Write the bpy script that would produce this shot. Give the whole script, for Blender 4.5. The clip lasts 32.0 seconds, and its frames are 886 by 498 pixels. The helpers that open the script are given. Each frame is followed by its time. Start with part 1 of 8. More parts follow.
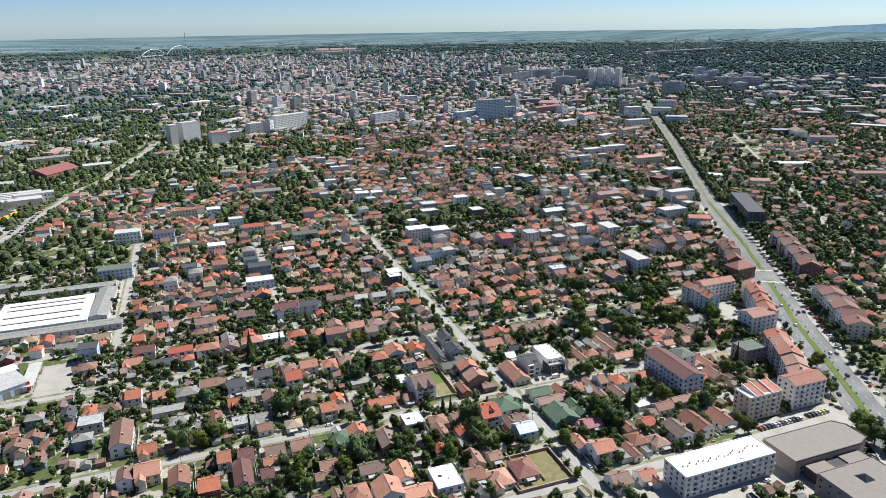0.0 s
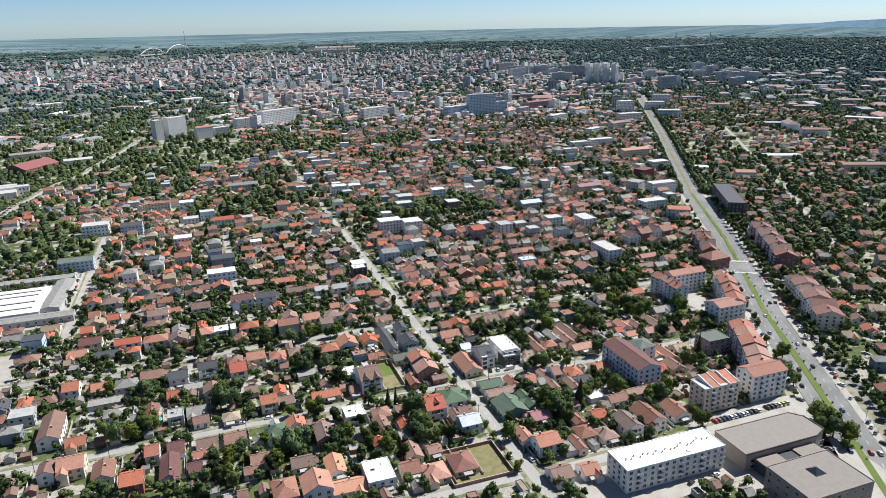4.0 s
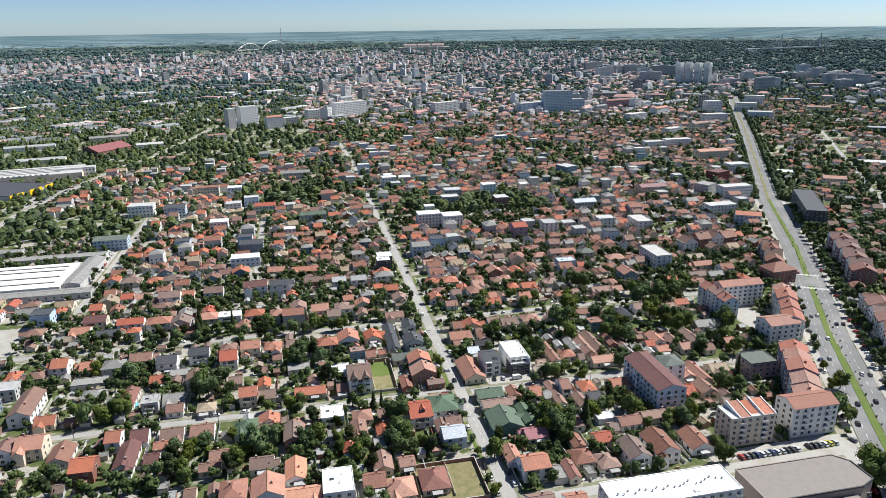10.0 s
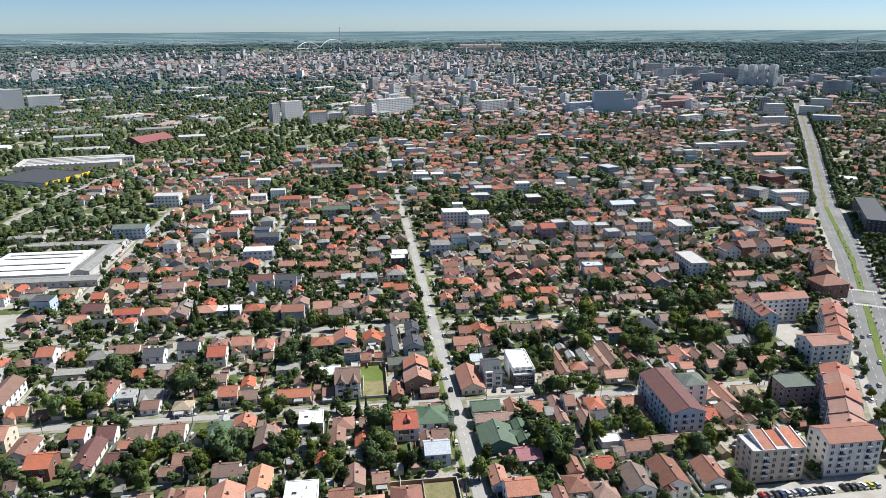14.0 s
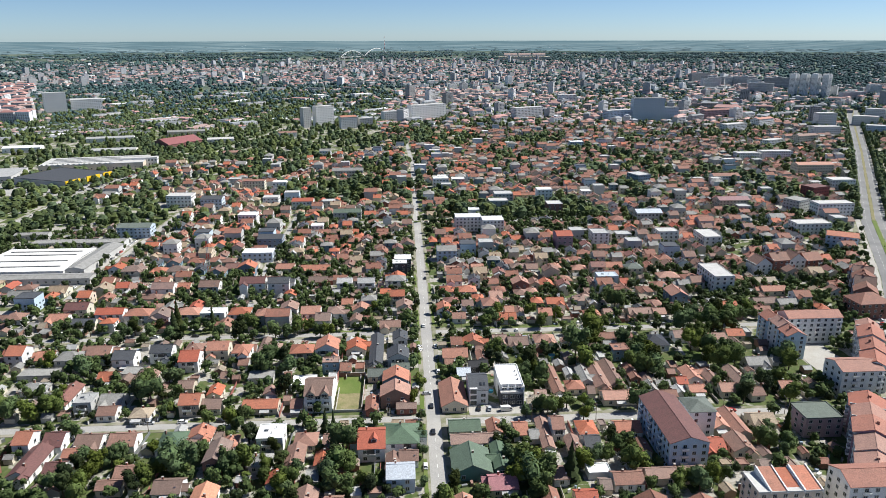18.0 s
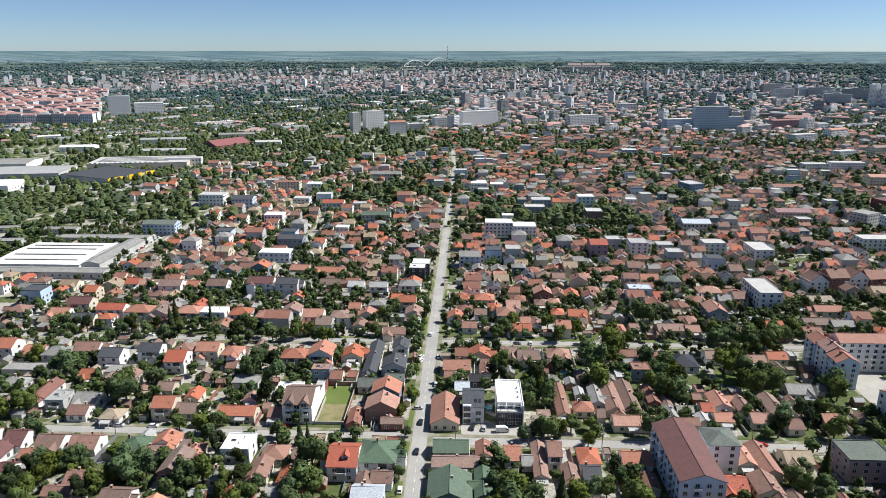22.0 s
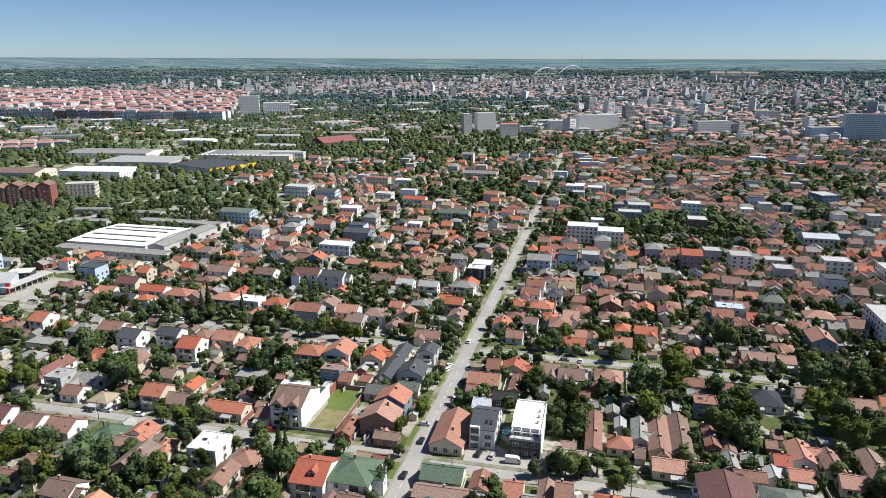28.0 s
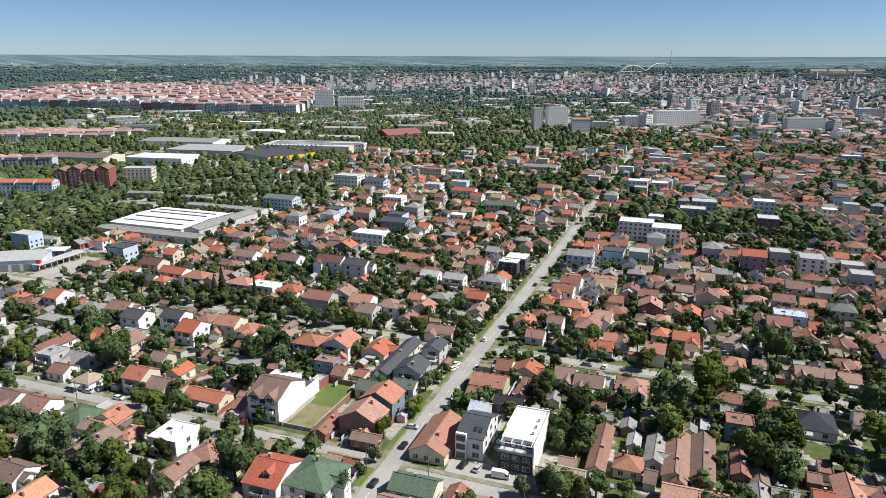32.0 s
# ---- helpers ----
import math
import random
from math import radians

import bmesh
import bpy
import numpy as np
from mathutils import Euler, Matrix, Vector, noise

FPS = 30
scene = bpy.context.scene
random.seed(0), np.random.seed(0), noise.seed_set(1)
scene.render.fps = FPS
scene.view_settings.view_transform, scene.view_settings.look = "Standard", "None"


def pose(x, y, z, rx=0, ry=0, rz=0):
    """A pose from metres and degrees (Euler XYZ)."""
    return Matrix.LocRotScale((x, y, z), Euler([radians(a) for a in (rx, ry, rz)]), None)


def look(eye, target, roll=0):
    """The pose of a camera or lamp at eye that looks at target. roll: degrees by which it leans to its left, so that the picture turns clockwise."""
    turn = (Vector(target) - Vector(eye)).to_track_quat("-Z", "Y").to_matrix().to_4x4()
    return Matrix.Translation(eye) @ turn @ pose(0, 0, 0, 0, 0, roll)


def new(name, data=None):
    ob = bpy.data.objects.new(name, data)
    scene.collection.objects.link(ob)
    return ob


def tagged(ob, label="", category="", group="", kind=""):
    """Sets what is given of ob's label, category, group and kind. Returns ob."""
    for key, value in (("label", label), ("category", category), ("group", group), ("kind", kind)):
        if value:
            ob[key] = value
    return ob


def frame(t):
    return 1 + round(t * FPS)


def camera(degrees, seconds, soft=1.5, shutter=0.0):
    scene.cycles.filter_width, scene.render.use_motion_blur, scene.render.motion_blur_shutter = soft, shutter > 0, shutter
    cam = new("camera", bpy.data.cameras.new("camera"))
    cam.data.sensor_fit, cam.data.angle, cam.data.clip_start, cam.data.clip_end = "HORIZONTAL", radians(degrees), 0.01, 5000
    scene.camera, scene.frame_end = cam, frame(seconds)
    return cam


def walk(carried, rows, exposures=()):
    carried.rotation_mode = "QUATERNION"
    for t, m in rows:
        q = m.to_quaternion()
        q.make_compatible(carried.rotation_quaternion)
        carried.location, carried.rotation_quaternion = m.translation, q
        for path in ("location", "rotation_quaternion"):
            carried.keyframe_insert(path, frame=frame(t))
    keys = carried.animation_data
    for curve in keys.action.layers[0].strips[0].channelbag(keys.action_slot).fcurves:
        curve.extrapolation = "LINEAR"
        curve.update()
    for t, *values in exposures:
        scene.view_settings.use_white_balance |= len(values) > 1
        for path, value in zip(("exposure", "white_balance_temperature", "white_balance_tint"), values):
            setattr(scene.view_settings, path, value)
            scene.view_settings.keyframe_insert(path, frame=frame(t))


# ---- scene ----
cam = camera(65.65, 32.0, soft=0.75)
PATH = [
    (0, look((-160.27, -324.64, 208.59), (-95.12, -146.34, 145.63), -0.77)),
    (1, look((-151.72, -326.06, 205.73), (-86.43, -147.92, 142.46), -0.70)),
    (2, look((-143.16, -326.95, 202.79), (-78.24, -148.71, 139.42), -0.75)),
    (3, look((-134.50, -326.81, 199.85), (-70.17, -148.32, 136.58), -0.90)),
    (6, look((-107.54, -321.82, 191.78), (-48.15, -141.43, 129.07), -0.95)),
    (7.5, look((-94.13, -317.69, 187.94), (-41.48, -135.30, 124.98), -0.27)),
    (9, look((-81.39, -312.24, 183.96), (-36.46, -127.66, 121.43), -0.71)),
    (10, look((-73.11, -307.93, 181.20), (-33.87, -122.03, 118.75), -0.66)),
    (11, look((-65.02, -303.05, 178.40), (-29.62, -116.44, 115.75), -0.63)),
    (13, look((-49.04, -292.29, 172.94), (-21.73, -104.21, 110.63), -0.36)),
    (17, look((-18.11, -269.75, 161.61), (-4.23, -79.38, 101.88), -0.14)),
    (19, look((-3.39, -258.19, 155.63), (4.02, -66.96, 97.51), -0.05)),
    (21, look((10.90, -245.58, 149.45), (9.36, -53.76, 92.88), 0.12)),
    (23, look((24.61, -232.33, 143.51), (11.38, -40.49, 88.52), -0.01)),
    (25, look((37.55, -218.58, 137.45), (11.61, -27.61, 84.01), 0.25)),
    (28, look((55.88, -196.65, 129.02), (11.57, -9.01, 75.87), 0.15)),
    (30, look((66.90, -181.25, 123.21), (11.24, 3.29, 69.86), 0.24)),
    (32, look((77.20, -165.37, 117.32), (10.37, 15.44, 63.99), 0.16)),
]
walk(cam, PATH, exposures=((0.0, 0.57, 6320, 8), (16.0, 0.55, 6320, 8), (32.0, 0.40, 6420, 9)))

# ---- world, sun ----
SUN_AZ, SUN_EL = 74.0, 51.0      # degrees from +y towards +x; height
world = bpy.data.worlds.new("world")
scene.world = world
world.use_nodes = True
wn = world.node_tree
sky = wn.nodes.new("ShaderNodeTexSky")
sky.sky_type, sky.sun_disc = "NISHITA", False
sky.sun_elevation, sky.sun_rotation = radians(SUN_EL), radians(SUN_AZ)
sky.air_density, sky.dust_density, sky.ozone_density = 0.60, 0.15, 4.8
tint = wn.nodes.new("ShaderNodeMixRGB")          # summer haze: the sky is paler and bluer low down than clear air
tint.blend_type = "MULTIPLY"
tint.inputs[0].default_value, tint.inputs[2].default_value = 1.0, (0.96, 1.0, 1.05, 1)
wn.links.new(sky.outputs[0], tint.inputs[1])
wn.links.new(tint.outputs[0], wn.nodes["Background"].inputs[0])
wn.nodes["Background"].inputs[1].default_value = 0.068
sun = new("sun", bpy.data.lights.new("sun", "SUN"))
sun.data.energy, sun.data.angle, sun.data.color = 5.0, radians(0.55), (1.0, 0.96, 0.90)
_a, _e = radians(SUN_AZ), radians(SUN_EL)
sun.matrix_world = look((0, 0, 400), Vector((0, 0, 400)) - Vector((math.sin(_a) * math.cos(_e), math.cos(_a) * math.cos(_e), math.sin(_e))))

RNG = random.Random(7)

# ---- materials ----
MATS = {}


def material(name, col, rough=0.8, vary=0.0, hue=0.0, stain=0.25, scale=0.5, fine=6.0, metal=0.0, bump=0.0, per="object", alt=None, spec=0.35, grain=(0.86, 1.12)):
    """A weathered surface: a base colour, stains at a large scale, grain at a fine one, and a tone of its own for every object or island."""
    m = bpy.data.materials.new(name)
    m.use_nodes = True
    t = m.node_tree
    N, L = t.nodes, t.links
    b = N["Principled BSDF"]
    b.inputs["Roughness"].default_value, b.inputs["Metallic"].default_value = rough, metal
    b.inputs["Specular IOR Level"].default_value = spec
    tc = N.new("ShaderNodeTexCoord")
    src = N.new("ShaderNodeObjectInfo").outputs["Random"] if per == "object" else N.new("ShaderNodeNewGeometry").outputs["Random Per Island"]
    n1, n2 = N.new("ShaderNodeTexNoise"), N.new("ShaderNodeTexNoise")
    n1.inputs["Scale"].default_value, n2.inputs["Scale"].default_value = scale, fine
    n1.inputs["Detail"].default_value, n2.inputs["Detail"].default_value = 5, 3
    for n in (n1, n2):
        L.new(tc.outputs["Object"], n.inputs["Vector"])
    base = N.new("ShaderNodeMixRGB")
    base.inputs[1].default_value = (*col, 1)
    base.inputs[2].default_value = (*(alt or [c * 0.6 for c in col]), 1)
    ramp = N.new("ShaderNodeMapRange")
    ramp.inputs[1].default_value, ramp.inputs[2].default_value = 0.42, 0.7
    ramp.inputs[4].default_value = stain
    L.new(n1.outputs["Fac"], ramp.inputs[0])
    L.new(ramp.outputs[0], base.inputs[0])
    hsv = N.new("ShaderNodeHueSaturation")
    L.new(base.outputs[0], hsv.inputs["Color"])
    val = N.new("ShaderNodeMapRange")
    val.inputs[3].default_value, val.inputs[4].default_value = 1 - vary, 1 + vary * 0.7
    L.new(src, val.inputs[0])
    lo_hi, grain = grain, N.new("ShaderNodeMapRange")
    grain.inputs[1].default_value, grain.inputs[2].default_value, grain.inputs[3].default_value, grain.inputs[4].default_value = 0.3, 0.7, *lo_hi
    L.new(n2.outputs["Fac"], grain.inputs[0])
    mul = N.new("ShaderNodeMath")
    mul.operation = "MULTIPLY"
    L.new(val.outputs[0], mul.inputs[0]), L.new(grain.outputs[0], mul.inputs[1])
    L.new(mul.outputs[0], hsv.inputs["Value"])
    if hue:
        w = N.new("ShaderNodeMath")
        w.operation = "MULTIPLY"
        w.inputs[1].default_value = 7.31
        f = N.new("ShaderNodeMath")
        f.operation = "FRACT"
        L.new(src, w.inputs[0]), L.new(w.outputs[0], f.inputs[0])
        hm = N.new("ShaderNodeMapRange")
        hm.inputs[3].default_value, hm.inputs[4].default_value = 0.5 - hue, 0.5 + hue
        L.new(f.outputs[0], hm.inputs[0]), L.new(hm.outputs[0], hsv.inputs["Hue"])
        sm = N.new("ShaderNodeMapRange")
        sm.inputs[3].default_value, sm.inputs[4].default_value = 1.1, 0.72
        L.new(f.outputs[0], sm.inputs[0]), L.new(sm.outputs[0], hsv.inputs["Saturation"])
    L.new(hsv.outputs[0], b.inputs["Base Color"])
    if bump:
        bp = N.new("ShaderNodeBump")
        bp.inputs["Strength"].default_value, bp.inputs["Distance"].default_value = bump, 0.08
        L.new(n2.outputs["Fac"], bp.inputs["Height"]), L.new(bp.outputs[0], b.inputs["Normal"])
    MATS[name] = m
    return m


def roof(name, col, alt=None, vary=0.18, hue=0.006, stain=0.6, rough=0.78, **k):
    return material("roof_" + name, col, rough, vary, hue, stain, 0.35, 2.2, bump=0.8, alt=alt, **dict(dict(grain=(0.70, 1.24)), **k))


roof("orange", (0.42, 0.165, 0.098), (0.30, 0.135, 0.088))
roof("brightorange", (0.55, 0.19, 0.08), (0.45, 0.16, 0.075), vary=0.05)
roof("terracotta", (0.285, 0.150, 0.108), (0.19, 0.114, 0.09))
roof("redbrown", (0.23, 0.12, 0.096), (0.155, 0.092, 0.08))
roof("red", (0.37, 0.105, 0.065), (0.28, 0.09, 0.058), vary=0.08, stain=0.4, hue=0)
roof("crimson", (0.27, 0.055, 0.06), (0.2, 0.05, 0.052), vary=0.05, stain=0.4)
roof("salmon", (0.36, 0.165, 0.115), (0.27, 0.135, 0.10), vary=0.10)
roof("rust", (0.26, 0.132, 0.092), (0.18, 0.105, 0.08))
roof("brown", (0.22, 0.14, 0.11), (0.155, 0.105, 0.085))
roof("maroon", (0.15, 0.072, 0.066), (0.115, 0.062, 0.056), vary=0.03, hue=0)
roof("grey", (0.27, 0.265, 0.25), (0.17, 0.165, 0.15))
roof("lightgrey", (0.42, 0.42, 0.41), (0.3, 0.3, 0.29))
roof("darkgrey", (0.075, 0.08, 0.09), (0.055, 0.058, 0.065), vary=0.15, stain=0.35)
roof("black", (0.03, 0.031, 0.036), vary=0.05)
roof("navy", (0.028, 0.034, 0.05), vary=0.05)
roof("green", (0.10, 0.15, 0.10), (0.08, 0.115, 0.08), vary=0.12)
roof("greygreen", (0.14, 0.165, 0.14), (0.10, 0.115, 0.10))
roof("beige", (0.34, 0.27, 0.19), (0.24, 0.19, 0.14))
roof("metal", (0.50, 0.56, 0.62), (0.4, 0.45, 0.5), vary=0.05, rough=0.45)
roof("mauve", (0.33, 0.16, 0.165), (0.25, 0.13, 0.135))
roof("whiteflat", (0.78, 0.78, 0.76), (0.6, 0.59, 0.56), vary=0.05, hue=0, grain=(0.93, 1.04))
roof("tan", (0.235, 0.20, 0.175), (0.20, 0.175, 0.155), vary=0.05, stain=0.6, grain=(0.93, 1.05))
roof("palewhite", (0.50, 0.49, 0.47), (0.36, 0.35, 0.33), vary=0.05, hue=0, grain=(0.9, 1.05))


def wall(name, col, **k):
    k = dict(dict(vary=0.12, hue=0.02, stain=0.35, alt=[c * 0.72 for c in col]), **k)
    return material("wall_" + name, col, 0.88, k.pop("vary"), k.pop("hue"), k.pop("stain"), 0.22, 3.0, bump=0.25, **k)


wall("white", (0.80, 0.79, 0.77), hue=0.0)
wall("cream", (0.66, 0.59, 0.46))
wall("grey", (0.50, 0.495, 0.48), hue=0)
wall("blue", (0.20, 0.27, 0.35))
wall("paleblue", (0.52, 0.60, 0.70), vary=0.05)
wall("green", (0.42, 0.47, 0.30))
wall("teal", (0.10, 0.21, 0.19), vary=0.05)
wall("brick", (0.27, 0.135, 0.095))
wall("dark", (0.07, 0.07, 0.075), vary=0.1, hue=0)
wall("pink", (0.42, 0.27, 0.30), vary=0.05)
wall("tan", (0.33, 0.285, 0.25), vary=0.05)
wall("yellow", (0.85, 0.55, 0.02), vary=0.02, hue=0, stain=0.15)
wall("red", (0.55, 0.05, 0.04), vary=0.02, hue=0)
wall("maroon", (0.25, 0.08, 0.07), vary=0.05)
GLASS = material("window_glass", (0.035, 0.042, 0.05), 0.12, 0.25, stain=0.2, spec=0.6)
FRAME = material("window_frame", (0.68, 0.67, 0.64), 0.5, 0.15)
BRICK = material("chimney_brick", (0.33, 0.15, 0.10), 0.9, 0.2, 0.01)
CONCRETE = material("concrete", (0.43, 0.41, 0.37), 0.9, 0.15, stain=0.5, scale=0.3, bump=0.3)
ASPHALT = material("asphalt", (0.31, 0.30, 0.285), 0.92, 0, stain=0.8, scale=0.06, fine=1.5, alt=(0.40, 0.385, 0.355))
BLVD = material("boulevard_asphalt", (0.165, 0.165, 0.165), 0.9, 0, stain=0.8, scale=0.05, fine=1.5, alt=(0.25, 0.245, 0.24))
PAVING = material("paving", (0.38, 0.365, 0.335), 0.92, 0, stain=0.7, scale=0.12, fine=2.0, alt=(0.30, 0.27, 0.22))
VERGE = material("verge", (0.27, 0.25, 0.20), 0.95, 0, stain=1.0, scale=0.16, fine=2.0, alt=(0.11, 0.13, 0.045))
GRASS = material("grass", (0.10, 0.145, 0.03), 0.95, 0.0, stain=0.9, scale=0.15, fine=3.0, alt=(0.135, 0.16, 0.045), bump=0.5)
DRY = material("dry_grass", (0.22, 0.19, 0.10), 0.95, 0.0, stain=0.9, scale=0.3, fine=1.5, alt=(0.13, 0.14, 0.05), bump=0.6)
LINE = material("road_paint", (0.74, 0.74, 0.71), 0.8, 0, stain=0.6, scale=0.8)
BARK = material("bark", (0.10, 0.075, 0.055), 0.95, 0.2)
METAL = material("grey_metal", (0.32, 0.33, 0.34), 0.5, 0.1, metal=0.6)
WOOD = material("pole_wood", (0.16, 0.125, 0.09), 0.9, 0.2)
TYRE = material("tyre_rubber", (0.02, 0.02, 0.02), 0.9)
POOL = material("pool_water", (0.09, 0.42, 0.55), 0.08, 0.1, stain=0.1, spec=0.6)


def leaf(name, col, alt, vary=0.35, hue=0.03):
    m = material("leaf_" + name, col, 0.75, vary, hue, 0.8, 0.9, 3.5, alt=alt, spec=0.06)
    return m


LEAF = leaf("deciduous", (0.084, 0.120, 0.030), (0.050, 0.076, 0.020))
LEAF_DARK = leaf("conifer", (0.036, 0.05, 0.016), (0.023, 0.034, 0.011), vary=0.2)
LEAF_LIGHT = leaf("light", (0.100, 0.140, 0.036), (0.068, 0.098, 0.026), vary=0.25, hue=0.02)
LEAF_FAR = material("leaf_far", (0.085, 0.116, 0.042), 0.85, 0.4, 0.03, 0.7, 0.02, 0.3, alt=(0.055, 0.080, 0.036), per="island", spec=0.12)
# foliage kilometres away, with the blue of haze mixed into its colour
LEAF_HAZE = material("leaf_haze", (0.064, 0.110, 0.108), 0.9, 0.35, 0.02, 0.7, 0.006, 0.1, alt=(0.050, 0.088, 0.094), per="island", spec=0.08)
# distance haze is put into these colours: roofs paler, greys bluer
FAR_ROOF = material("far_roof", (0.38, 0.225, 0.195), 0.8, 0.35, 0.01, 0.5, 0.02, 0.2, alt=(0.30, 0.20, 0.18), per="island")
FAR_RED = material("far_red_roof", (0.40, 0.215, 0.185), 0.8, 0.25, 0.008, 0.5, 0.02, 0.2, alt=(0.32, 0.19, 0.165), per="island")
FAR_GREY = material("far_grey_roof", (0.24, 0.25, 0.26), 0.8, 0.6, 0.0, 0.5, 0.02, 0.2, per="island")
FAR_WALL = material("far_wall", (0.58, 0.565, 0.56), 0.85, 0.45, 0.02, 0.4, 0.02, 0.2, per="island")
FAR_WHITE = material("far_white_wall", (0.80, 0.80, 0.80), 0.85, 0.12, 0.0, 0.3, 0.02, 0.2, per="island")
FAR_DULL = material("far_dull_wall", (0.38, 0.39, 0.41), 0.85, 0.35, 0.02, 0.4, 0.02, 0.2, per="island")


def ground_material():
    """Gardens, bare earth and paved yards in plots; meadow and fields further out."""
    m = bpy.data.materials.new("ground")
    m.use_nodes = True
    t = m.node_tree
    N, L = t.nodes, t.links
    b = N["Principled BSDF"]
    b.inputs["Roughness"].default_value = 0.95
    b.inputs["Specular IOR Level"].default_value = 0.15
    tc = N.new("ShaderNodeTexCoord")

    def noise_at(scale, detail=5):
        n = N.new("ShaderNodeTexNoise")
        n.inputs["Scale"].default_value, n.inputs["Detail"].default_value = scale, detail
        L.new(tc.outputs["Object"], n.inputs["Vector"])
        return n.outputs["Fac"]

    def ramp(src, a, bb, lo=0.0, hi=1.0):
        r = N.new("ShaderNodeMapRange")
        for i, v in ((1, a), (2, bb), (3, lo), (4, hi)):
            r.inputs[i].default_value = v
        L.new(src, r.inputs[0])
        return r.outputs[0]

    def mix(fac, a, c):
        x = N.new("ShaderNodeMixRGB")
        L.new(fac, x.inputs[0])
        for i, v in ((1, a), (2, c)):
            if isinstance(v, tuple):
                x.inputs[i].default_value = (*v, 1)
            else:
                L.new(v, x.inputs[i])
        return x.outputs[0]

    green = mix(ramp(noise_at(0.35), 0.35, 0.65), (0.060, 0.092, 0.027), (0.112, 0.122, 0.052))
    bare = mix(ramp(noise_at(0.8), 0.35, 0.65), (0.27, 0.245, 0.20), (0.40, 0.385, 0.35))
    vor = N.new("ShaderNodeTexVoronoi")
    vor.distance = "CHEBYCHEV"
    vor.inputs["Scale"].default_value, vor.inputs["Randomness"].default_value = 0.10, 0.8
    L.new(tc.outputs["Object"], vor.inputs["Vector"])
    sep = N.new("ShaderNodeSeparateColor")
    L.new(vor.outputs["Color"], sep.inputs[0])
    add = N.new("ShaderNodeMath")
    add.operation = "ADD"
    L.new(sep.outputs[0], add.inputs[0])
    L.new(ramp(noise_at(0.12), 0.3, 0.7, -0.5, 0.5), add.inputs[1])
    town = mix(ramp(add.outputs[0], 0.50, 0.70), green, bare)
    cell = N.new("ShaderNodeTexVoronoi")
    cell.inputs["Scale"].default_value = 0.004
    L.new(tc.outputs["Object"], cell.inputs["Vector"])
    sc = N.new("ShaderNodeSeparateColor")
    L.new(cell.outputs["Color"], sc.inputs[0])
    # far fields carry haze as a blue-green tint in both colours
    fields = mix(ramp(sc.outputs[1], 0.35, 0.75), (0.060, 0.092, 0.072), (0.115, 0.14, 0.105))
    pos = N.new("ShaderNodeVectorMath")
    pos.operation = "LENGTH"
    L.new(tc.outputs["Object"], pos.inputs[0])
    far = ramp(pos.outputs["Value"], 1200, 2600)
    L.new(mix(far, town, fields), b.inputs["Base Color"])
    bp = N.new("ShaderNodeBump")
    bp.inputs["Strength"].default_value, bp.inputs["Distance"].default_value = 0.5, 0.15
    L.new(noise_at(1.2), bp.inputs["Height"]), L.new(bp.outputs[0], b.inputs["Normal"])
    return m


GROUND = ground_material()


# ---- mesh building ----
class Shape:
    """Collects faces with their materials, then becomes one mesh."""

    def __init__(self):
        self.v, self.f, self.k, self.mats = [], [], [], []

    def slot(self, m):
        if m not in self.mats:
            self.mats.append(m)
        return self.mats.index(m)

    def poly(self, pts, m):
        n = len(self.v)
        self.v += [tuple(p) for p in pts]
        self.f.append(tuple(range(n, n + len(pts))))
        self.k.append(self.slot(m))

    def solid(self, pts, faces, m):
        n, s = len(self.v), self.slot(m)
        self.v += [tuple(p) for p in pts]
        self.f += [tuple(n + i for i in q) for q in faces]
        self.k += [s] * len(faces)

    def box(self, x0, y0, z0, x1, y1, z1, m, ang=0.0, cx=0.0, cy=0.0):
        p = [(x, y, z) for z in (z0, z1) for x, y in ((x0, y0), (x1, y0), (x1, y1), (x0, y1))]
        if ang or cx or cy:
            c, s = math.cos(ang), math.sin(ang)
            p = [(cx + c * x - s * y, cy + s * x + c * y, z) for x, y, z in p]
        self.solid(p, [(3, 2, 1, 0), (4, 5, 6, 7), (0, 1, 5, 4), (1, 2, 6, 5), (2, 3, 7, 6), (3, 0, 4, 7)], m)

    def prism(self, ring, z0, z1, m, top=None):
        n = len(ring)
        p = [(x, y, z0) for x, y in ring] + [(x, y, z1) for x, y in ring]
        self.solid(p, [tuple(range(n - 1, -1, -1))] + [(i, (i + 1) % n, n + (i + 1) % n, n + i) for i in range(n)], m)
        self.poly([(x, y, z1) for x, y in ring], top or m)

    def tube(self, p0, p1, r0, r1, m, n=7):
        a, b = Vector(p0), Vector(p1)
        w = (b - a).normalized()
        u = w.orthogonal().normalized()
        q = w.cross(u)
        ring = lambda c, r: [c + (u * math.cos(i * math.tau / n) + q * math.sin(i * math.tau / n)) * r for i in range(n)]
        self.solid(ring(a, r0) + ring(b, r1), [(i, (i + 1) % n, n + (i + 1) % n, n + i) for i in range(n)] + [tuple(range(n - 1, -1, -1)), tuple(range(n, 2 * n))], m)

    def mesh(self, name):
        me = bpy.data.meshes.new(name)
        me.from_pydata(self.v, [], self.f)
        for m in self.mats:
            me.materials.append(m)
        me.polygons.foreach_set("material_index", self.k)
        me.update()
        return me


def part(name, shape, parent=None, label="", at=None):
    """Links a shape or a mesh as one object under its thing."""
    me = shape.mesh(name) if isinstance(shape, Shape) else shape
    ob = new(name, me)
    if at is not None:
        ob.matrix_basis = at
    if parent is not None:
        ob.parent = parent
    if label:
        ob["label"] = label
    return ob


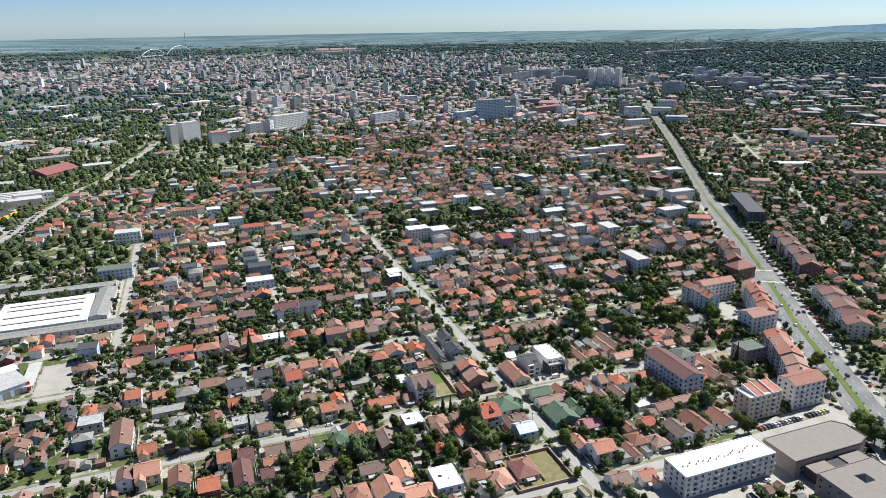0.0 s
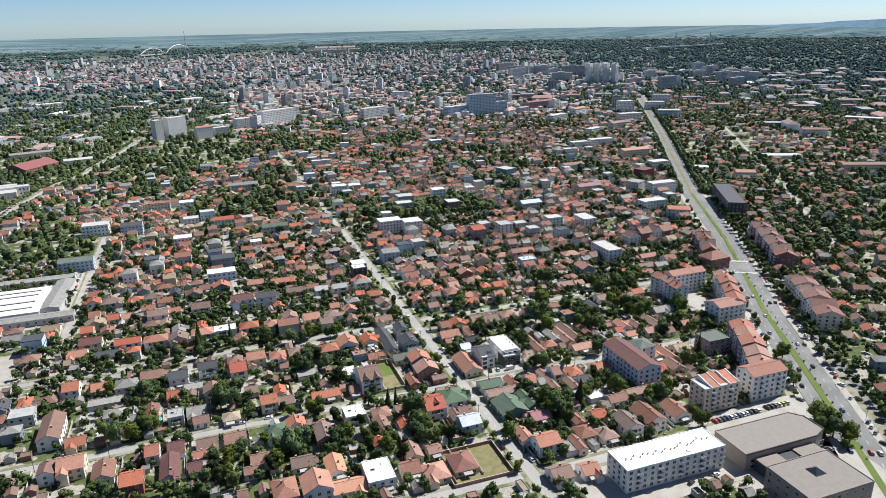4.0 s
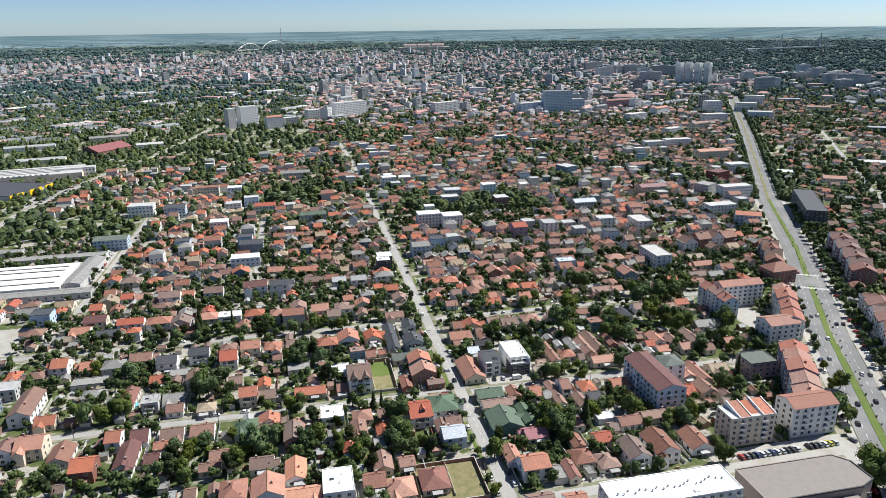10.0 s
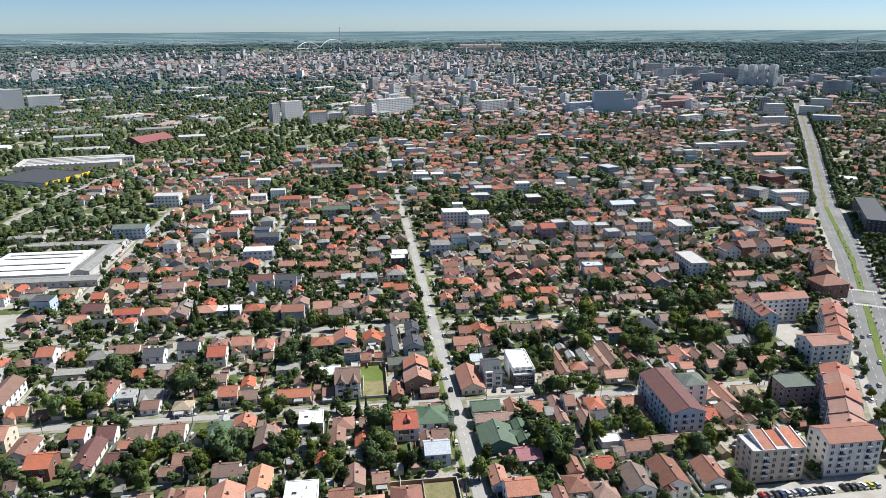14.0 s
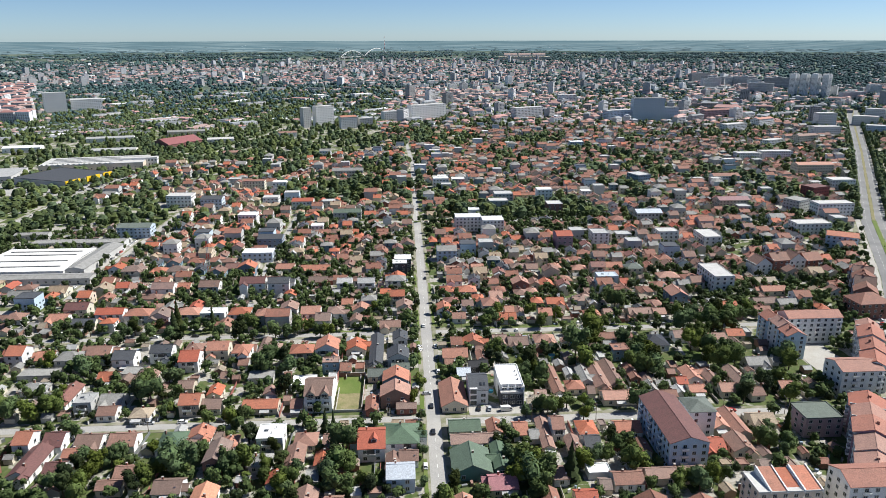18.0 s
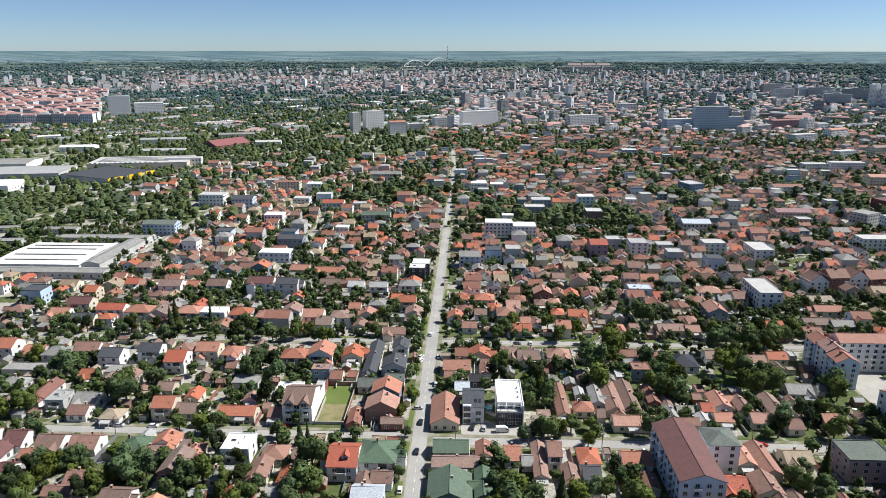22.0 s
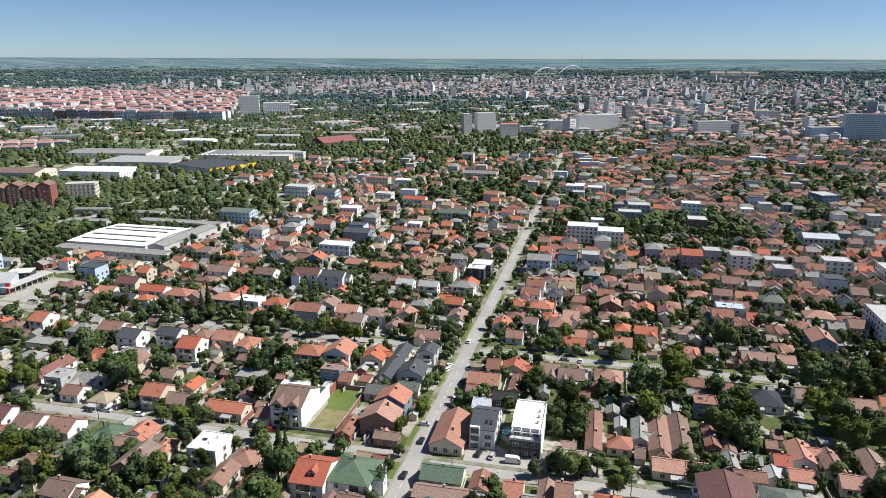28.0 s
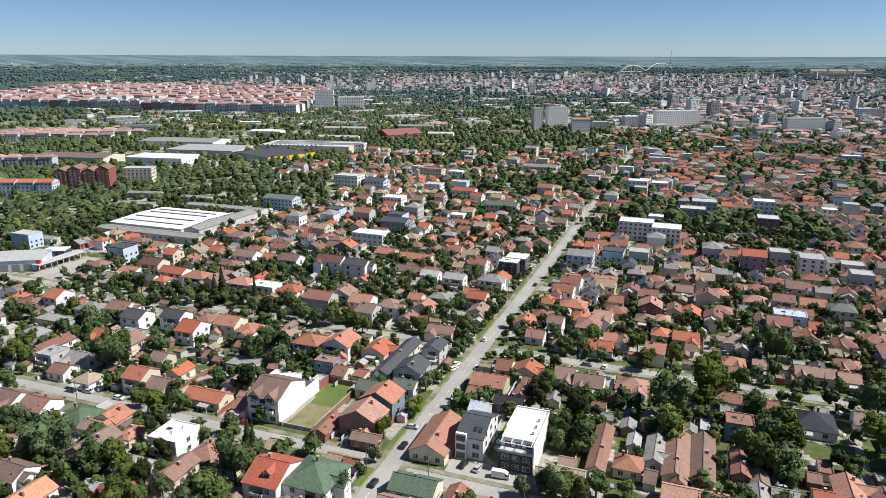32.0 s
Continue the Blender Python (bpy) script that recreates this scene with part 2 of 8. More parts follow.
def thing(name, x, y, z=0.0, ang=0.0, label="", category="", group="", kind=""):
    ob = new(name)
    ob.empty_display_size = 0.5
    ob.matrix_basis = pose(x, y, z, 0, 0, ang)
    return tagged(ob, label, category, group, kind)


# ---- ground, streets ----
MID = (0.0, -230.0)             # the centre of the far ground
RISE = 156.0                    # how far the land beyond two kilometres lifts towards the horizon


def far_place(x, y):
    """Beyond two kilometres the land is drawn nearer and raised, so that it meets the horizon inside the drawn depth: place, height and scale."""
    dx, dy = x - MID[0], y - MID[1]
    r = math.hypot(dx, dy)
    if r <= 2200:
        return x, y, 0.0, 1.0
    s = (1 / 2200 - 1 / r) / (1 / 2200 - 1 / 30000)
    r2 = 2200 + 2650 * s
    k = r2 / r
    return MID[0] + dx * k, MID[1] + dy * k, RISE * (1 - k), k


def ground_height(x, y):
    r = math.hypot(x - MID[0], y - MID[1])
    if r <= 2200:
        return 0.0
    s = (r - 2200) / 2650
    inv = 1 / 2200 - s * (1 / 2200 - 1 / 30000)
    return RISE * (1 - r * inv)


def build_ground():
    s = Shape()
    radii = [0, 150, 400, 800, 1300, 1800, 2200, 2350, 2500, 2700, 2900, 3150, 3400, 3700, 4000, 4300, 4600, 4850]
    n = 72
    s.v.append((MID[0], MID[1], 0))
    for r in radii[1:]:
        for i in range(n):
            a = i * math.tau / n
            x, y = MID[0] + r * math.sin(a), MID[1] + r * math.cos(a)
            s.v.append((x, y, ground_height(x, y)))
    s.slot(GROUND)
    for i in range(n):
        s.f.append((0, 1 + (i + 1) % n, 1 + i))
        for k in range(len(radii) - 2):
            a, b = 1 + k * n, 1 + (k + 1) * n
            s.f.append((a + i, a + (i + 1) % n, b + (i + 1) % n, b + i))
    s.k = [0] * len(s.f)
    tagged(part("ground", s), "gardens and yards between the houses, far fields tinted for haze", "ground", kind="structure")


build_ground()
# what stands on the ground: centre, half sizes, angle


CELLS, WIDE = {}, []


def taken(x, y, r):
    near = CELLS.get((int(x // 40), int(y // 40)), ())
    for cx, cy, hw, hd, c, s in (*near, *WIDE):
        dx, dy = x - cx, y - cy
        u, v = c * dx + s * dy, -s * dx + c * dy
        if abs(u) < hw + r and abs(v) < hd + r:
            return True
    return False


def keep(cx, cy, hw, hd, ang=0.0):
    a = radians(ang)
    row = (cx, cy, hw, hd, math.cos(a), math.sin(a))
    if max(hw, hd) > 38:
        WIDE.append(row)
    else:
        i, j = int(cx // 40), int(cy // 40)
        for p in range(-2, 3):
            for q in range(-2, 3):
                CELLS.setdefault((i + p, j + q), []).append(row)


def strip(name, pts, width, z, m, label, category, left=None):
    """A band along a line of points, as one flat sheet."""
    s = Shape()
    P = [Vector(p).to_2d() for p in pts]
    off = []
    for i, p in enumerate(P):
        d = (P[min(i + 1, len(P) - 1)] - P[max(i - 1, 0)]).normalized()
        nrm = Vector((-d.y, d.x))
        a = nrm * (left if left is not None else width / 2)
        off.append((p + a, p + a - nrm * width))
    for (a, b), (c, d) in zip(off, off[1:]):
        s.solid([(b.x, b.y, z), (d.x, d.y, z), (c.x, c.y, z), (a.x, a.y, z), (b.x, b.y, z - 0.3), (d.x, d.y, z - 0.3), (c.x, c.y, z - 0.3), (a.x, a.y, z - 0.3)],
                [(0, 1, 2, 3), (4, 5, 1, 0), (6, 7, 3, 2)], m)
    return tagged(part(name, s), label, category, kind="structure")


def street(pts, width, verge, label, z=0.02):
    strip("road", pts, width, z + 0.03, ASPHALT, label, "road")
    for side in (1, -1):
        strip("pavement", pts, verge, z + 0.12, VERGE, "worn pavement with grass verge beside the street", "pavement", left=side * width / 2 + (verge if side > 0 else 0))
    for p, q in zip(pts, pts[1:]):
        v = Vector(q) - Vector(p)
        m = (Vector(p) + Vector(q)) / 2
        keep(m.x, m.y, v.length / 2, width / 2 + verge * 0.8, math.degrees(math.atan2(v.y, v.x)))


street([(0, -460), (0, 332)], 6.0, 2.3, "long straight grey asphalt street with worn surface")
street([(-1, 338), (0, 470), (0, 640), (-6, 800)], 4.8, 1.0, "narrow far end of the long grey street", 0.015)
street([(-420, 0), (-3.2, 0)], 4.6, 2.2, "pale narrow asphalt side street", 0.03)
street([(3.2, -3), (172, -3)], 5.4, 2.0, "pale narrow asphalt side street", 0.03)
street([(-300, 92), (-3.2, 91)], 5.0, 2.4, "grey asphalt side street under trees", 0.03)
street([(3.2, 91.5), (222, 91)], 5.0, 2.4, "grey asphalt side street with parked cars", 0.03)
street([(-60, -88), (-3.2, -89)], 5.0, 2.0, "pale dusty side street", 0.03)
street([(3.2, -91), (150, -90)], 6.0, 2.0, "pale concrete side street", 0.03)
street([(-111, 180), (-111, 360)], 4.2, 1.2, "grey asphalt street between houses", 0.025)
street([(-225, 150), (-222, 400)], 6.0, 1.6, "grey asphalt street lined with parked cars", 0.025)
street([(3.2, 335), (150, 335)], 5.0, 2.0, "grey asphalt side street", 0.03)
street([(-110, 335), (-3.2, 335)], 5.0, 2.0, "grey asphalt side street", 0.03)
street([(-365, 240), (-358, 450), (-312, 668), (-285, 730), (-218, 1045)], 7.0, 2.5, "wide grey road lined with trees", 0.015)

for (x0, y0), (x1, y1) in (((-362, 330), (-358, 450)), ((-358, 450), (-312, 668)), ((-312, 668), (-285, 730)), ((-285, 730), (-218, 1045))):
    keep((x0 + x1) / 2, (y0 + y1) / 2, math.hypot(x1 - x0, y1 - y0) / 2, 9.5, math.degrees(math.atan2(y1 - y0, x1 - x0)))
street([(402, 106), (443, 168), (518, 277), (600, 400), (715, 573), (801, 704)], 4.4, 0.6, "grey asphalt street beyond the boulevard's blocks", 0.025)

for x, y0, y1, w in ((-4.6, 6, 21, 1.9), (-4.6, -14, -4.5, 1.9), (-4.7, 24, 40, 1.4), (4.7, 40, 62, 1.5), (4.6, 100, 130, 1.6), (-4.6, 100, 125, 1.7), (-4.7, 52, 80, 1.4), (4.6, -70, -50, 1.5), (-4.7, -60, -30, 1.5), (4.6, 150, 172, 1.6), (-4.6, 165, 190, 1.5), (4.7, 205, 240, 1.5)):
    strip("grass_verge", [(x, y0), (x, y1)], w, 0.17, GRASS, "narrow strip of grass between street and pavement", "grass verge")
for y, x0, x1, w in ((3.4, -62, -46, 1.2), (-3.6, -34, -22, 1.2), (3.5, -110, -84, 1.2), (95.2, -70, -30, 1.6), (95.3, 30, 80, 1.6), (87.6, -110, -80, 1.5), (95.2, 100, 150, 1.6)):
    strip("grass_verge", [(x0, y), (x1, y)], w, 0.175, GRASS, "narrow strip of grass between street and pavement", "grass verge")

# the boulevard: two carriageways, a grass median, parking and pavements
BV = [(-43, -460), (166, -105), (233, 14), (325, 159), (411, 312), (647, 686), (879, 1063), (1000, 1250)]
for off in (10.5, -2.2):
    strip("road", BV[:5], 8.6, 0.05, BLVD, "wide grey boulevard carriageway with lane lines", "road", left=off)
for off in (8.6, -1.6):
    strip("road", BV[4:], 7.0, 0.05, BLVD, "grey far carriageway of the boulevard", "road", left=off)
strip("median", BV[:5], 3.4, 0.14, GRASS, "grass median strip between the carriageways", "median")
strip("median", BV[4:], 2.6, 0.14, DRY, "dry grass median strip between the carriageways", "median")
for off in (15.0, -11.2):
    strip("pavement", BV[:5], 4.0, 0.11, PAVING, "pale pavement with parking bays beside the boulevard", "pavement", left=off)
for off in (10.2, -8.9):
    strip("pavement", BV[4:], 1.3, 0.11, PAVING, "grey pavement beside the far boulevard", "pavement", left=off)
strip("road", BV[:5], 5.0, 0.07, BLVD, "narrow grey service road with parked cars under trees", "road", left=-20.5)
strip("pavement", BV[:5], 5.2, 0.10, VERGE, "worn grass and pavement strip under the tree row", "pavement", left=-15.25)
strip("pavement", BV[:5], 4.0, 0.10, VERGE, "worn grass and pavement strip before the flats", "pavement", left=19.1)
for p, q in zip(BV, BV[1:]):
    v = Vector(q) - Vector(p)
    m = (Vector(p) + Vector(q)) / 2
    keep(m.x, m.y, v.length / 2, 19 if m.y < 312 else 12, math.degrees(math.atan2(v.y, v.x)))
    d, nrm = v.normalized(), Vector((-v.y, v.x)).normalized()
    dash = Shape()
    for k in range(int(v.length / 9)):
        for off in (6.2, -6.5):
            c = Vector(p) + d * (k * 9 + 2) + nrm * off
            e = c + d * 3.5
            h = nrm * 0.09
            dash.poly([(*(c - h), 0.062), (*(e - h), 0.062), (*(e + h), 0.062), (*(c + h), 0.062)], LINE)
    tagged(part("lane_marking", dash), "white dashed lane lines", "road marking", kind="stuff")
dash = Shape()
for k in range(120):
    y = -60 + k * 6
    if abs(y) > 8 and abs(y - 91) > 8:
        dash.box(-0.07, y, 0.052, 0.07, y + 2.5, 0.06, LINE)
tagged(part("lane_marking", dash), "faded white centre line dashes", "road marking", kind="stuff")
# ---- houses ----
EAVE = {1: 3.3, 2: 6.1, 3: 9.2, 4: 12.0}


def window_mesh(w, h):
    s = Shape()
    s.box(-w / 2, -0.10, 0, w / 2, 0.0, h, FRAME)
    for a, b in ((-w / 2 + 0.09, -0.05), (0.05, w / 2 - 0.09)):
        s.box(a, -0.125, 0.09, b, -0.09, h - 0.09, GLASS)
    s.box(-w / 2 - 0.08, -0.2, -0.07, w / 2 + 0.08, -0.02, 0.0, CONCRETE)
    return s.mesh("window")


WIN, WIN_BIG = window_mesh(1.5, 1.5), window_mesh(2.2, 1.6)
_s = Shape()
_s.box(-0.5, -0.1, 0, 0.5, 0, 2.1, FRAME)
_s.box(-0.42, -0.13, 0.05, 0.42, -0.09, 2.0, WOOD)
DOOR = _s.mesh("door")
_s = Shape()
_s.box(-1.9, -1.3, 0, 1.9, 0, 0.18, CONCRETE)
_s.box(-1.5, -0.1, 0.2, 1.5, -0.02, 2.3, GLASS)
_r = Shape()
_r.box(-1.9, -1.3, 0.18, 1.9, -1.22, 1.1, FRAME)
for _x in (-1.86, 1.86):
    _r.box(_x - 0.04, -1.22, 0.18, _x + 0.04, 0, 1.1, FRAME)
HOUSE_RAILING = _r.mesh("railing")
HOUSE_BALCONY = _s.mesh("balcony")
_s = Shape()
_s.box(-0.35, -0.3, 0, 0.35, 0.3, 1.7, BRICK)
_s.box(-0.42, -0.37, 1.7, 0.42, 0.37, 1.82, CONCRETE)
CHIMNEY = _s.mesh("chimney")
_s = Shape()
_s.tube((0, 0, 0), (0, 0.1, 0.9), 0.03, 0.03, METAL, 5)
_ring = [(0.42 * math.cos(i * math.tau / 10), 0.42 * math.sin(i * math.tau / 10)) for i in range(10)]
_s.solid([(x, -0.12, 1.0 + z) for x, z in _ring] + [(0, 0.06, 1.0)], [(i, (i + 1) % 10, 10) for i in range(10)] + [tuple(range(9, -1, -1))], FRAME)
DISH = _s.mesh("satellite_dish")


_s = Shape()
_s.box(-0.9, -0.7, 0, 0.9, 0.7, 0.22, METAL)
_s.box(-0.8, -0.6, 0.22, 0.8, 0.6, 0.27, GLASS)
ROOF_HATCH = _s.mesh("roof_hatch")
_s = Shape()
_s.tube((0, 0, 0), (0, 0, 0.7), 0.16, 0.16, METAL, 7)
_s.tube((0, 0, 0.7), (0, 0, 0.85), 0.28, 0.2, METAL, 7)
VENT_PIPE = _s.mesh("vent_pipe")


def slab(s, quad, thick, m):
    """A sloping sheet with thickness; quad in order round its upper face."""
    n = (Vector(quad[1]) - Vector(quad[0])).cross(Vector(quad[3]) - Vector(quad[0])).normalized() * thick
    if n.z < 0:
        n = -n
    k = len(quad)
    s.solid([Vector(p) for p in quad] + [Vector(p) - n for p in quad],
            [tuple(range(k)), tuple(range(2 * k - 1, k - 1, -1))] + [(i, k + i, k + (i + 1) % k, (i + 1) % k) for i in range(k)], m)


def ridge(s, half, run, z0, z1, m, turned=False):
    """A gabled roof in one piece: two slopes with thickness and a ridge cap."""
    k = (z1 - z0) / run * 0.16
    prof = [(-run, z0), (-0.16, z1 - k), (-0.14, z1 + 0.1), (0.14, z1 + 0.1), (0.16, z1 - k), (run, z0), (run, z0 - 0.22), (0, z1 - 0.24), (-run, z0 - 0.22)]
    pts = [(u, p, z) if not turned else (p, u, z) for u in (-half, half) for p, z in prof]
    caps = [(0, 1, 7, 8), (1, 2, 3, 4, 7), (4, 5, 6, 7)]
    s.solid(pts, [(i, (i + 1) % 9, 9 + (i + 1) % 9, 9 + i) for i in range(9)] + caps + [tuple(9 + q for q in reversed(c)) for c in caps], m)


def house_shapes(w, d, e, ax, rm, wm, rise=None, over=0.45):
    """Walls with gables, and the roof over them."""
    a, b = w / 2, d / 2
    wl, rf = Shape(), Shape()
    span = b if ax == "x" else a
    h = rise if rise is not None else min(0.52 * (min(a, b) if ax == "h" else span), 3.4)
    if ax == "f":
        wl.box(-a, -b, 0, a, b, e + 0.15, wm)
        quad = lambda o, z: [(-a - o, -b - o, z), (a + o, -b - o, z), (a + o, b + o, z), (-a - o, b + o, z)]
        rings = quad(0.05, e) + quad(0.05, e + 0.5) + quad(-0.25, e + 0.5) + quad(-0.25, e + 0.2)
        rf.solid(rings, [(k * 4 + i, k * 4 + (i + 1) % 4, k * 4 + 4 + (i + 1) % 4, k * 4 + 4 + i) for k in range(3) for i in range(4)] + [(12, 13, 14, 15)], rm)
        return wl, rf, e
    if ax == "h":
        wl.box(-a, -b, 0, a, b, e, wm)
        o = over
        if a >= b:
            r0, r1 = (-(a - b), 0, e + h), (a - b, 0, e + h)
        else:
            r0, r1 = (0, -(b - a), e + h), (0, b - a, e + h)
        z = e - 0.12
        c = [(-a - o, -b - o, z), (a + o, -b - o, z), (a + o, b + o, z), (-a - o, b + o, z)]
        t = 0.2
        pts = c + [r0, r1] + [(x, y, q - t) for x, y, q in c]
        if a >= b:
            fc = [(0, 1, 5, 4), (1, 2, 5), (2, 3, 4, 5), (3, 0, 4)]
        else:
            fc = [(0, 1, 4), (1, 2, 5, 4), (2, 3, 5), (3, 0, 4, 5)]
        rf.solid(pts, fc + [(6, 7, 1, 0), (7, 8, 2, 1), (8, 9, 3, 2), (9, 6, 0, 3), (9, 8, 7, 6)], rm)
        return wl, rf, e + h
    if ax == "x":
        wl.solid([(-a, -b, 0), (a, -b, 0), (a, b, 0), (-a, b, 0), (-a, -b, e), (a, -b, e), (a, b, e), (-a, b, e), (-a, 0, e + h - 0.05), (a, 0, e + h - 0.05)],
                 [(0, 1, 5, 4), (2, 3, 7, 6), (1, 2, 6, 9, 5), (3, 0, 4, 8, 7), (4, 5, 9, 8), (6, 7, 8, 9)], wm)
        k = h / b
        z = e - over * k
        ridge(rf, a + 0.25, b + over, z + 0.2, e + h + 0.2, rm)
        return wl, rf, e + h
    wl.solid([(-a, -b, 0), (a, -b, 0), (a, b, 0), (-a, b, 0), (-a, -b, e), (a, -b, e), (a, b, e), (-a, b, e), (0, -b, e + h - 0.05), (0, b, e + h - 0.05)],
             [(0, 1, 5, 8, 4), (2, 3, 7, 9, 6), (1, 2, 6, 5), (3, 0, 4, 7), (5, 6, 9, 8), (7, 4, 8, 9)], wm)
    k = h / a
    z = e - over * k
    ridge(rf, b + 0.25, a + over, z + 0.2, e + h + 0.2, rm, True)
    return wl, rf, e + h


def append(dst, src, m):
    """Adds a shape, moved by m, to a larger one."""
    n = len(dst.v)
    dst.v += [tuple(m @ Vector(p)) for p in src.v]
    dst.f += [tuple(n + i for i in q) for q in src.f]
    slots = [dst.slot(q) for q in src.mats]
    dst.k += [slots[k] for k in src.k]


def add_wing(wl, rf, w, d, e, ax, rm, wm, rng):
    """A lower wing at a right angle to the main roof, or a lean-to."""
    if ax == "f":
        return
    ww, dd = rng.uniform(3.6, 5.2), rng.uniform(2.2, 3.4)
    side = rng.choice((-1, 1))
    ee = min(e, 3.0) if rng.random() < 0.5 else e * 0.92
    if rng.random() < 0.55:
        a, b, t = house_shapes(ww, dd + 3, ee, "y", rm, wm, rise=1.5, over=0.3)
        m = pose(side * (w / 2 - ww / 2 - 0.3), -d / 2 - dd / 2 + 1.5, 0)
    else:
        a, b, t = house_shapes(dd + 3, ww, ee, "x", rm, wm, rise=1.4, over=0.3)
        m = pose(side * (w / 2 + dd / 2 - 1.5), rng.uniform(-0.2, 0.25) * d, 0)
    append(wl, a, m), append(rf, b, m)


VERANDA = Shape()
for _k in (-1.8, 0, 1.8):
    VERANDA.box(_k - 0.07, -2.3, 0, _k + 0.07, -2.16, 2.4, FRAME)
slab(VERANDA, [(-2.1, -2.5, 2.35), (2.1, -2.5, 2.35), (2.1, 0, 2.8), (-2.1, 0, 2.8)], 0.1, MATS["roof_lightgrey"])
VERANDA = VERANDA.mesh("veranda")
ROOF_WORD = dict(orange="orange tiled", salmon="faded salmon tiled", brightorange="bright orange tiled", terracotta="faded terracotta tiled", redbrown="red-brown tiled", red="red", rust="rust-brown tiled",
                 brown="brown tiled", maroon="dark maroon", grey="grey weathered", lightgrey="pale grey", darkgrey="dark grey", black="black", navy="dark slate", green="green sheet",
                 greygreen="grey-green", beige="beige weathered", metal="pale metal", mauve="mauve sheet", whiteflat="flat white", tan="flat tan", palewhite="pale")
SHAPE_WORD = dict(x="gabled", y="gabled", h="hipped", f="flat")
STOREY_WORD = {1: "single-storey", 2: "two-storey", 3: "three-storey"}


def windows_on(root, w, d, storeys, sides="frl", gap=3.0, big=False):
    """Windows on the chosen sides (front, right, left, back), one object each."""
    me = WIN_BIG if big else WIN
    for k in range(storeys):
        z = 1.0 + 2.9 * k
        for side in sides:
            length, half = (w, d / 2) if side in "fb" else (d, w / 2)
            n = max(1, int((length - 1.0) / gap))
            for i in range(n):
                u = (i + 0.5) / n * length - length / 2
                turn = dict(f=0, r=90, b=180, l=-90)[side]
                part("window", me, root, at=pose(0, 0, 0, 0, 0, turn) @ pose(u, -half, z))


def H(x, y, w, d, storeys, ax, rc, wc, ang=None):
    """One dwelling house with its walls, roof, chimney, door and windows."""
    rng = random.Random(int(x * 13 + y * 7919))
    e = EAVE[storeys]
    ang = rng.uniform(-1.2, 1.2) if ang is None else ang
    shed = ax == "f" and storeys == 1 or w * d < 34
    kind = "shed" if shed else "house"
    if shed:
        e = 2.7
    word = "%s %s with %s %s roof" % (STOREY_WORD[storeys], dict(white="white", cream="cream", grey="grey", blue="blue-grey", paleblue="pale blue", green="pale green", teal="dark green", brick="bare brick", dark="dark").get(wc, wc) + " rendered house" if not shed else wc + " outbuilding", ROOF_WORD[rc], SHAPE_WORD[ax])
    if shed:
        word = "low %s outbuilding with %s roof" % (wc, ROOF_WORD[rc])
    root = thing(kind, x, y, 0, ang, word, kind, "houses of the quarter")
    keep(x, y, w / 2, d / 2, ang)
    wl, rf, top = house_shapes(w, d, e, ax, MATS["roof_" + rc], MATS["wall_" + wc])
    if not shed and w * d > 70 and rng.random() < 0.5:
        add_wing(wl, rf, w, d, e, ax, MATS["roof_" + rc], MATS["wall_" + wc], rng)
    part("wall", wl, root)
    part("roof", rf, root)
    if not shed:
        if rng.random() < 0.3:
            part("veranda", VERANDA, root, at=pose(rng.uniform(-0.2, 0.2) * w, -d / 2, 0.05))
        if storeys > 1 and rng.random() < 0.6:
            part("railing", HOUSE_RAILING, part("balcony", HOUSE_BALCONY, root, at=pose(rng.uniform(-0.2, 0.2) * w, -d / 2, 3.1)))
        far_left = x < 0
        windows_on(root, w - 0.6, d, storeys, "f", 3.1 if w < 13 else 4.4)
        if y < 170:
            windows_on(root, w, d - 1, min(storeys, 2), "r" if far_left else "l", 4.6)
        part("door", DOOR, root, at=pose(w / 2 if far_left else -w / 2, rng.uniform(-0.2, 0.2) * d, 0.05, 0, 0, 90 if far_left else -90))
        if ax != "f":
            cx, cy = (rng.uniform(-0.3, 0.3) * w, rng.uniform(0.05, 0.2) * d) if ax != "y" else (rng.uniform(0.05, 0.2) * w, rng.uniform(-0.3, 0.3) * d)
            part("chimney", CHIMNEY, root, at=pose(cx, cy, top - 1.0))
        else:
            part("roof_hatch", ROOF_HATCH, root, at=pose(-w * 0.2, d * 0.05, e + 0.2))
            part("vent_pipe", VENT_PIPE, root, at=pose(w * 0.15, d * 0.2, e + 0.2))
            part("vent_pipe", VENT_PIPE, root, at=pose(w * 0.05, -d * 0.15, e + 0.2))
        if ax != "f":
            if rng.random() < 0.22:
                part("satellite_dish", DISH, root, at=pose(w * 0.3, -d * 0.3, e + 0.3))
    return root


H(-42.3, -75.2, 10.8, 12.0, 1, 'h', 'orange', 'cream')
H(9.7, -96.4, 10.0, 10.0, 1, 'x', 'terracotta', 'white')
H(23.1, -79.9, 5.9, 9.0, 1, 'f', 'grey', 'grey')
H(23.1, -98.6, 8.3, 9.0, 1, 'x', 'orange', 'white')
H(28.6, -79.8, 4.7, 12.0, 1, 'y', 'redbrown', 'cream')
H(45.9, -77.3, 8.7, 10.0, 1, 'h', 'terracotta', 'cream')
H(59.1, -75.9, 9.8, 14.0, 2, 'y', 'brown', 'white')
H(-108.3, -66.4, 10.1, 14.0, 2, 'h', 'terracotta', 'white')
H(-98.0, -45.9, 10.0, 9.0, 1, 'x', 'brown', 'white')
H(-94.8, -67.6, 12.6, 13.0, 2, 'y', 'orange', 'white')
H(-84.0, -54.2, 8.3, 14.0, 1, 'y', 'brightorange', 'white')
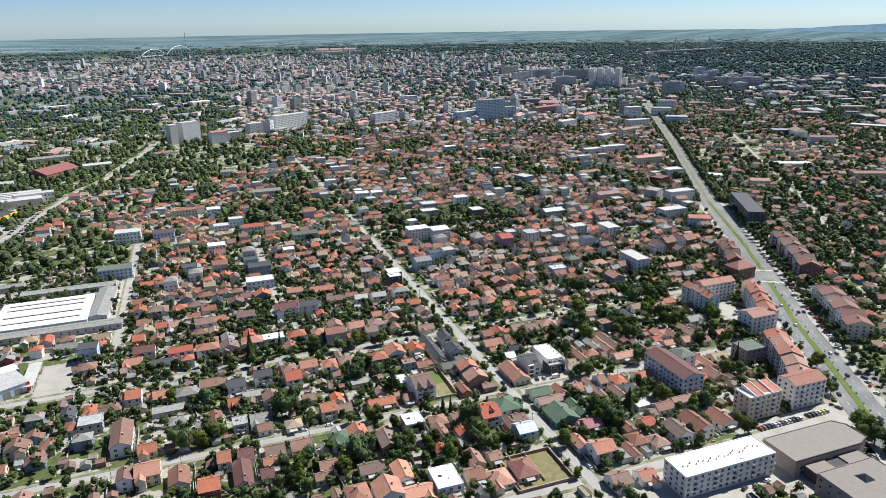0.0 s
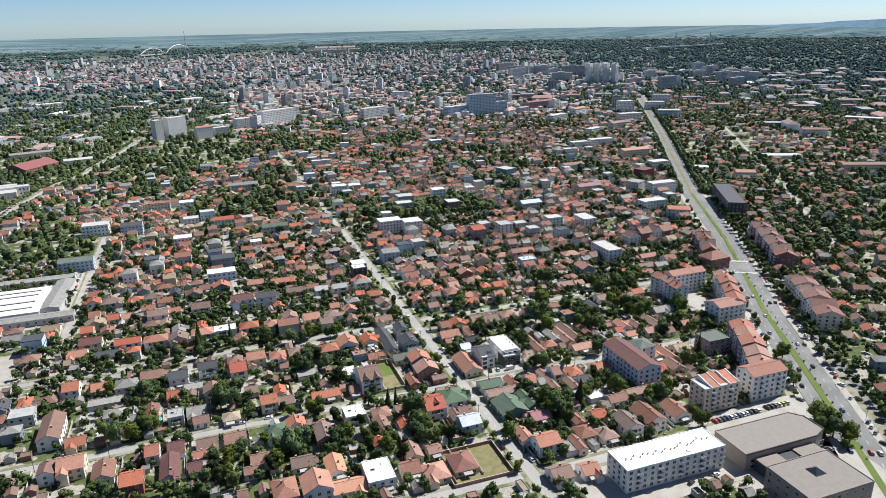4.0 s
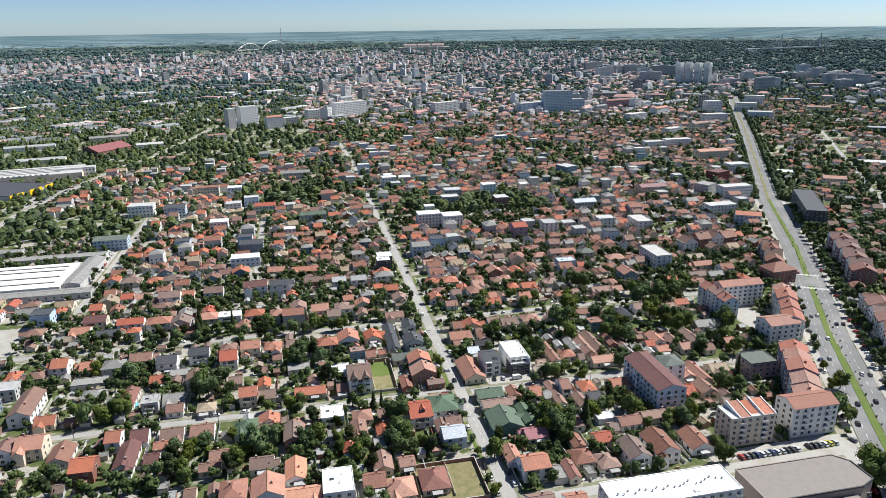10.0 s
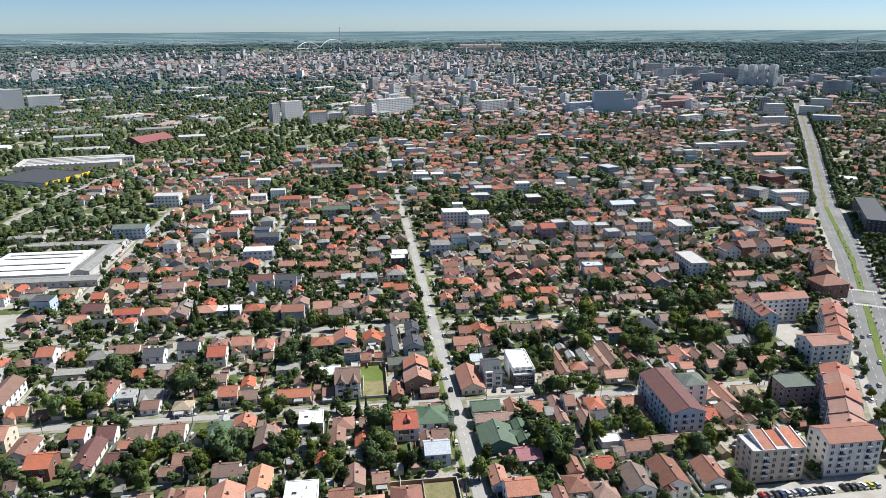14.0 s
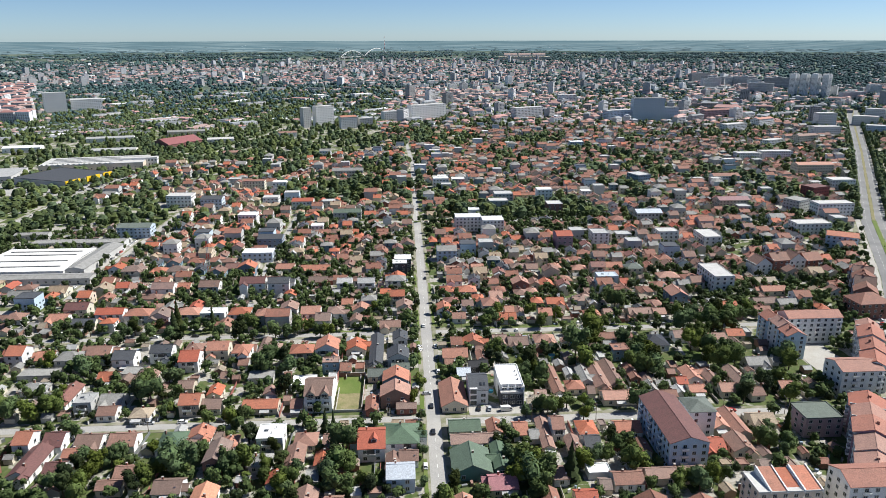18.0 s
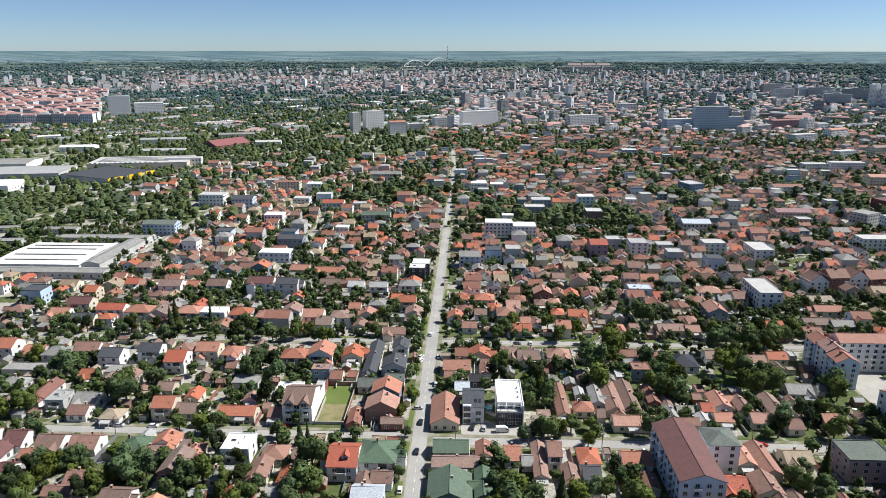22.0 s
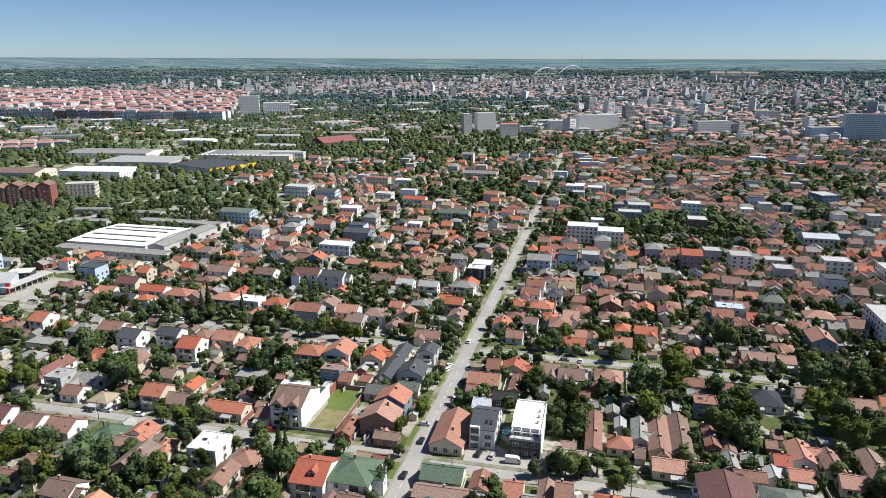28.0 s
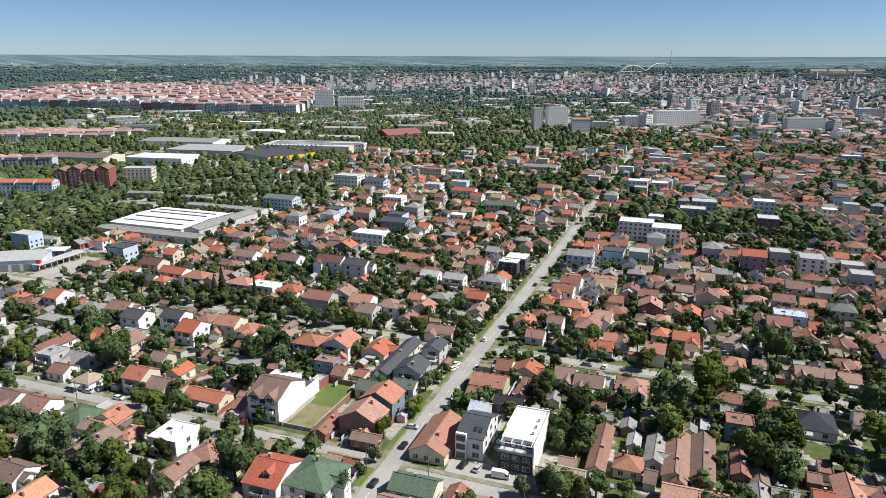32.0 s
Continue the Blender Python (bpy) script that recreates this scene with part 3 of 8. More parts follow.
H(-81.4, -70.8, 14.5, 9.0, 1, 'x', 'brightorange', 'white')
H(-67.2, -69.1, 12.3, 16.0, 2, 'f', 'whiteflat', 'white')
H(-52.5, -68.4, 9.1, 10.0, 1, 'x', 'terracotta', 'cream')
H(-47.6, -56.9, 7.8, 12.0, 1, 'y', 'terracotta', 'cream')
H(-37.5, -58.8, 6.6, 7.0, 1, 'x', 'terracotta', 'cream')
H(-28.4, -72.7, 11.2, 14.0, 1, 'h', 'redbrown', 'cream')
H(-14.1, -45.6, 10.3, 10.0, 2, 'x', 'metal', 'paleblue')
H(7.8, -63.8, 6.2, 11.4, 1, 'y', 'orange', 'white')
H(14.0, -74.9, 11.7, 10.4, 2, 'x', 'orange', 'white')
H(23.0, -50.6, 10.4, 9.0, 1, 'x', 'mauve', 'cream')
H(36.8, -72.0, 9.1, 10.0, 1, 'h', 'terracotta', 'cream')
H(38.9, -61.0, 5.3, 10.0, 1, 'y', 'terracotta', 'cream')
H(45.3, -46.3, 5.6, 8.0, 1, 'x', 'terracotta', 'white')
H(51.3, -60.7, 7.7, 8.0, 1, 'x', 'red', 'cream')
H(69.3, -50.8, 10.9, 8.0, 1, 'x', 'terracotta', 'white')
H(72.3, -74.0, 11.1, 16.0, 2, 'y', 'rust', 'white')
H(88.1, -48.5, 22.7, 7.0, 1, 'x', 'terracotta', 'cream')
H(90.9, -71.9, 10.4, 14.0, 1, 'y', 'rust', 'white')
H(-184.8, -19.6, 9.4, 14.0, 1, 'y', 'terracotta', 'white')
H(-171.4, -34.3, 9.5, 11.0, 2, 'x', 'orange', 'brick')
H(-156.0, -27.6, 8.3, 19.3, 1, 'y', 'maroon', 'white')
H(-144.8, -32.0, 6.2, 8.0, 1, 'x', 'maroon', 'white')
H(-142.4, -22.4, 6.5, 6.2, 1, 'x', 'orange', 'cream')
H(-119.6, -43.9, 8.8, 6.0, 1, 'x', 'terracotta', 'cream')
H(-116.0, -35.9, 8.8, 8.0, 1, 'x', 'terracotta', 'cream')
H(-97.4, -18.6, 6.6, 5.9, 1, 'x', 'terracotta', 'white')
H(-84.5, -29.7, 8.1, 14.0, 2, 'y', 'brown', 'brick')
H(-82.5, -17.4, 5.3, 8.0, 1, 'h', 'orange', 'cream')
H(-68.0, -31.6, 8.4, 8.0, 1, 'h', 'grey', 'grey')
H(-66.4, -16.4, 10.5, 11.0, 2, 'f', 'whiteflat', 'white')
H(-60.4, -43.0, 5.2, 8.0, 1, 'y', 'red', 'cream')
H(-55.0, -28.4, 6.8, 11.2, 1, 'y', 'terracotta', 'cream')
H(-52.4, -18.0, 8.8, 9.2, 1, 'h', 'terracotta', 'cream')
H(-47.0, -42.6, 5.0, 8.0, 1, 'f', 'grey', 'grey')
H(-44.1, -31.9, 5.9, 10.0, 1, 'y', 'orange', 'cream')
H(-42.2, -19.3, 5.9, 9.0, 1, 'x', 'terracotta', 'cream')
H(-17.1, -35.5, 5.2, 10.0, 1, 'y', 'brown', 'white')
H(-13.8, -20.4, 13.6, 14.4, 2, 'h', 'green', 'white')
H(-11.0, -31.8, 7.4, 7.3, 1, 'x', 'brown', 'white')
H(12.7, -37.0, 14.5, 16.0, 1, 'y', 'green', 'teal')
H(15.2, -21.7, 18.5, 6.9, 1, 'x', 'terracotta', 'white')
H(24.1, -34.1, 5.4, 17.4, 1, 'y', 'green', 'teal')
H(35.2, -15.3, 5.8, 10.0, 1, 'x', 'orange', 'white')
H(40.3, -19.0, 4.0, 7.0, 1, 'x', 'grey', 'white')
H(44.8, -19.4, 4.5, 22.0, 1, 'y', 'terracotta', 'cream')
H(50.3, -16.4, 5.0, 10.0, 2, 'x', 'terracotta', 'white')
H(54.8, -28.5, 5.4, 12.0, 1, 'y', 'terracotta', 'cream')
H(60.4, -44.0, 8.6, 6.0, 1, 'f', 'whiteflat', 'white')
H(62.3, -26.6, 6.1, 9.0, 1, 'x', 'darkgrey', 'white')
H(63.1, -16.0, 7.4, 10.0, 1, 'h', 'orange', 'white')
H(79.9, -16.7, 10.4, 9.0, 1, 'x', 'orange', 'white')
H(81.7, -31.1, 5.0, 9.0, 1, 'y', 'rust', 'cream')
H(109.2, -31.1, 9.7, 9.0, 1, 'x', 'red', 'brick')
H(121.0, -31.4, 8.6, 11.5, 1, 'y', 'rust', 'cream')
H(126.3, -15.7, 6.8, 19.5, 1, 'y', 'terracotta', 'cream')
H(-208.8, -12.7, 6.7, 10.0, 2, 'y', 'redbrown', 'white')
H(-200.0, 11.6, 8.9, 9.0, 1, 'x', 'orange', 'cream')
H(-198.7, -11.4, 11.3, 12.0, 2, 'x', 'orange', 'cream')
H(-163.6, -14.9, 6.4, 10.0, 2, 'x', 'orange', 'white')
H(-153.3, -12.1, 7.7, 11.3, 1, 'x', 'maroon', 'white')
H(-141.3, 9.4, 7.9, 8.0, 1, 'x', 'brown', 'white')
H(-139.0, -14.0, 9.9, 10.2, 1, 'x', 'brown', 'white')
H(-126.4, 7.0, 8.3, 8.0, 1, 'h', 'beige', 'white')
H(-125.8, -13.9, 10.4, 10.0, 1, 'x', 'terracotta', 'white')
H(-106.5, 12.4, 8.7, 10.0, 2, 'x', 'orange', 'cream')
H(-106.1, -15.0, 10.4, 11.0, 1, 'h', 'green', 'white')
H(-97.5, 12.8, 8.3, 9.0, 1, 'x', 'brown', 'cream')
H(-95.9, -11.5, 9.4, 7.9, 1, 'y', 'orange', 'white')
H(-76.0, 11.4, 15.3, 8.0, 1, 'x', 'orange', 'cream')
H(-60.0, 10.7, 5.1, 8.0, 1, 'x', 'terracotta', 'white')
H(-27.0, 8.6, 5.1, 12.0, 1, 'y', 'terracotta', 'brick')
H(-16.6, 14.5, 13.0, 10.0, 2, 'y', 'orange', 'brick')
H(-11.7, 5.9, 8.7, 5.0, 1, 'x', 'brown', 'brick')
H(9.4, 14.9, 11.2, 22.0, 1, 'y', 'orange', 'cream')
H(12.4, -11.6, 13.0, 9.0, 1, 'x', 'green', 'cream')
H(24.7, -13.3, 5.6, 9.5, 1, 'y', 'rust', 'cream')
H(50.5, 8.1, 11.0, 7.0, 1, 'x', 'beige', 'grey')
H(85.4, 9.6, 17.0, 8.0, 1, 'x', 'orange', 'cream')
H(119.4, -14.4, 6.7, 12.0, 1, 'y', 'orange', 'cream')
H(122.0, 13.6, 7.3, 7.0, 1, 'x', 'orange', 'cream')
H(137.0, 13.5, 8.3, 8.0, 1, 'x', 'orange', 'cream')
H(138.9, -13.8, 9.9, 9.0, 1, 'x', 'beige', 'cream')
H(148.1, 9.5, 6.2, 8.0, 1, 'x', 'brown', 'cream')
H(164.4, 13.9, 6.3, 8.0, 1, 'x', 'orange', 'cream')
H(-212.5, 25.2, 10.1, 25.0, 2, 'y', 'brown', 'white')
H(-184.0, 33.2, 11.1, 8.0, 1, 'h', 'grey', 'grey')
H(-165.9, 26.3, 7.0, 16.0, 1, 'y', 'redbrown', 'white')
H(-154.1, 41.7, 8.4, 9.0, 1, 'x', 'orange', 'white')
H(-153.5, 15.7, 7.8, 9.0, 2, 'f', 'lightgrey', 'grey')
H(-143.2, 19.4, 9.9, 10.0, 1, 'x', 'grey', 'white')
H(-134.1, 35.4, 9.9, 9.0, 2, 'y', 'terracotta', 'cream')
H(-114.2, 31.4, 7.0, 8.0, 1, 'x', 'brown', 'cream')
H(-99.3, 24.6, 6.1, 9.0, 1, 'y', 'orange', 'cream')
H(-81.4, 39.9, 11.9, 8.0, 1, 'f', 'grey', 'grey')
H(-73.8, 22.6, 5.8, 6.0, 1, 'y', 'terracotta', 'grey')
H(-60.1, 32.9, 11.2, 10.0, 1, 'f', 'whiteflat', 'white')
H(-24.9, 37.9, 10.3, 8.2, 1, 'x', 'greygreen', 'cream')
H(-16.4, 28.5, 11.8, 10.2, 2, 'y', 'orange', 'blue')
H(-14.4, 43.6, 8.7, 7.0, 1, 'x', 'greygreen', 'white')
H(24.1, 44.4, 9.5, 7.0, 1, 'x', 'black', 'dark')
H(58.1, 25.7, 5.0, 26.0, 1, 'y', 'terracotta', 'cream')
H(66.9, 20.4, 7.9, 8.0, 1, 'h', 'orange', 'cream')
H(73.8, 30.0, 5.4, 15.0, 1, 'y', 'grey', 'grey')
H(79.9, 29.7, 6.9, 25.6, 1, 'y', 'rust', 'cream')
H(87.4, 30.7, 6.2, 25.0, 1, 'y', 'brown', 'cream')
H(118.0, 21.5, 5.0, 7.0, 1, 'x', 'red', 'cream')
H(125.1, 27.5, 7.3, 12.0, 1, 'y', 'orange', 'white')
H(133.6, 24.4, 5.7, 12.0, 1, 'y', 'brown', 'cream')
H(146.5, 24.8, 6.7, 16.0, 1, 'y', 'terracotta', 'cream')
H(163.2, 39.1, 10.9, 9.0, 1, 'x', 'grey', 'grey')
H(-208.8, 67.3, 8.4, 11.0, 2, 'x', 'orange', 'white')
H(-194.3, 66.4, 9.0, 10.0, 1, 'x', 'orange', 'grey')
H(-190.1, 48.9, 17.5, 8.0, 1, 'f', 'grey', 'grey')
H(-179.6, 59.9, 12.2, 10.0, 2, 'h', 'grey', 'cream')
H(-166.8, 65.1, 11.5, 10.0, 2, 'x', 'rust', 'white')
H(-152.2, 58.8, 10.5, 10.0, 2, 'x', 'darkgrey', 'white')
H(-144.2, 48.2, 11.0, 8.0, 1, 'f', 'grey', 'grey')
H(-136.1, 65.2, 10.7, 9.0, 2, 'x', 'darkgrey', 'white')
H(-120.1, 66.5, 8.5, 9.0, 2, 'h', 'terracotta', 'cream')
H(-119.3, 56.0, 9.3, 12.0, 2, 'x', 'red', 'white')
H(-108.1, 67.2, 10.8, 10.0, 2, 'x', 'orange', 'cream')
H(-95.4, 63.4, 8.7, 10.0, 2, 'h', 'orange', 'white')
H(-82.6, 69.6, 10.9, 10.0, 1, 'h', 'terracotta', 'cream')
H(-64.7, 61.5, 11.3, 10.0, 2, 'h', 'orange', 'cream')
H(-52.1, 65.3, 11.6, 12.0, 2, 'y', 'orange', 'white')
H(-48.6, 47.0, 8.2, 6.0, 2, 'f', 'terracotta', 'blue')
H(-41.2, 45.2, 5.4, 8.0, 1, 'x', 'terracotta', 'cream')
H(-37.6, 69.0, 10.1, 11.0, 1, 'y', 'orange', 'cream')
H(-26.8, 64.8, 6.4, 34.0, 1, 'y', 'darkgrey', 'cream')
H(-15.6, 52.8, 10.4, 11.0, 2, 'y', 'darkgrey', 'grey')
H(-14.6, 74.2, 7.3, 10.0, 2, 'y', 'darkgrey', 'grey')
H(13.5, 57.3, 12.7, 10.0, 1, 'x', 'orange', 'green')
H(15.3, 71.9, 5.9, 9.0, 1, 'x', 'terracotta', 'cream')
H(24.3, 71.5, 10.3, 9.0, 1, 'y', 'orange', 'cream')
H(26.9, 53.6, 5.0, 10.0, 1, 'y', 'terracotta', 'cream')
H(38.6, 72.8, 7.6, 10.0, 1, 'x', 'terracotta', 'white')
H(47.9, 69.7, 10.5, 10.0, 1, 'x', 'brown', 'white')
H(63.0, 72.5, 10.9, 10.0, 1, 'h', 'orange', 'white')
H(70.9, 49.1, 5.0, 7.0, 1, 'y', 'brown', 'cream')
H(77.6, 45.5, 7.7, 5.6, 1, 'x', 'orange', 'cream')
H(89.0, 51.5, 5.0, 7.0, 1, 'f', 'lightgrey', 'white')
H(98.1, 53.2, 8.4, 8.0, 2, 'f', 'terracotta', 'blue')
H(100.1, 73.7, 15.8, 7.0, 1, 'x', 'terracotta', 'cream')
H(120.8, 66.5, 13.4, 13.0, 1, 'h', 'navy', 'white')
H(138.7, 73.1, 9.8, 9.0, 1, 'x', 'terracotta', 'white')
H(156.1, 69.1, 9.5, 8.0, 1, 'x', 'terracotta', 'cream')
H(168.2, 73.5, 9.3, 8.0, 1, 'x', 'orange', 'cream')
H(-20.3, 96.9, 11.6, 8.0, 1, 'x', 'terracotta', 'cream')
H(-239.2, 121.5, 10.4, 10.0, 1, 'h', 'terracotta', 'white')
H(-212.2, 117.0, 11.6, 10.0, 1, 'x', 'orange', 'white')
H(-205.4, 127.6, 13.2, 10.0, 2, 'x', 'maroon', 'cream')
H(-194.7, 109.9, 13.3, 8.5, 1, 'x', 'darkgrey', 'cream')
H(-182.9, 118.6, 15.5, 8.5, 2, 'x', 'red', 'white')
H(-166.1, 116.5, 14.2, 10.0, 2, 'h', 'orange', 'white')
H(-152.5, 112.6, 11.2, 10.0, 2, 'y', 'brown', 'grey')
H(-137.4, 116.2, 13.5, 10.0, 2, 'h', 'orange', 'grey')
H(-123.3, 115.9, 13.9, 9.0, 2, 'f', 'whiteflat', 'white')
H(-107.8, 114.9, 11.6, 10.0, 2, 'h', 'orange', 'white')
H(-93.1, 111.8, 9.6, 10.0, 2, 'h', 'orange', 'white')
H(-80.2, 119.8, 9.8, 10.0, 2, 'y', 'terracotta', 'white')
H(-66.6, 113.2, 11.0, 10.0, 2, 'x', 'orange', 'white')
H(-51.8, 112.6, 9.7, 10.0, 2, 'h', 'terracotta', 'white')
H(-46.9, 132.7, 6.8, 8.0, 1, 'x', 'orange', 'cream')
H(-40.1, 106.2, 6.4, 9.0, 1, 'y', 'terracotta', 'cream')
H(-22.0, 119.9, 10.6, 6.0, 1, 'f', 'grey', 'grey')
H(-12.2, 125.9, 9.4, 10.0, 1, 'y', 'terracotta', 'cream')
H(11.4, 120.6, 8.6, 10.0, 1, 'y', 'orange', 'white')
H(16.6, 131.5, 8.8, 9.0, 1, 'h', 'redbrown', 'white')
H(19.5, 106.5, 7.7, 8.0, 1, 'x', 'terracotta', 'white')
H(25.6, 118.8, 6.6, 8.0, 2, 'x', 'brown', 'white')
H(50.0, 114.5, 5.3, 8.0, 1, 'x', 'orange', 'cream')
H(55.6, 112.2, 5.6, 9.0, 1, 'y', 'brown', 'grey')
H(69.4, 128.4, 6.8, 9.0, 1, 'h', 'orange', 'cream')
H(80.1, 126.2, 10.5, 9.0, 1, 'x', 'orange', 'cream')
H(97.9, 106.6, 9.0, 8.0, 1, 'h', 'orange', 'cream')
H(107.7, 107.0, 5.5, 8.0, 1, 'x', 'terracotta', 'cream')
H(126.7, 107.1, 13.9, 8.0, 1, 'x', 'terracotta', 'cream')
H(137.8, 105.8, 7.4, 8.0, 1, 'x', 'orange', 'cream')
H(157.6, 130.1, 10.2, 14.0, 2, 'y', 'orange', 'blue')
H(183.1, 113.0, 9.9, 9.0, 1, 'x', 'orange', 'cream')
H(208.1, 118.6, 13.4, 8.0, 1, 'x', 'brown', 'cream')
H(221.4, 116.2, 11.7, 8.0, 1, 'x', 'grey', 'grey')
H(-255.0, 158.0, 13.4, 9.0, 1, 'x', 'grey', 'grey')
H(-206.6, 164.6, 13.1, 10.0, 1, 'y', 'beige', 'cream')
H(-166.2, 160.2, 13.6, 10.0, 2, 'x', 'redbrown', 'white')
H(-137.4, 162.2, 12.6, 10.0, 2, 'x', 'brown', 'white')
H(-108.9, 158.7, 15.7, 10.0, 3, 'x', 'maroon', 'white')
H(-92.3, 157.4, 13.5, 9.1, 3, 'x', 'darkgrey', 'white')
H(-84.2, 149.1, 7.0, 7.1, 1, 'y', 'orange', 'cream')
H(-50.9, 162.9, 9.8, 8.0, 2, 'x', 'lightgrey', 'white')
H(-36.9, 162.3, 10.9, 8.0, 2, 'x', 'lightgrey', 'white')
H(-24.2, 149.5, 6.4, 7.0, 1, 'x', 'orange', 'cream')
H(-16.6, 137.7, 9.3, 9.0, 2, 'x', 'orange', 'cream')
H(15.3, 151.4, 8.9, 10.0, 1, 'h', 'orange', 'white')
H(28.2, 150.8, 11.4, 10.0, 1, 'h', 'orange', 'cream')
H(61.9, 143.0, 8.1, 9.0, 1, 'h', 'terracotta', 'cream')
H(63.2, 155.0, 10.4, 9.8, 2, 'y', 'orange', 'brick')
H(69.6, 146.0, 6.0, 7.8, 1, 'h', 'orange', 'cream')
H(73.8, 161.4, 6.2, 10.0, 1, 'y', 'terracotta', 'cream')
H(81.4, 158.9, 8.4, 10.0, 1, 'y', 'orange', 'cream')
H(123.7, 164.8, 13.7, 9.0, 2, 'f', 'metal', 'paleblue')
H(133.5, 159.0, 5.5, 8.0, 1, 'x', 'red', 'cream')
H(142.3, 143.6, 8.8, 9.0, 1, 'h', 'terracotta', 'cream')
H(224.7, 138.7, 15.8, 8.0, 1, 'x', 'orange', 'cream')
H(227.1, 155.1, 15.3, 8.0, 1, 'x', 'beige', 'white')
H(-234.6, 166.3, 11.9, 9.0, 1, 'x', 'beige', 'cream')
H(-195.7, 171.0, 8.2, 9.0, 1, 'x', 'red', 'white')
H(-186.4, 168.5, 8.0, 9.0, 1, 'x', 'orange', 'white')
H(-155.2, 167.2, 8.0, 9.0, 1, 'x', 'orange', 'cream')
H(-69.5, 174.4, 12.3, 9.0, 1, 'x', 'brown', 'brick')
H(-17.7, 166.3, 12.8, 9.0, 2, 'h', 'grey', 'white')
H(-15.0, 191.9, 10.0, 9.0, 3, 'f', 'whiteflat', 'dark')
H(20.0, 191.3, 7.7, 9.0, 1, 'x', 'orange', 'white')
H(39.3, 194.1, 8.6, 9.0, 1, 'x', 'orange', 'cream')
H(77.7, 192.5, 8.2, 9.0, 1, 'x', 'terracotta', 'cream')
H(94.0, 166.5, 11.1, 9.0, 1, 'h', 'terracotta', 'cream')
H(94.7, 194.3, 7.8, 9.0, 1, 'h', 'orange', 'cream')
H(110.8, 188.7, 10.9, 9.0, 1, 'h', 'orange', 'cream')
H(122.9, 185.7, 9.6, 9.0, 2, 'x', 'redbrown', 'cream')
H(136.6, 192.5, 11.7, 9.0, 1, 'x', 'orange', 'cream')
H(147.0, 181.1, 11.5, 9.0, 2, 'h', 'greygreen', 'cream')
H(167.4, 169.5, 13.8, 10.0, 1, 'h', 'orange', 'cream')
H(181.2, 165.1, 11.1, 9.0, 1, 'h', 'terracotta', 'cream')
H(234.7, 179.5, 10.4, 8.0, 1, 'x', 'terracotta', 'cream')
H(-211.3, 201.3, 8.9, 10.0, 2, 'y', 'orange', 'white')
H(-198.3, 197.2, 14.2, 10.0, 2, 'h', 'brown', 'cream')
H(-183.1, 201.4, 10.6, 10.0, 1, 'h', 'orange', 'cream')
H(-171.2, 203.4, 13.0, 10.0, 1, 'h', 'brown', 'cream')
H(-141.9, 197.1, 11.6, 9.6, 1, 'y', 'brown', 'blue')
H(-132.8, 206.4, 10.2, 8.6, 1, 'x', 'redbrown', 'cream')
H(-121.5, 198.8, 12.0, 10.0, 2, 'y', 'orange', 'blue')
H(-95.9, 203.4, 12.6, 9.0, 1, 'x', 'orange', 'cream')
H(-74.3, 198.9, 19.9, 9.0, 1, 'x', 'orange', 'cream')
H(68.3, 195.4, 9.8, 9.0, 1, 'h', 'brown', 'cream')
H(96.7, 63.8, 8.0, 6.0, 1, 'x', 'grey', 'grey')
H(67.2, 34.2, 3.6, 7.2, 1, 'y', 'lightgrey', 'grey')
H(64.6, 43.5, 4.2, 6.0, 1, 'y', 'grey', 'brick')
H(83.3, 47.6, 4.0, 5.0, 1, 'y', 'grey', 'grey')
H(97.6, 31.9, 4.7, 15.0, 1, 'y', 'rust', 'brick')
H(102.6, 26.2, 4.4, 7.0, 1, 'y', 'brown', 'grey')
H(101.9, 16.6, 4.5, 9.0, 1, 'y', 'grey', 'grey')
H(108.4, 19.4, 6.6, 5.2, 1, 'x', 'grey', 'brick')
H(114.0, 13.2, 5.0, 6.6, 1, 'y', 'lightgrey', 'grey')
H(106.3, 9.6, 9.5, 6.0, 1, 'x', 'terracotta', 'cream')
H(128.8, 115.2, 5.0, 5.6, 1, 'y', 'darkgrey', 'grey')
H(16.2, 36.4, 6.4, 8.0, 1, 'x', 'metal', 'grey')

# the house with the large red roof and its dormer
RED_HOUSE = H(-25.6, -23.3, 10.6, 15.0, 2, 'x', 'red', 'white')
_s = Shape()
_s.box(-1.1, -5.4, 7.0, 1.1, -1.6, 8.5, MATS["wall_white"])
_s.box(-0.8, -5.46, 7.35, 0.8, -5.38, 8.3, GLASS)
_q = Shape()
ridge(_q, 2.2, 1.5, 8.4, 9.5, MATS["roof_red"], True)
append(_s, _q, pose(0, -3.4, 0))
part("dormer", _s, RED_HOUSE, at=pose(1.0, 0.4, 0))

# ---- blocks of flats and large halls ----
def balcony_meshes(w=2.6):
    s, r = Shape(), Shape()
    s.box(-w / 2, -1.2, 0, w / 2, 0, 0.15, CONCRETE)
    r.box(-w / 2, -1.2, 0.15, w / 2, -1.12, 1.05, MATS["wall_white"])
    for sx in (-1, 1):
        r.box(sx * w / 2 - 0.04, -1.12, 0.15, sx * w / 2 + 0.04, 0, 1.05, MATS["wall_white"])
    return s.mesh("balcony"), r.mesh("railing")


BALCONY, RAILING = balcony_meshes()


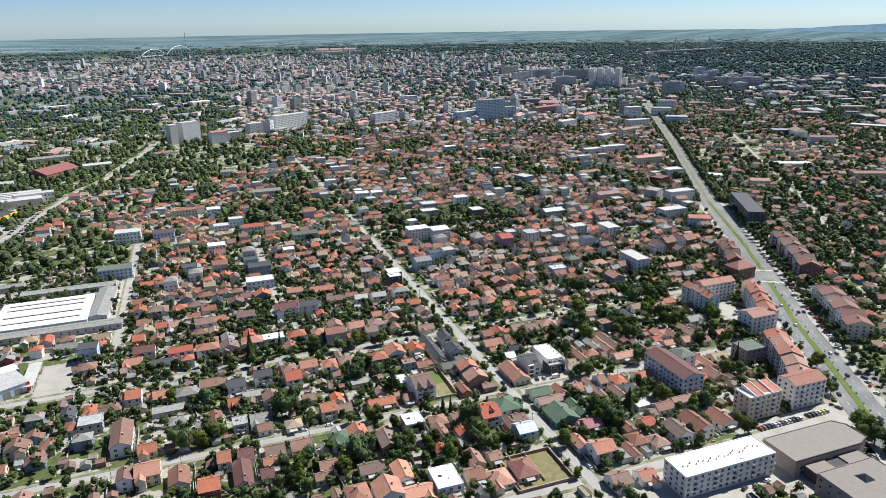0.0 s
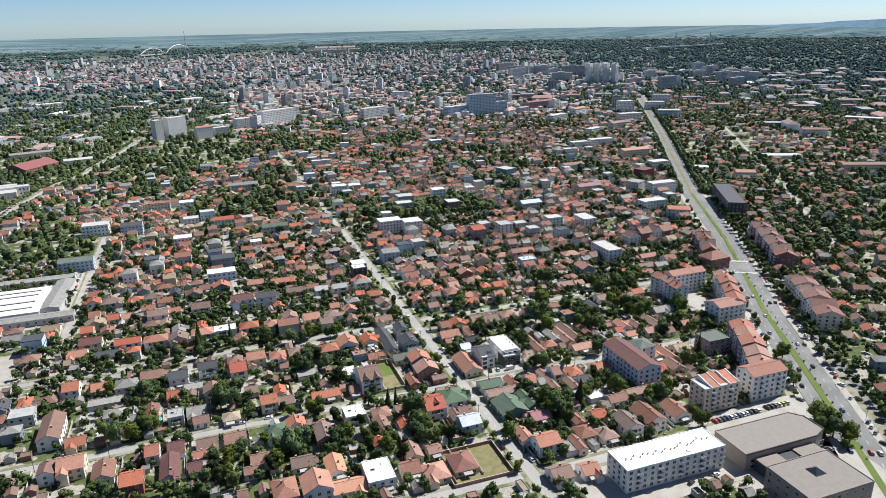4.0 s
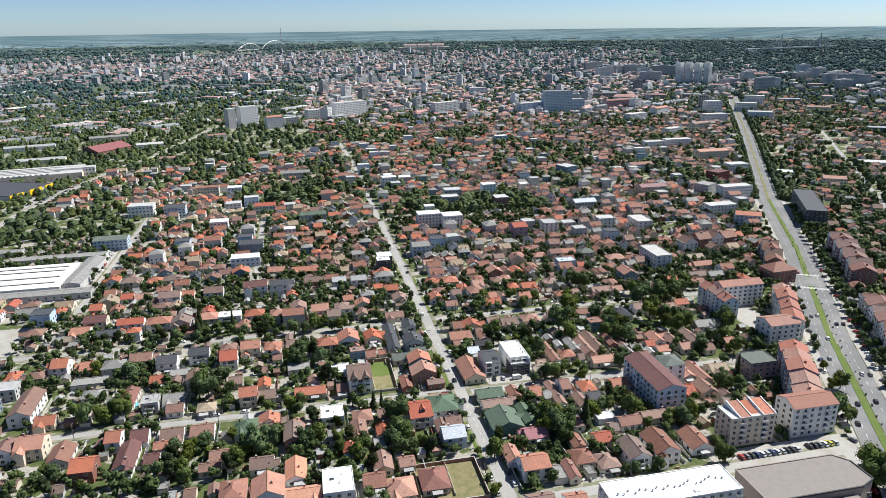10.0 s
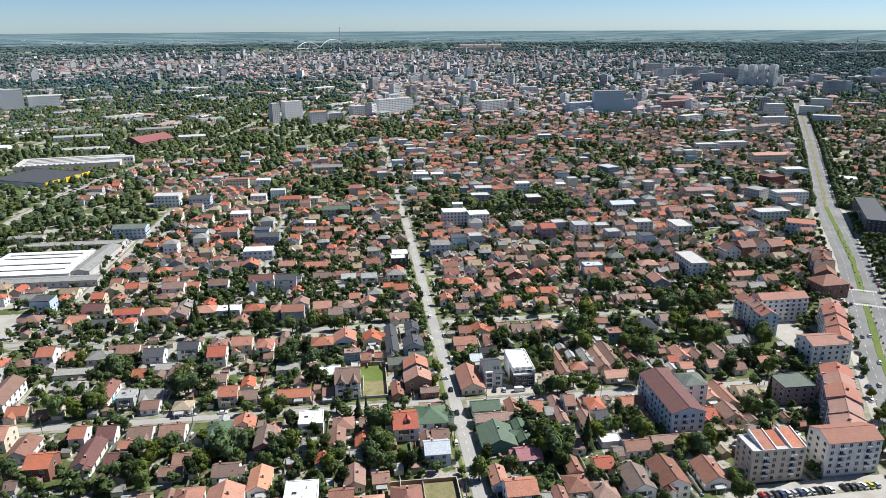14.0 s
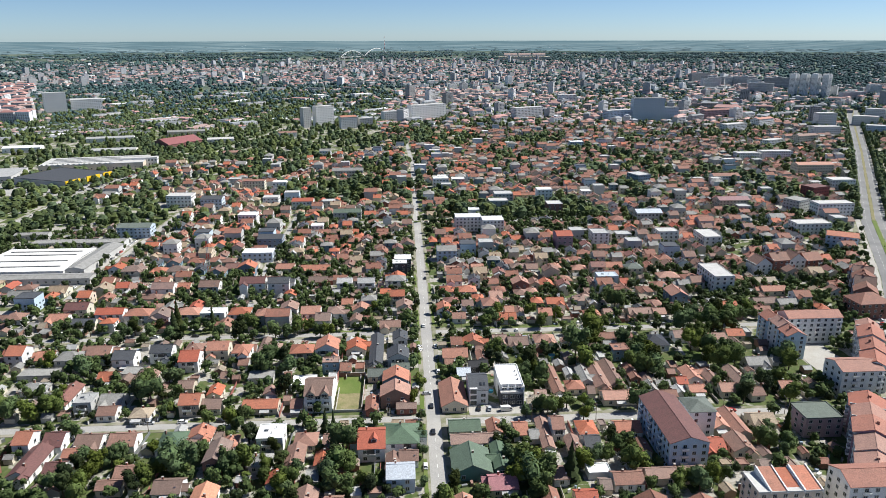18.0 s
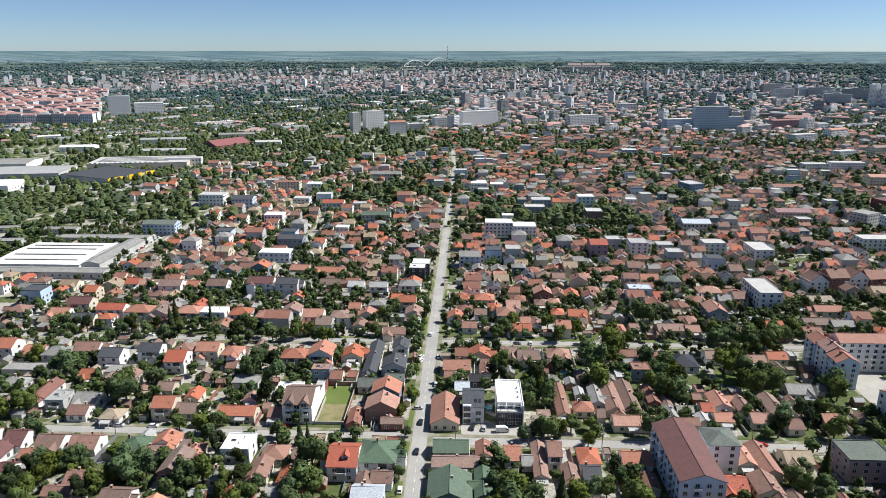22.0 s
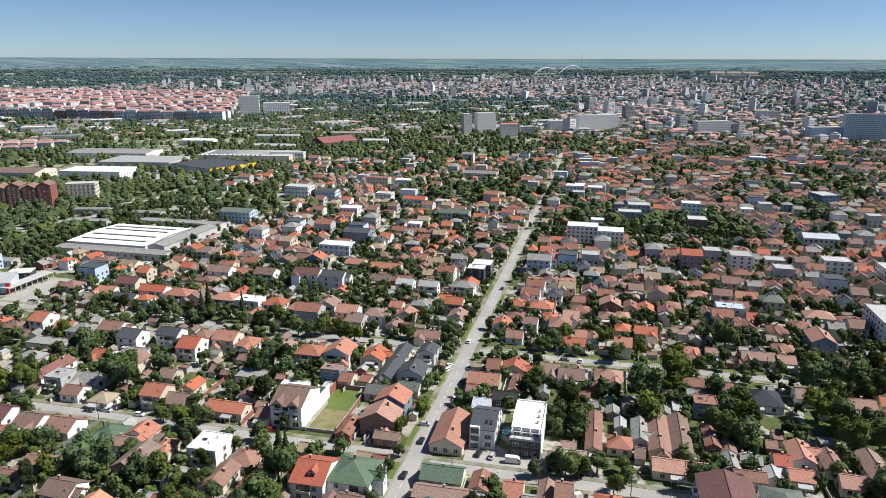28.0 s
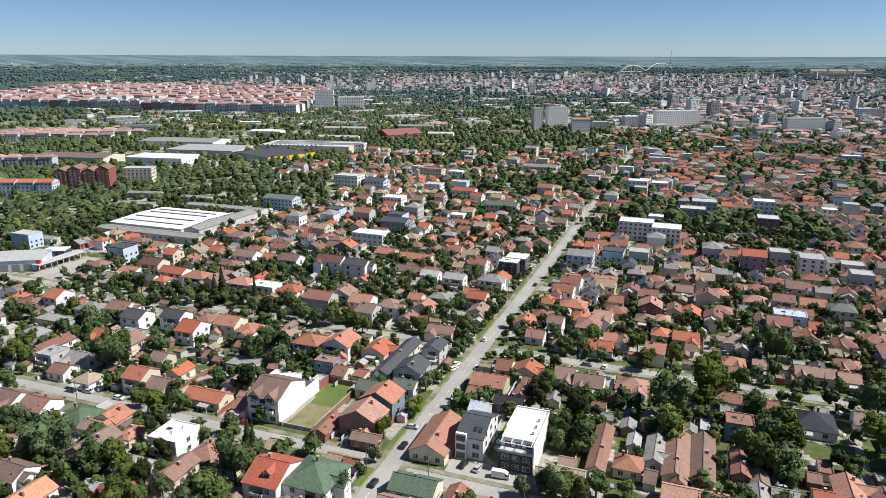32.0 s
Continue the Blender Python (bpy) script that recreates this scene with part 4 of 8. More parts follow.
def block(name, x, y, w, d, h, floors, ang, ax, rc, wc, label, category="apartment block", group="", sides="frl", gap=3.4, balconies="", rows=False, rise=2.2):
    root = thing(name, x, y, 0, ang, label, category, group)
    keep(x, y, w / 2 + 1, d / 2 + 1, ang)
    wl, rf, top = house_shapes(w, d, h, ax, MATS["roof_" + rc], MATS["wall_" + wc], rise=rise, over=0.35)
    part("wall", wl, root)
    part("roof", rf, root)
    fh = (h - 0.6) / floors
    for k in range(floors):
        z = 0.55 + fh * k + fh * 0.28
        if rows:
            s = Shape()
            for side in sides:
                length, half = (w, d / 2) if side in "fb" else (d, w / 2)
                turn = radians(dict(f=0, r=90, b=180, l=-90)[side])
                n = max(1, int(length / gap))
                for i in range(n):
                    u = (i + 0.5) / n * length - length / 2
                    c, q = math.cos(turn), math.sin(turn)
                    cx, cy = c * u + q * half, q * u - c * half
                    s.box(-gap * 0.22, -0.08, z, gap * 0.22, 0.05, z + fh * 0.38, GLASS, turn, cx, cy)
            tagged(part("glazing", s, root), kind="stuff")
            continue
        for side in sides:
            length, half = (w, d / 2) if side in "fb" else (d, w / 2)
            n = max(1, int((length - 1.2) / gap))
            turn = dict(f=0, r=90, b=180, l=-90)[side]
            for i in range(n):
                u = (i + 0.5) / n * length - length / 2
                m = pose(0, 0, 0, 0, 0, turn) @ pose(u, -half, z)
                part("window", WIN, root, at=m)
                if side in balconies and k and i % 3 == 1:
                    part("railing", RAILING, part("balcony", BALCONY, root, at=pose(0, 0, 0, 0, 0, turn) @ pose(u, -half, z - 0.8)))
    return root


def stepped(x, y, length, depth, h, floors, ang, units, rc, wc, label, sides="l", crossed=True, rise=2.6, drop=0.9):
    """A row of flats in units: walls and roofs step up and down, every other unit turns a gable to the street."""
    root = thing("apartment_block", x, y, 0, ang, label, "apartment block")
    keep(x, y, depth / 2 + 1, length / 2 + 1, ang)
    u = length / units
    rng = random.Random(int(x * 3 + y))
    for i in range(units):
        hh = h - drop * (i % 2) - (1.6 if i in (0, units - 1) else 0)
        cy = -length / 2 + (i + 0.5) * u
        dx = 0.5 * (i % 2)
        ax = "x" if crossed and i % 2 else "y"
        wl, rf, top = house_shapes(depth - dx * 2, u - 0.02, hh, ax, MATS["roof_" + rc], MATS["wall_" + (wc if i % 2 == 0 else "white")], rise=rise + (0.8 if ax == "x" else 0), over=0.4)
        m = pose(0, cy, 0)
        part("wall", wl, root, at=m), part("roof", rf, root, at=m)
        s = Shape()
        s.box(-depth / 2 - 0.2, -0.18, hh - 0.4, depth / 2 + 0.2, 0.18, hh + 0.5, MATS["roof_palewhite"])
        part("parapet", s, root, at=pose(0, cy + u / 2, 0.35))
        fh = (hh - 0.6) / floors
        for side in sides:
            for k in range(floors):
                z = 0.55 + fh * k + fh * 0.25
                if side in "lr":
                    sx, turn = (-1, -90) if side == "l" else (1, 90)
                    n = max(1, int(u / 3.6))
                    for j in range(n):
                        m = pose(sx * (depth / 2 - dx), cy + (j + 0.5) / n * u - u / 2, z, 0, 0, turn)
                        part("window", WIN, root, at=m)
                        if k and j == 0 and i % 2 == 0:
                            part("railing", RAILING, part("balcony", BALCONY, root, at=m @ pose(0, 0, -0.8)))
                elif side == "f" and i == 0:
                    for j in range(int(depth / 3.6)):
                        part("window", WIN, root, at=pose((j + 0.5) / int(depth / 3.6) * depth - depth / 2, -length / 2, z))
        if rng.random() < 0.7:
            part("roof_unit", VENT_BOX, root, at=pose(rng.uniform(-2, 2), cy, top - 0.6))
    return root


_s = Shape()
_s.box(-0.5, -0.5, 0, 0.5, 0.5, 1.5, BRICK)
VENT_BOX = _s.mesh("roof_unit")

# the long white block with vents on its roof
LW = block("apartment_block", 57, -109, 52, 15.5, 11.6, 4, 0, "f", "whiteflat", "white", "long white four-storey apartment block with flat white roof", sides="flr", balconies="f")
VENT = Shape()
VENT.tube((0, 0, 0), (0, 0, 0.7), 0.28, 0.28, METAL, 8)
VENT.tube((0, 0, 0.7), (0, 0, 0.85), 0.42, 0.3, METAL, 8)
VENT = VENT.mesh("roof_vent")
for i in range(20):
    part("roof_vent", VENT, LW, at=pose(-22 + i * 2.3, RNG.uniform(-1.5, 1.5), 11.75))
_s = Shape()
_s.box(-1.0, -0.7, 0, 1.0, 0.7, 0.5, MATS["wall_white"])
part("roof_hatch", _s, LW, at=pose(8, -5, 11.75))
# flat tan halls beside it
TAN = thing("commercial_hall", 114.5, -112.3, 0, 0, "low tan commercial hall with large flat roof", "commercial building")
keep(114.5, -115, 25, 16)
ring = [(-24.5, -10.2), (17, -10.2), (24.5, -7), (24.5, 5), (20, 10.2), (-24.5, 10.2)]
s = Shape()
s.prism(ring, 0, 8.6, MATS["wall_tan"])
part("wall", s, TAN)
s = Shape()
s.prism([(x * 0.985, y * 0.965) for x, y in ring], 8.6, 8.75, MATS["roof_tan"])
part("roof", s, TAN)
for p, q in zip(ring, ring[1:] + ring[:1]):
    s = Shape()
    L = math.hypot(q[0] - p[0], q[1] - p[1])
    s.box(-0.1, -0.25, 8.5, L + 0.1, 0.25, 9.1, MATS["wall_dark"] if p[1] < 0 else MATS["wall_tan"], math.atan2(q[1] - p[1], q[0] - p[0]), p[0], p[1])
    part("parapet", s, TAN)
windows_on(TAN, 46, 20.4, 2, "fl", 4.6, True)
WG = thing("commercial_wing", 112, -129, 0, 0, "lower tan wing with deep loggia, its shade coloured dark", "commercial building")
keep(112, -129, 18, 6)
s = Shape()
# the loggia's shade is put into the colour of its back wall
s.box(-17, -1, 0, 17, 5.5, 5.2, MATS["wall_dark"])
part("wall", s, WG)
for x0, x1 in ((-17, -5), (4, 17)):
    s = Shape()
    s.box(x0, -5.5, 5.2, x1, 5.6, 5.9, MATS["roof_tan"])
    part("roof", s, WG)
for k in range(9):
    s = Shape()
    s.box(-16.6 + k * 4.1, -5.2, 0, -16.0 + k * 4.1, -4.6, 5.2, MATS["wall_tan"])
    part("column", s, WG)
T2 = block("office_building", 106, -147, 34, 24, 11, 3, 0, "f", "tan", "tan", "tan office building with glass pyramid on its flat roof", "office building", sides="flr", gap=4)
_s = Shape()
_s.solid([(-3, -3, 0), (3, -3, 0), (3, 3, 0), (-3, 3, 0), (0, 0, 2.2)], [(0, 1, 4), (1, 2, 4), (2, 3, 4), (3, 0, 4)], GLASS)
part("skylight", _s, T2, "glass pyramid skylight", at=pose(0, 2, 11.2))
AC = Shape()
AC.box(-1.5, -1, 0, 1.5, 1, 1.3, METAL)
AC = AC.mesh("roof_unit")
APA = block("apartment_block", 115.5, -71.3, 22, 11.5, 14.2, 5, 0, "f", "palewhite", "cream", "cream five-storey apartment block with terracotta roof terraces", sides="fl", balconies="f", gap=3.4)
for k, (x0, x1, z0) in enumerate(((-6.8, -1.2, 14.6), (-0.8, 4.4, 14.0), (4.8, 10.8, 14.6))):
    s = Shape()
    slab(s, [(x0, -5.7, z0), (x1, -5.7, z0), (x1, 5.5, z0 + 2.0), (x0, 5.5, z0 + 2.0)], 0.3, MATS["roof_orange"])
    part("tiled_roof", s, APA)
    for xx in (x0, x1):
        s = Shape()
        s.solid([(xx - 0.22, -5.9, 14), (xx + 0.22, -5.9, 14), (xx + 0.22, 5.7, 14), (xx - 0.22, 5.7, 14), (xx - 0.22, -5.9, z0 + 0.35), (xx + 0.22, -5.9, z0 + 0.35), (xx + 0.22, 5.7, z0 + 2.4), (xx - 0.22, 5.7, z0 + 2.4)],
                [(3, 2, 1, 0), (4, 5, 6, 7), (0, 1, 5, 4), (1, 2, 6, 5), (2, 3, 7, 6), (3, 0, 4, 7)], MATS["wall_white"])
        part("parapet", s, APA)
block("apartment_block", 147.5, -70.5, 23, 12.5, 15.0, 5, 0, "x", "salmon", "white", "white five-storey apartment block with tiled roof", sides="fl", balconies="f", rise=2.6)
BA = math.degrees(math.atan2(-0.507, 0.862))
stepped(168, -41, 62, 13.5, 14.2, 5, BA, 5, "salmon", "pink", "long pinkish apartment block with faded salmon roof beside the boulevard", "lr", False)
block("office_building", 160, -18, 16, 13, 8.8, 3, 0, "f", "greygreen", "pink", "pink office building with dark flat roof", "office building", sides="fl")
stepped(187.5, 61, 30, 10, 14.6, 5, 0, 3, "salmon", "paleblue", "pale apartment block with balconies and faded tiled roof", "lf", False)
block("apartment_block", 208, 70, 30, 11, 14.6, 5, 0, "x", "salmon", "white", "white apartment wing with faded salmon roof round a courtyard", sides="f", balconies="f", rise=2.4)
stepped(221, 38, 60, 11.5, 14.2, 5, BA, 4, "salmon", "white", "long white apartment block with faded salmon roof beside the boulevard", "lf", False)
block("apartment_block", 197.5, 15, 20, 14, 12.4, 4, 0, "x", "salmon", "white", "white four-storey apartment block with faded salmon roof", sides="fl", balconies="f", rise=2.4)
block("apartment_block", 95, -26, 15, 36, 12.3, 4, 0, "y", "maroon", "paleblue", "pale blue four-storey apartment block with maroon roof", sides="flr", balconies="fl", rise=2.6)
block("apartment_block", 110, -15, 11, 12, 11.8, 4, 0, "h", "greygreen", "white", "pale apartment house with grey-green roof", sides="fr", rise=2)
# across the boulevard
stepped(266, 6, 74, 17, 12.6, 4, BA, 6, "redbrown", "cream", "long apartment row with stepped red tiled gables", "lf", True, 3.0)
stepped(338, 118, 96, 16, 12.2, 4, BA, 8, "redbrown", "maroon", "long stepped apartment row with red gabled roofs", "lf", True, 3.4)
block("apartment_block", 408, 250, 18, 88, 15.0, 5, BA, "f", "darkgrey", "dark", "long dark grey modern apartment block", sides="lf", gap=3.2)
stepped(284, 138, 56, 13, 10.5, 3, BA, 5, "rust", "brick", "brick-red apartment row with steep tiled gables beside the boulevard", "lf", True, 4.0)
stepped(255, 181, 52, 12, 10.5, 3, 98, 4, "rust", "brick", "brick-red apartment row with steep tiled gables among trees", "lr", True, 4.0)
block("apartment_block", 262, 101, 20, 15, 10, 3, 4, "h", "terracotta", "brick", "brick-walled apartment house with hipped tiled roof", sides="fl", rise=4.5)
# white cubes among the houses
block("apartment_building", 192.5, 152, 13, 27, 12.2, 4, 0, "f", "palewhite", "white", "white four-storey apartment building with flat roof", "apartment building", sides="fl")
block("apartment_building", 200, 260, 16, 12, 9.5, 3, 0, "f", "palewhite", "white", "white three-storey apartment building with flat roof", "apartment building", sides="fl")
block("apartment_building", 229, 248, 14, 22, 9.5, 3, 0, "f", "palewhite", "white", "white apartment building with flat roof", "apartment building", sides="fl")
block("apartment_building", 330, 277, 30, 14, 9.5, 3, 0, "f", "palewhite", "white", "white apartment building with flat roof", "apartment building", sides="fl")
block("apartment_building", 332, 236, 22, 14, 10, 3, BA, "x", "orange", "paleblue", "pale blue apartment building with orange roof beside the boulevard", "apartment building", sides="fl")
MW = block("apartment_building", 43, 306, 22, 14, 12.2, 4, 0, "f", "whiteflat", "white", "long white modern apartment building with flat roof", "apartment building", sides="fr", gap=2.8, balconies="f")
block("apartment_building", 63, 296, 18, 15, 12.0, 4, 0, "f", "whiteflat", "white", "white modern apartment wing with glazed balconies", "apartment building", sides="fr", gap=2.8, balconies="f")
block("apartment_building", 128.5, 404, 15, 12, 13.6, 4, 0, "f", "whiteflat", "white", "small white four-storey apartment building", "apartment building", sides="fr")
block("apartment_building", 128, 355, 14, 14, 11, 4, 0, "f", "palewhite", "maroon", "red-brown apartment building with pale flat roof", "apartment building", sides="fr")
block("apartment_building", 78, 372, 18, 12, 10.5, 3, 0, "f", "palewhite", "grey", "grey apartment building with flat roof", "apartment building", sides="fr")

# the white factory hall with roof lights
HALL = thing("factory_hall", -278, 224, 0, 0, "long white factory hall with roof lights", "factory hall")
keep(-278, 224, 34, 30)
_s = Shape()
_s.box(-31, -26, 0, 31, 27, 5.4, MATS["wall_white"])
part("wall", _s, HALL)
_s = Shape()
slab(_s, [(-31.5, -26.5, 5.5), (31.5, -26.5, 5.5), (31.5, 2, 6.6), (-31.5, 2, 6.6)], 0.3, MATS["roof_whiteflat"])
slab(_s, [(31.5, 27.5, 5.5), (-31.5, 27.5, 5.5), (-31.5, 2, 6.6), (31.5, 2, 6.6)], 0.3, MATS["roof_whiteflat"])
part("roof", _s, HALL)
for yy in (-17, -6, 8, 18):
    _s = Shape()
    _s.box(-26, -0.9, 0, 26, 0.9, 0.7, MATS["roof_palewhite"])
    _s.box(-25.6, -1.0, 0.15, 25.6, -0.85, 0.6, GLASS)
    part("roof_light", _s, HALL, at=pose(0, yy, 6.6 - abs(yy - 2) * 0.043))
windows_on(HALL, 58, 52, 1, "fr", 4.0, True)
block("factory_wing", -265, 189, 84, 11, 4.6, 1, 0, "x", "grey", "grey", "long low grey factory wing", "factory building", sides="fr", gap=5, rise=1.0)
block("factory_wing", -239, 232, 13, 62, 5.2, 1, -3, "y", "grey", "grey", "grey gabled factory wing", "factory building", sides="f", gap=5, rise=1.4)
block("factory_wing", -268, 275, 70, 10, 4.4, 1, 0, "x", "grey", "grey", "low grey factory wing behind the hall", "factory building", sides="f", gap=5, rise=1.0)
# the store with the yellow front, and sheds round it
YA = math.degrees(math.atan2(61, 25.5)) - 90
YEL = block("store", -405, 545, 76, 66, 7.5, 1, YA, "f", "darkgrey", "grey", "large grey store with a bright yellow front", "store", sides="l", gap=8)
for y0, y1, z0 in ((-33, -13, 1.2), (-4, 15, 2.6), (20, 33, 2.6)):
    _s = Shape()
    _s.box(-0.4, y0, z0, 0.4, y1, 8.2, MATS["wall_yellow"])
    _s.box(-0.3, y0 + 0.5, 0.2, 0.3, y1 - 0.5, z0, GLASS)
    part("front_panel", _s, YEL, "bright yellow cladding", at=pose(38.6, 0, 0))
WH = block("warehouse", -403, 632, 120, 58, 9, 1, 10, "f", "palewhite", "cream", "large pale warehouse with flat roof", "warehouse", sides="fr", gap=6)
for k in range(14):
    _s = Shape()
    ridge(_s, 3.2, 2.6, 9.1, 10.6, MATS["roof_lightgrey"], True)
    part("saw_tooth", _s, WH, at=pose(-56 + k * 6, -25, 0))
for k in range(4):
    _s = Shape()
    _s.box(-52, -0.9, 9.1, 34, 0.9, 9.9, MATS["roof_lightgrey"])
    part("roof_light", _s, WH, at=pose(0, -12 + k * 10, 0))
block("office_wing", -352, 640, 44, 14, 11, 2, 10, "f", "palewhite", "white", "white office wing with long window bands", "office building", sides="fr", gap=4, rows=True)
block("warehouse", -510, 560, 90, 60, 7, 1, 10, "f", "lightgrey", "grey", "grey warehouse with flat roof", "warehouse", sides="fr", gap=6)
block("warehouse", -505, 470, 70, 40, 8, 1, 10, "f", "whiteflat", "white", "white warehouse with flat roof", "warehouse", sides="fr", gap=6)
block("warehouse", -600, 440, 90, 40, 8, 1, 10, "x", "brown", "cream", "long brown-roofed warehouse with cream walls", "warehouse", sides="fr", gap=6, rise=3)
block("warehouse", -600, 620, 110, 50, 7, 1, 10, "x", "grey", "white", "long grey warehouse with pitched roof", "warehouse", sides="fr", gap=6, rise=2)
block("sports_hall", -357, 812, 62, 40, 7, 1, 55, "x", "crimson", "maroon", "hall with a steep dark red roof", "sports hall", sides="fr", gap=6, rise=7)
for x, y, w, d, a in ((-345, 262, 34, 9, 8), (-372, 300, 30, 8, 12), (-318, 300, 26, 9, 5), (-330, 152, 40, 8, 4)):
    block("factory_shed", x, y, w, d, 4.2, 1, a, "x", "grey", "grey", "long low grey shed among trees", "shed", sides="f", gap=6, rise=1.1)
for x, y, w, d, h, a, rc, wc in ((-300, 845, 40, 14, 6, 12, "palewhite", "white"), (-425, 745, 60, 18, 6, 10, "lightgrey", "cream"), (-480, 870, 70, 16, 6, 14, "lightgrey", "white"), (-252, 715, 24, 12, 5, 8, "terracotta", "cream"), (-565, 770, 50, 20, 7, 10, "whiteflat", "white"), (-380, 935, 60, 16, 7, 16, "grey", "cream"), (-205, 905, 30, 14, 7, 20, "terracotta", "white")):
    block("warehouse", x, y, w, d, h, 1, a, "x", rc, wc, "long low building with a pitched roof among trees", "warehouse", sides="f", gap=9, rise=2)
# tall blocks beyond the houses
block("high_rise", -160, 1048, 36, 16, 37, 12, 32, "f", "palewhite", "white", "tall white apartment slab with balconies", "high-rise", sides="fr", gap=3.2, rows=True)
block("high_rise", -190, 1026, 15, 15, 36, 11, 32, "f", "palewhite", "grey", "pale grey apartment tower block", "high-rise", sides="fr", gap=3.2, rows=True)
block("hotel", 36, 1128, 80, 18, 31, 9, 30, "f", "palewhite", "white", "wide white hotel block with window grid", "hotel", sides="fr", gap=3.6, rows=True)
block("office_block", -36, 1100, 32, 18, 21, 6, 24, "f", "palewhite", "white", "white office block with dark window bands", "office block", sides="fr", gap=3.6, rows=True)
block("high_rise", 466, 1074, 62, 18, 45, 14, 0, "f", "grey", "paleblue", "wide grey apartment slab", "high-rise", sides="fl", gap=3.4, rows=True)
block("high_rise", 512, 1076, 28, 16, 27, 9, 0, "f", "grey", "paleblue", "grey lower step of an apartment slab", "high-rise", sides="fl", gap=3.4, rows=True)
block("high_rise", 237, 1118, 66, 16, 25, 8, 26, "f", "palewhite", "white", "wide pale apartment slab", "high-rise", sides="fl", gap=3.4, rows=True)
for i in range(4):
    TB = block("tower_block", 1060 + i * 25, 1612 - i * 10, 18, 16, 58, 18, 30, "f", "whiteflat", "white", "tall ribbed apartment tower with pale stepped crown", "tower block", "cluster of towers", sides="fl", gap=3.0, rows=True)
    for k in range(3):
        s = Shape()
        s.box(-9.6 + k * 6.6, -9.2, 50 + 3 * (k % 2), -4.6 + k * 6.6, 8.6, 61 + 2 * (k % 2), MATS["roof_whiteflat"])
        part("crown", s, TB)
    for k in range(4):
        s = Shape()
        s.box(-8.9 + k * 5.6, -9.0, 0, -7.9 + k * 5.6, -8.0, 57, MATS["wall_white"])
        part("rib", s, TB)


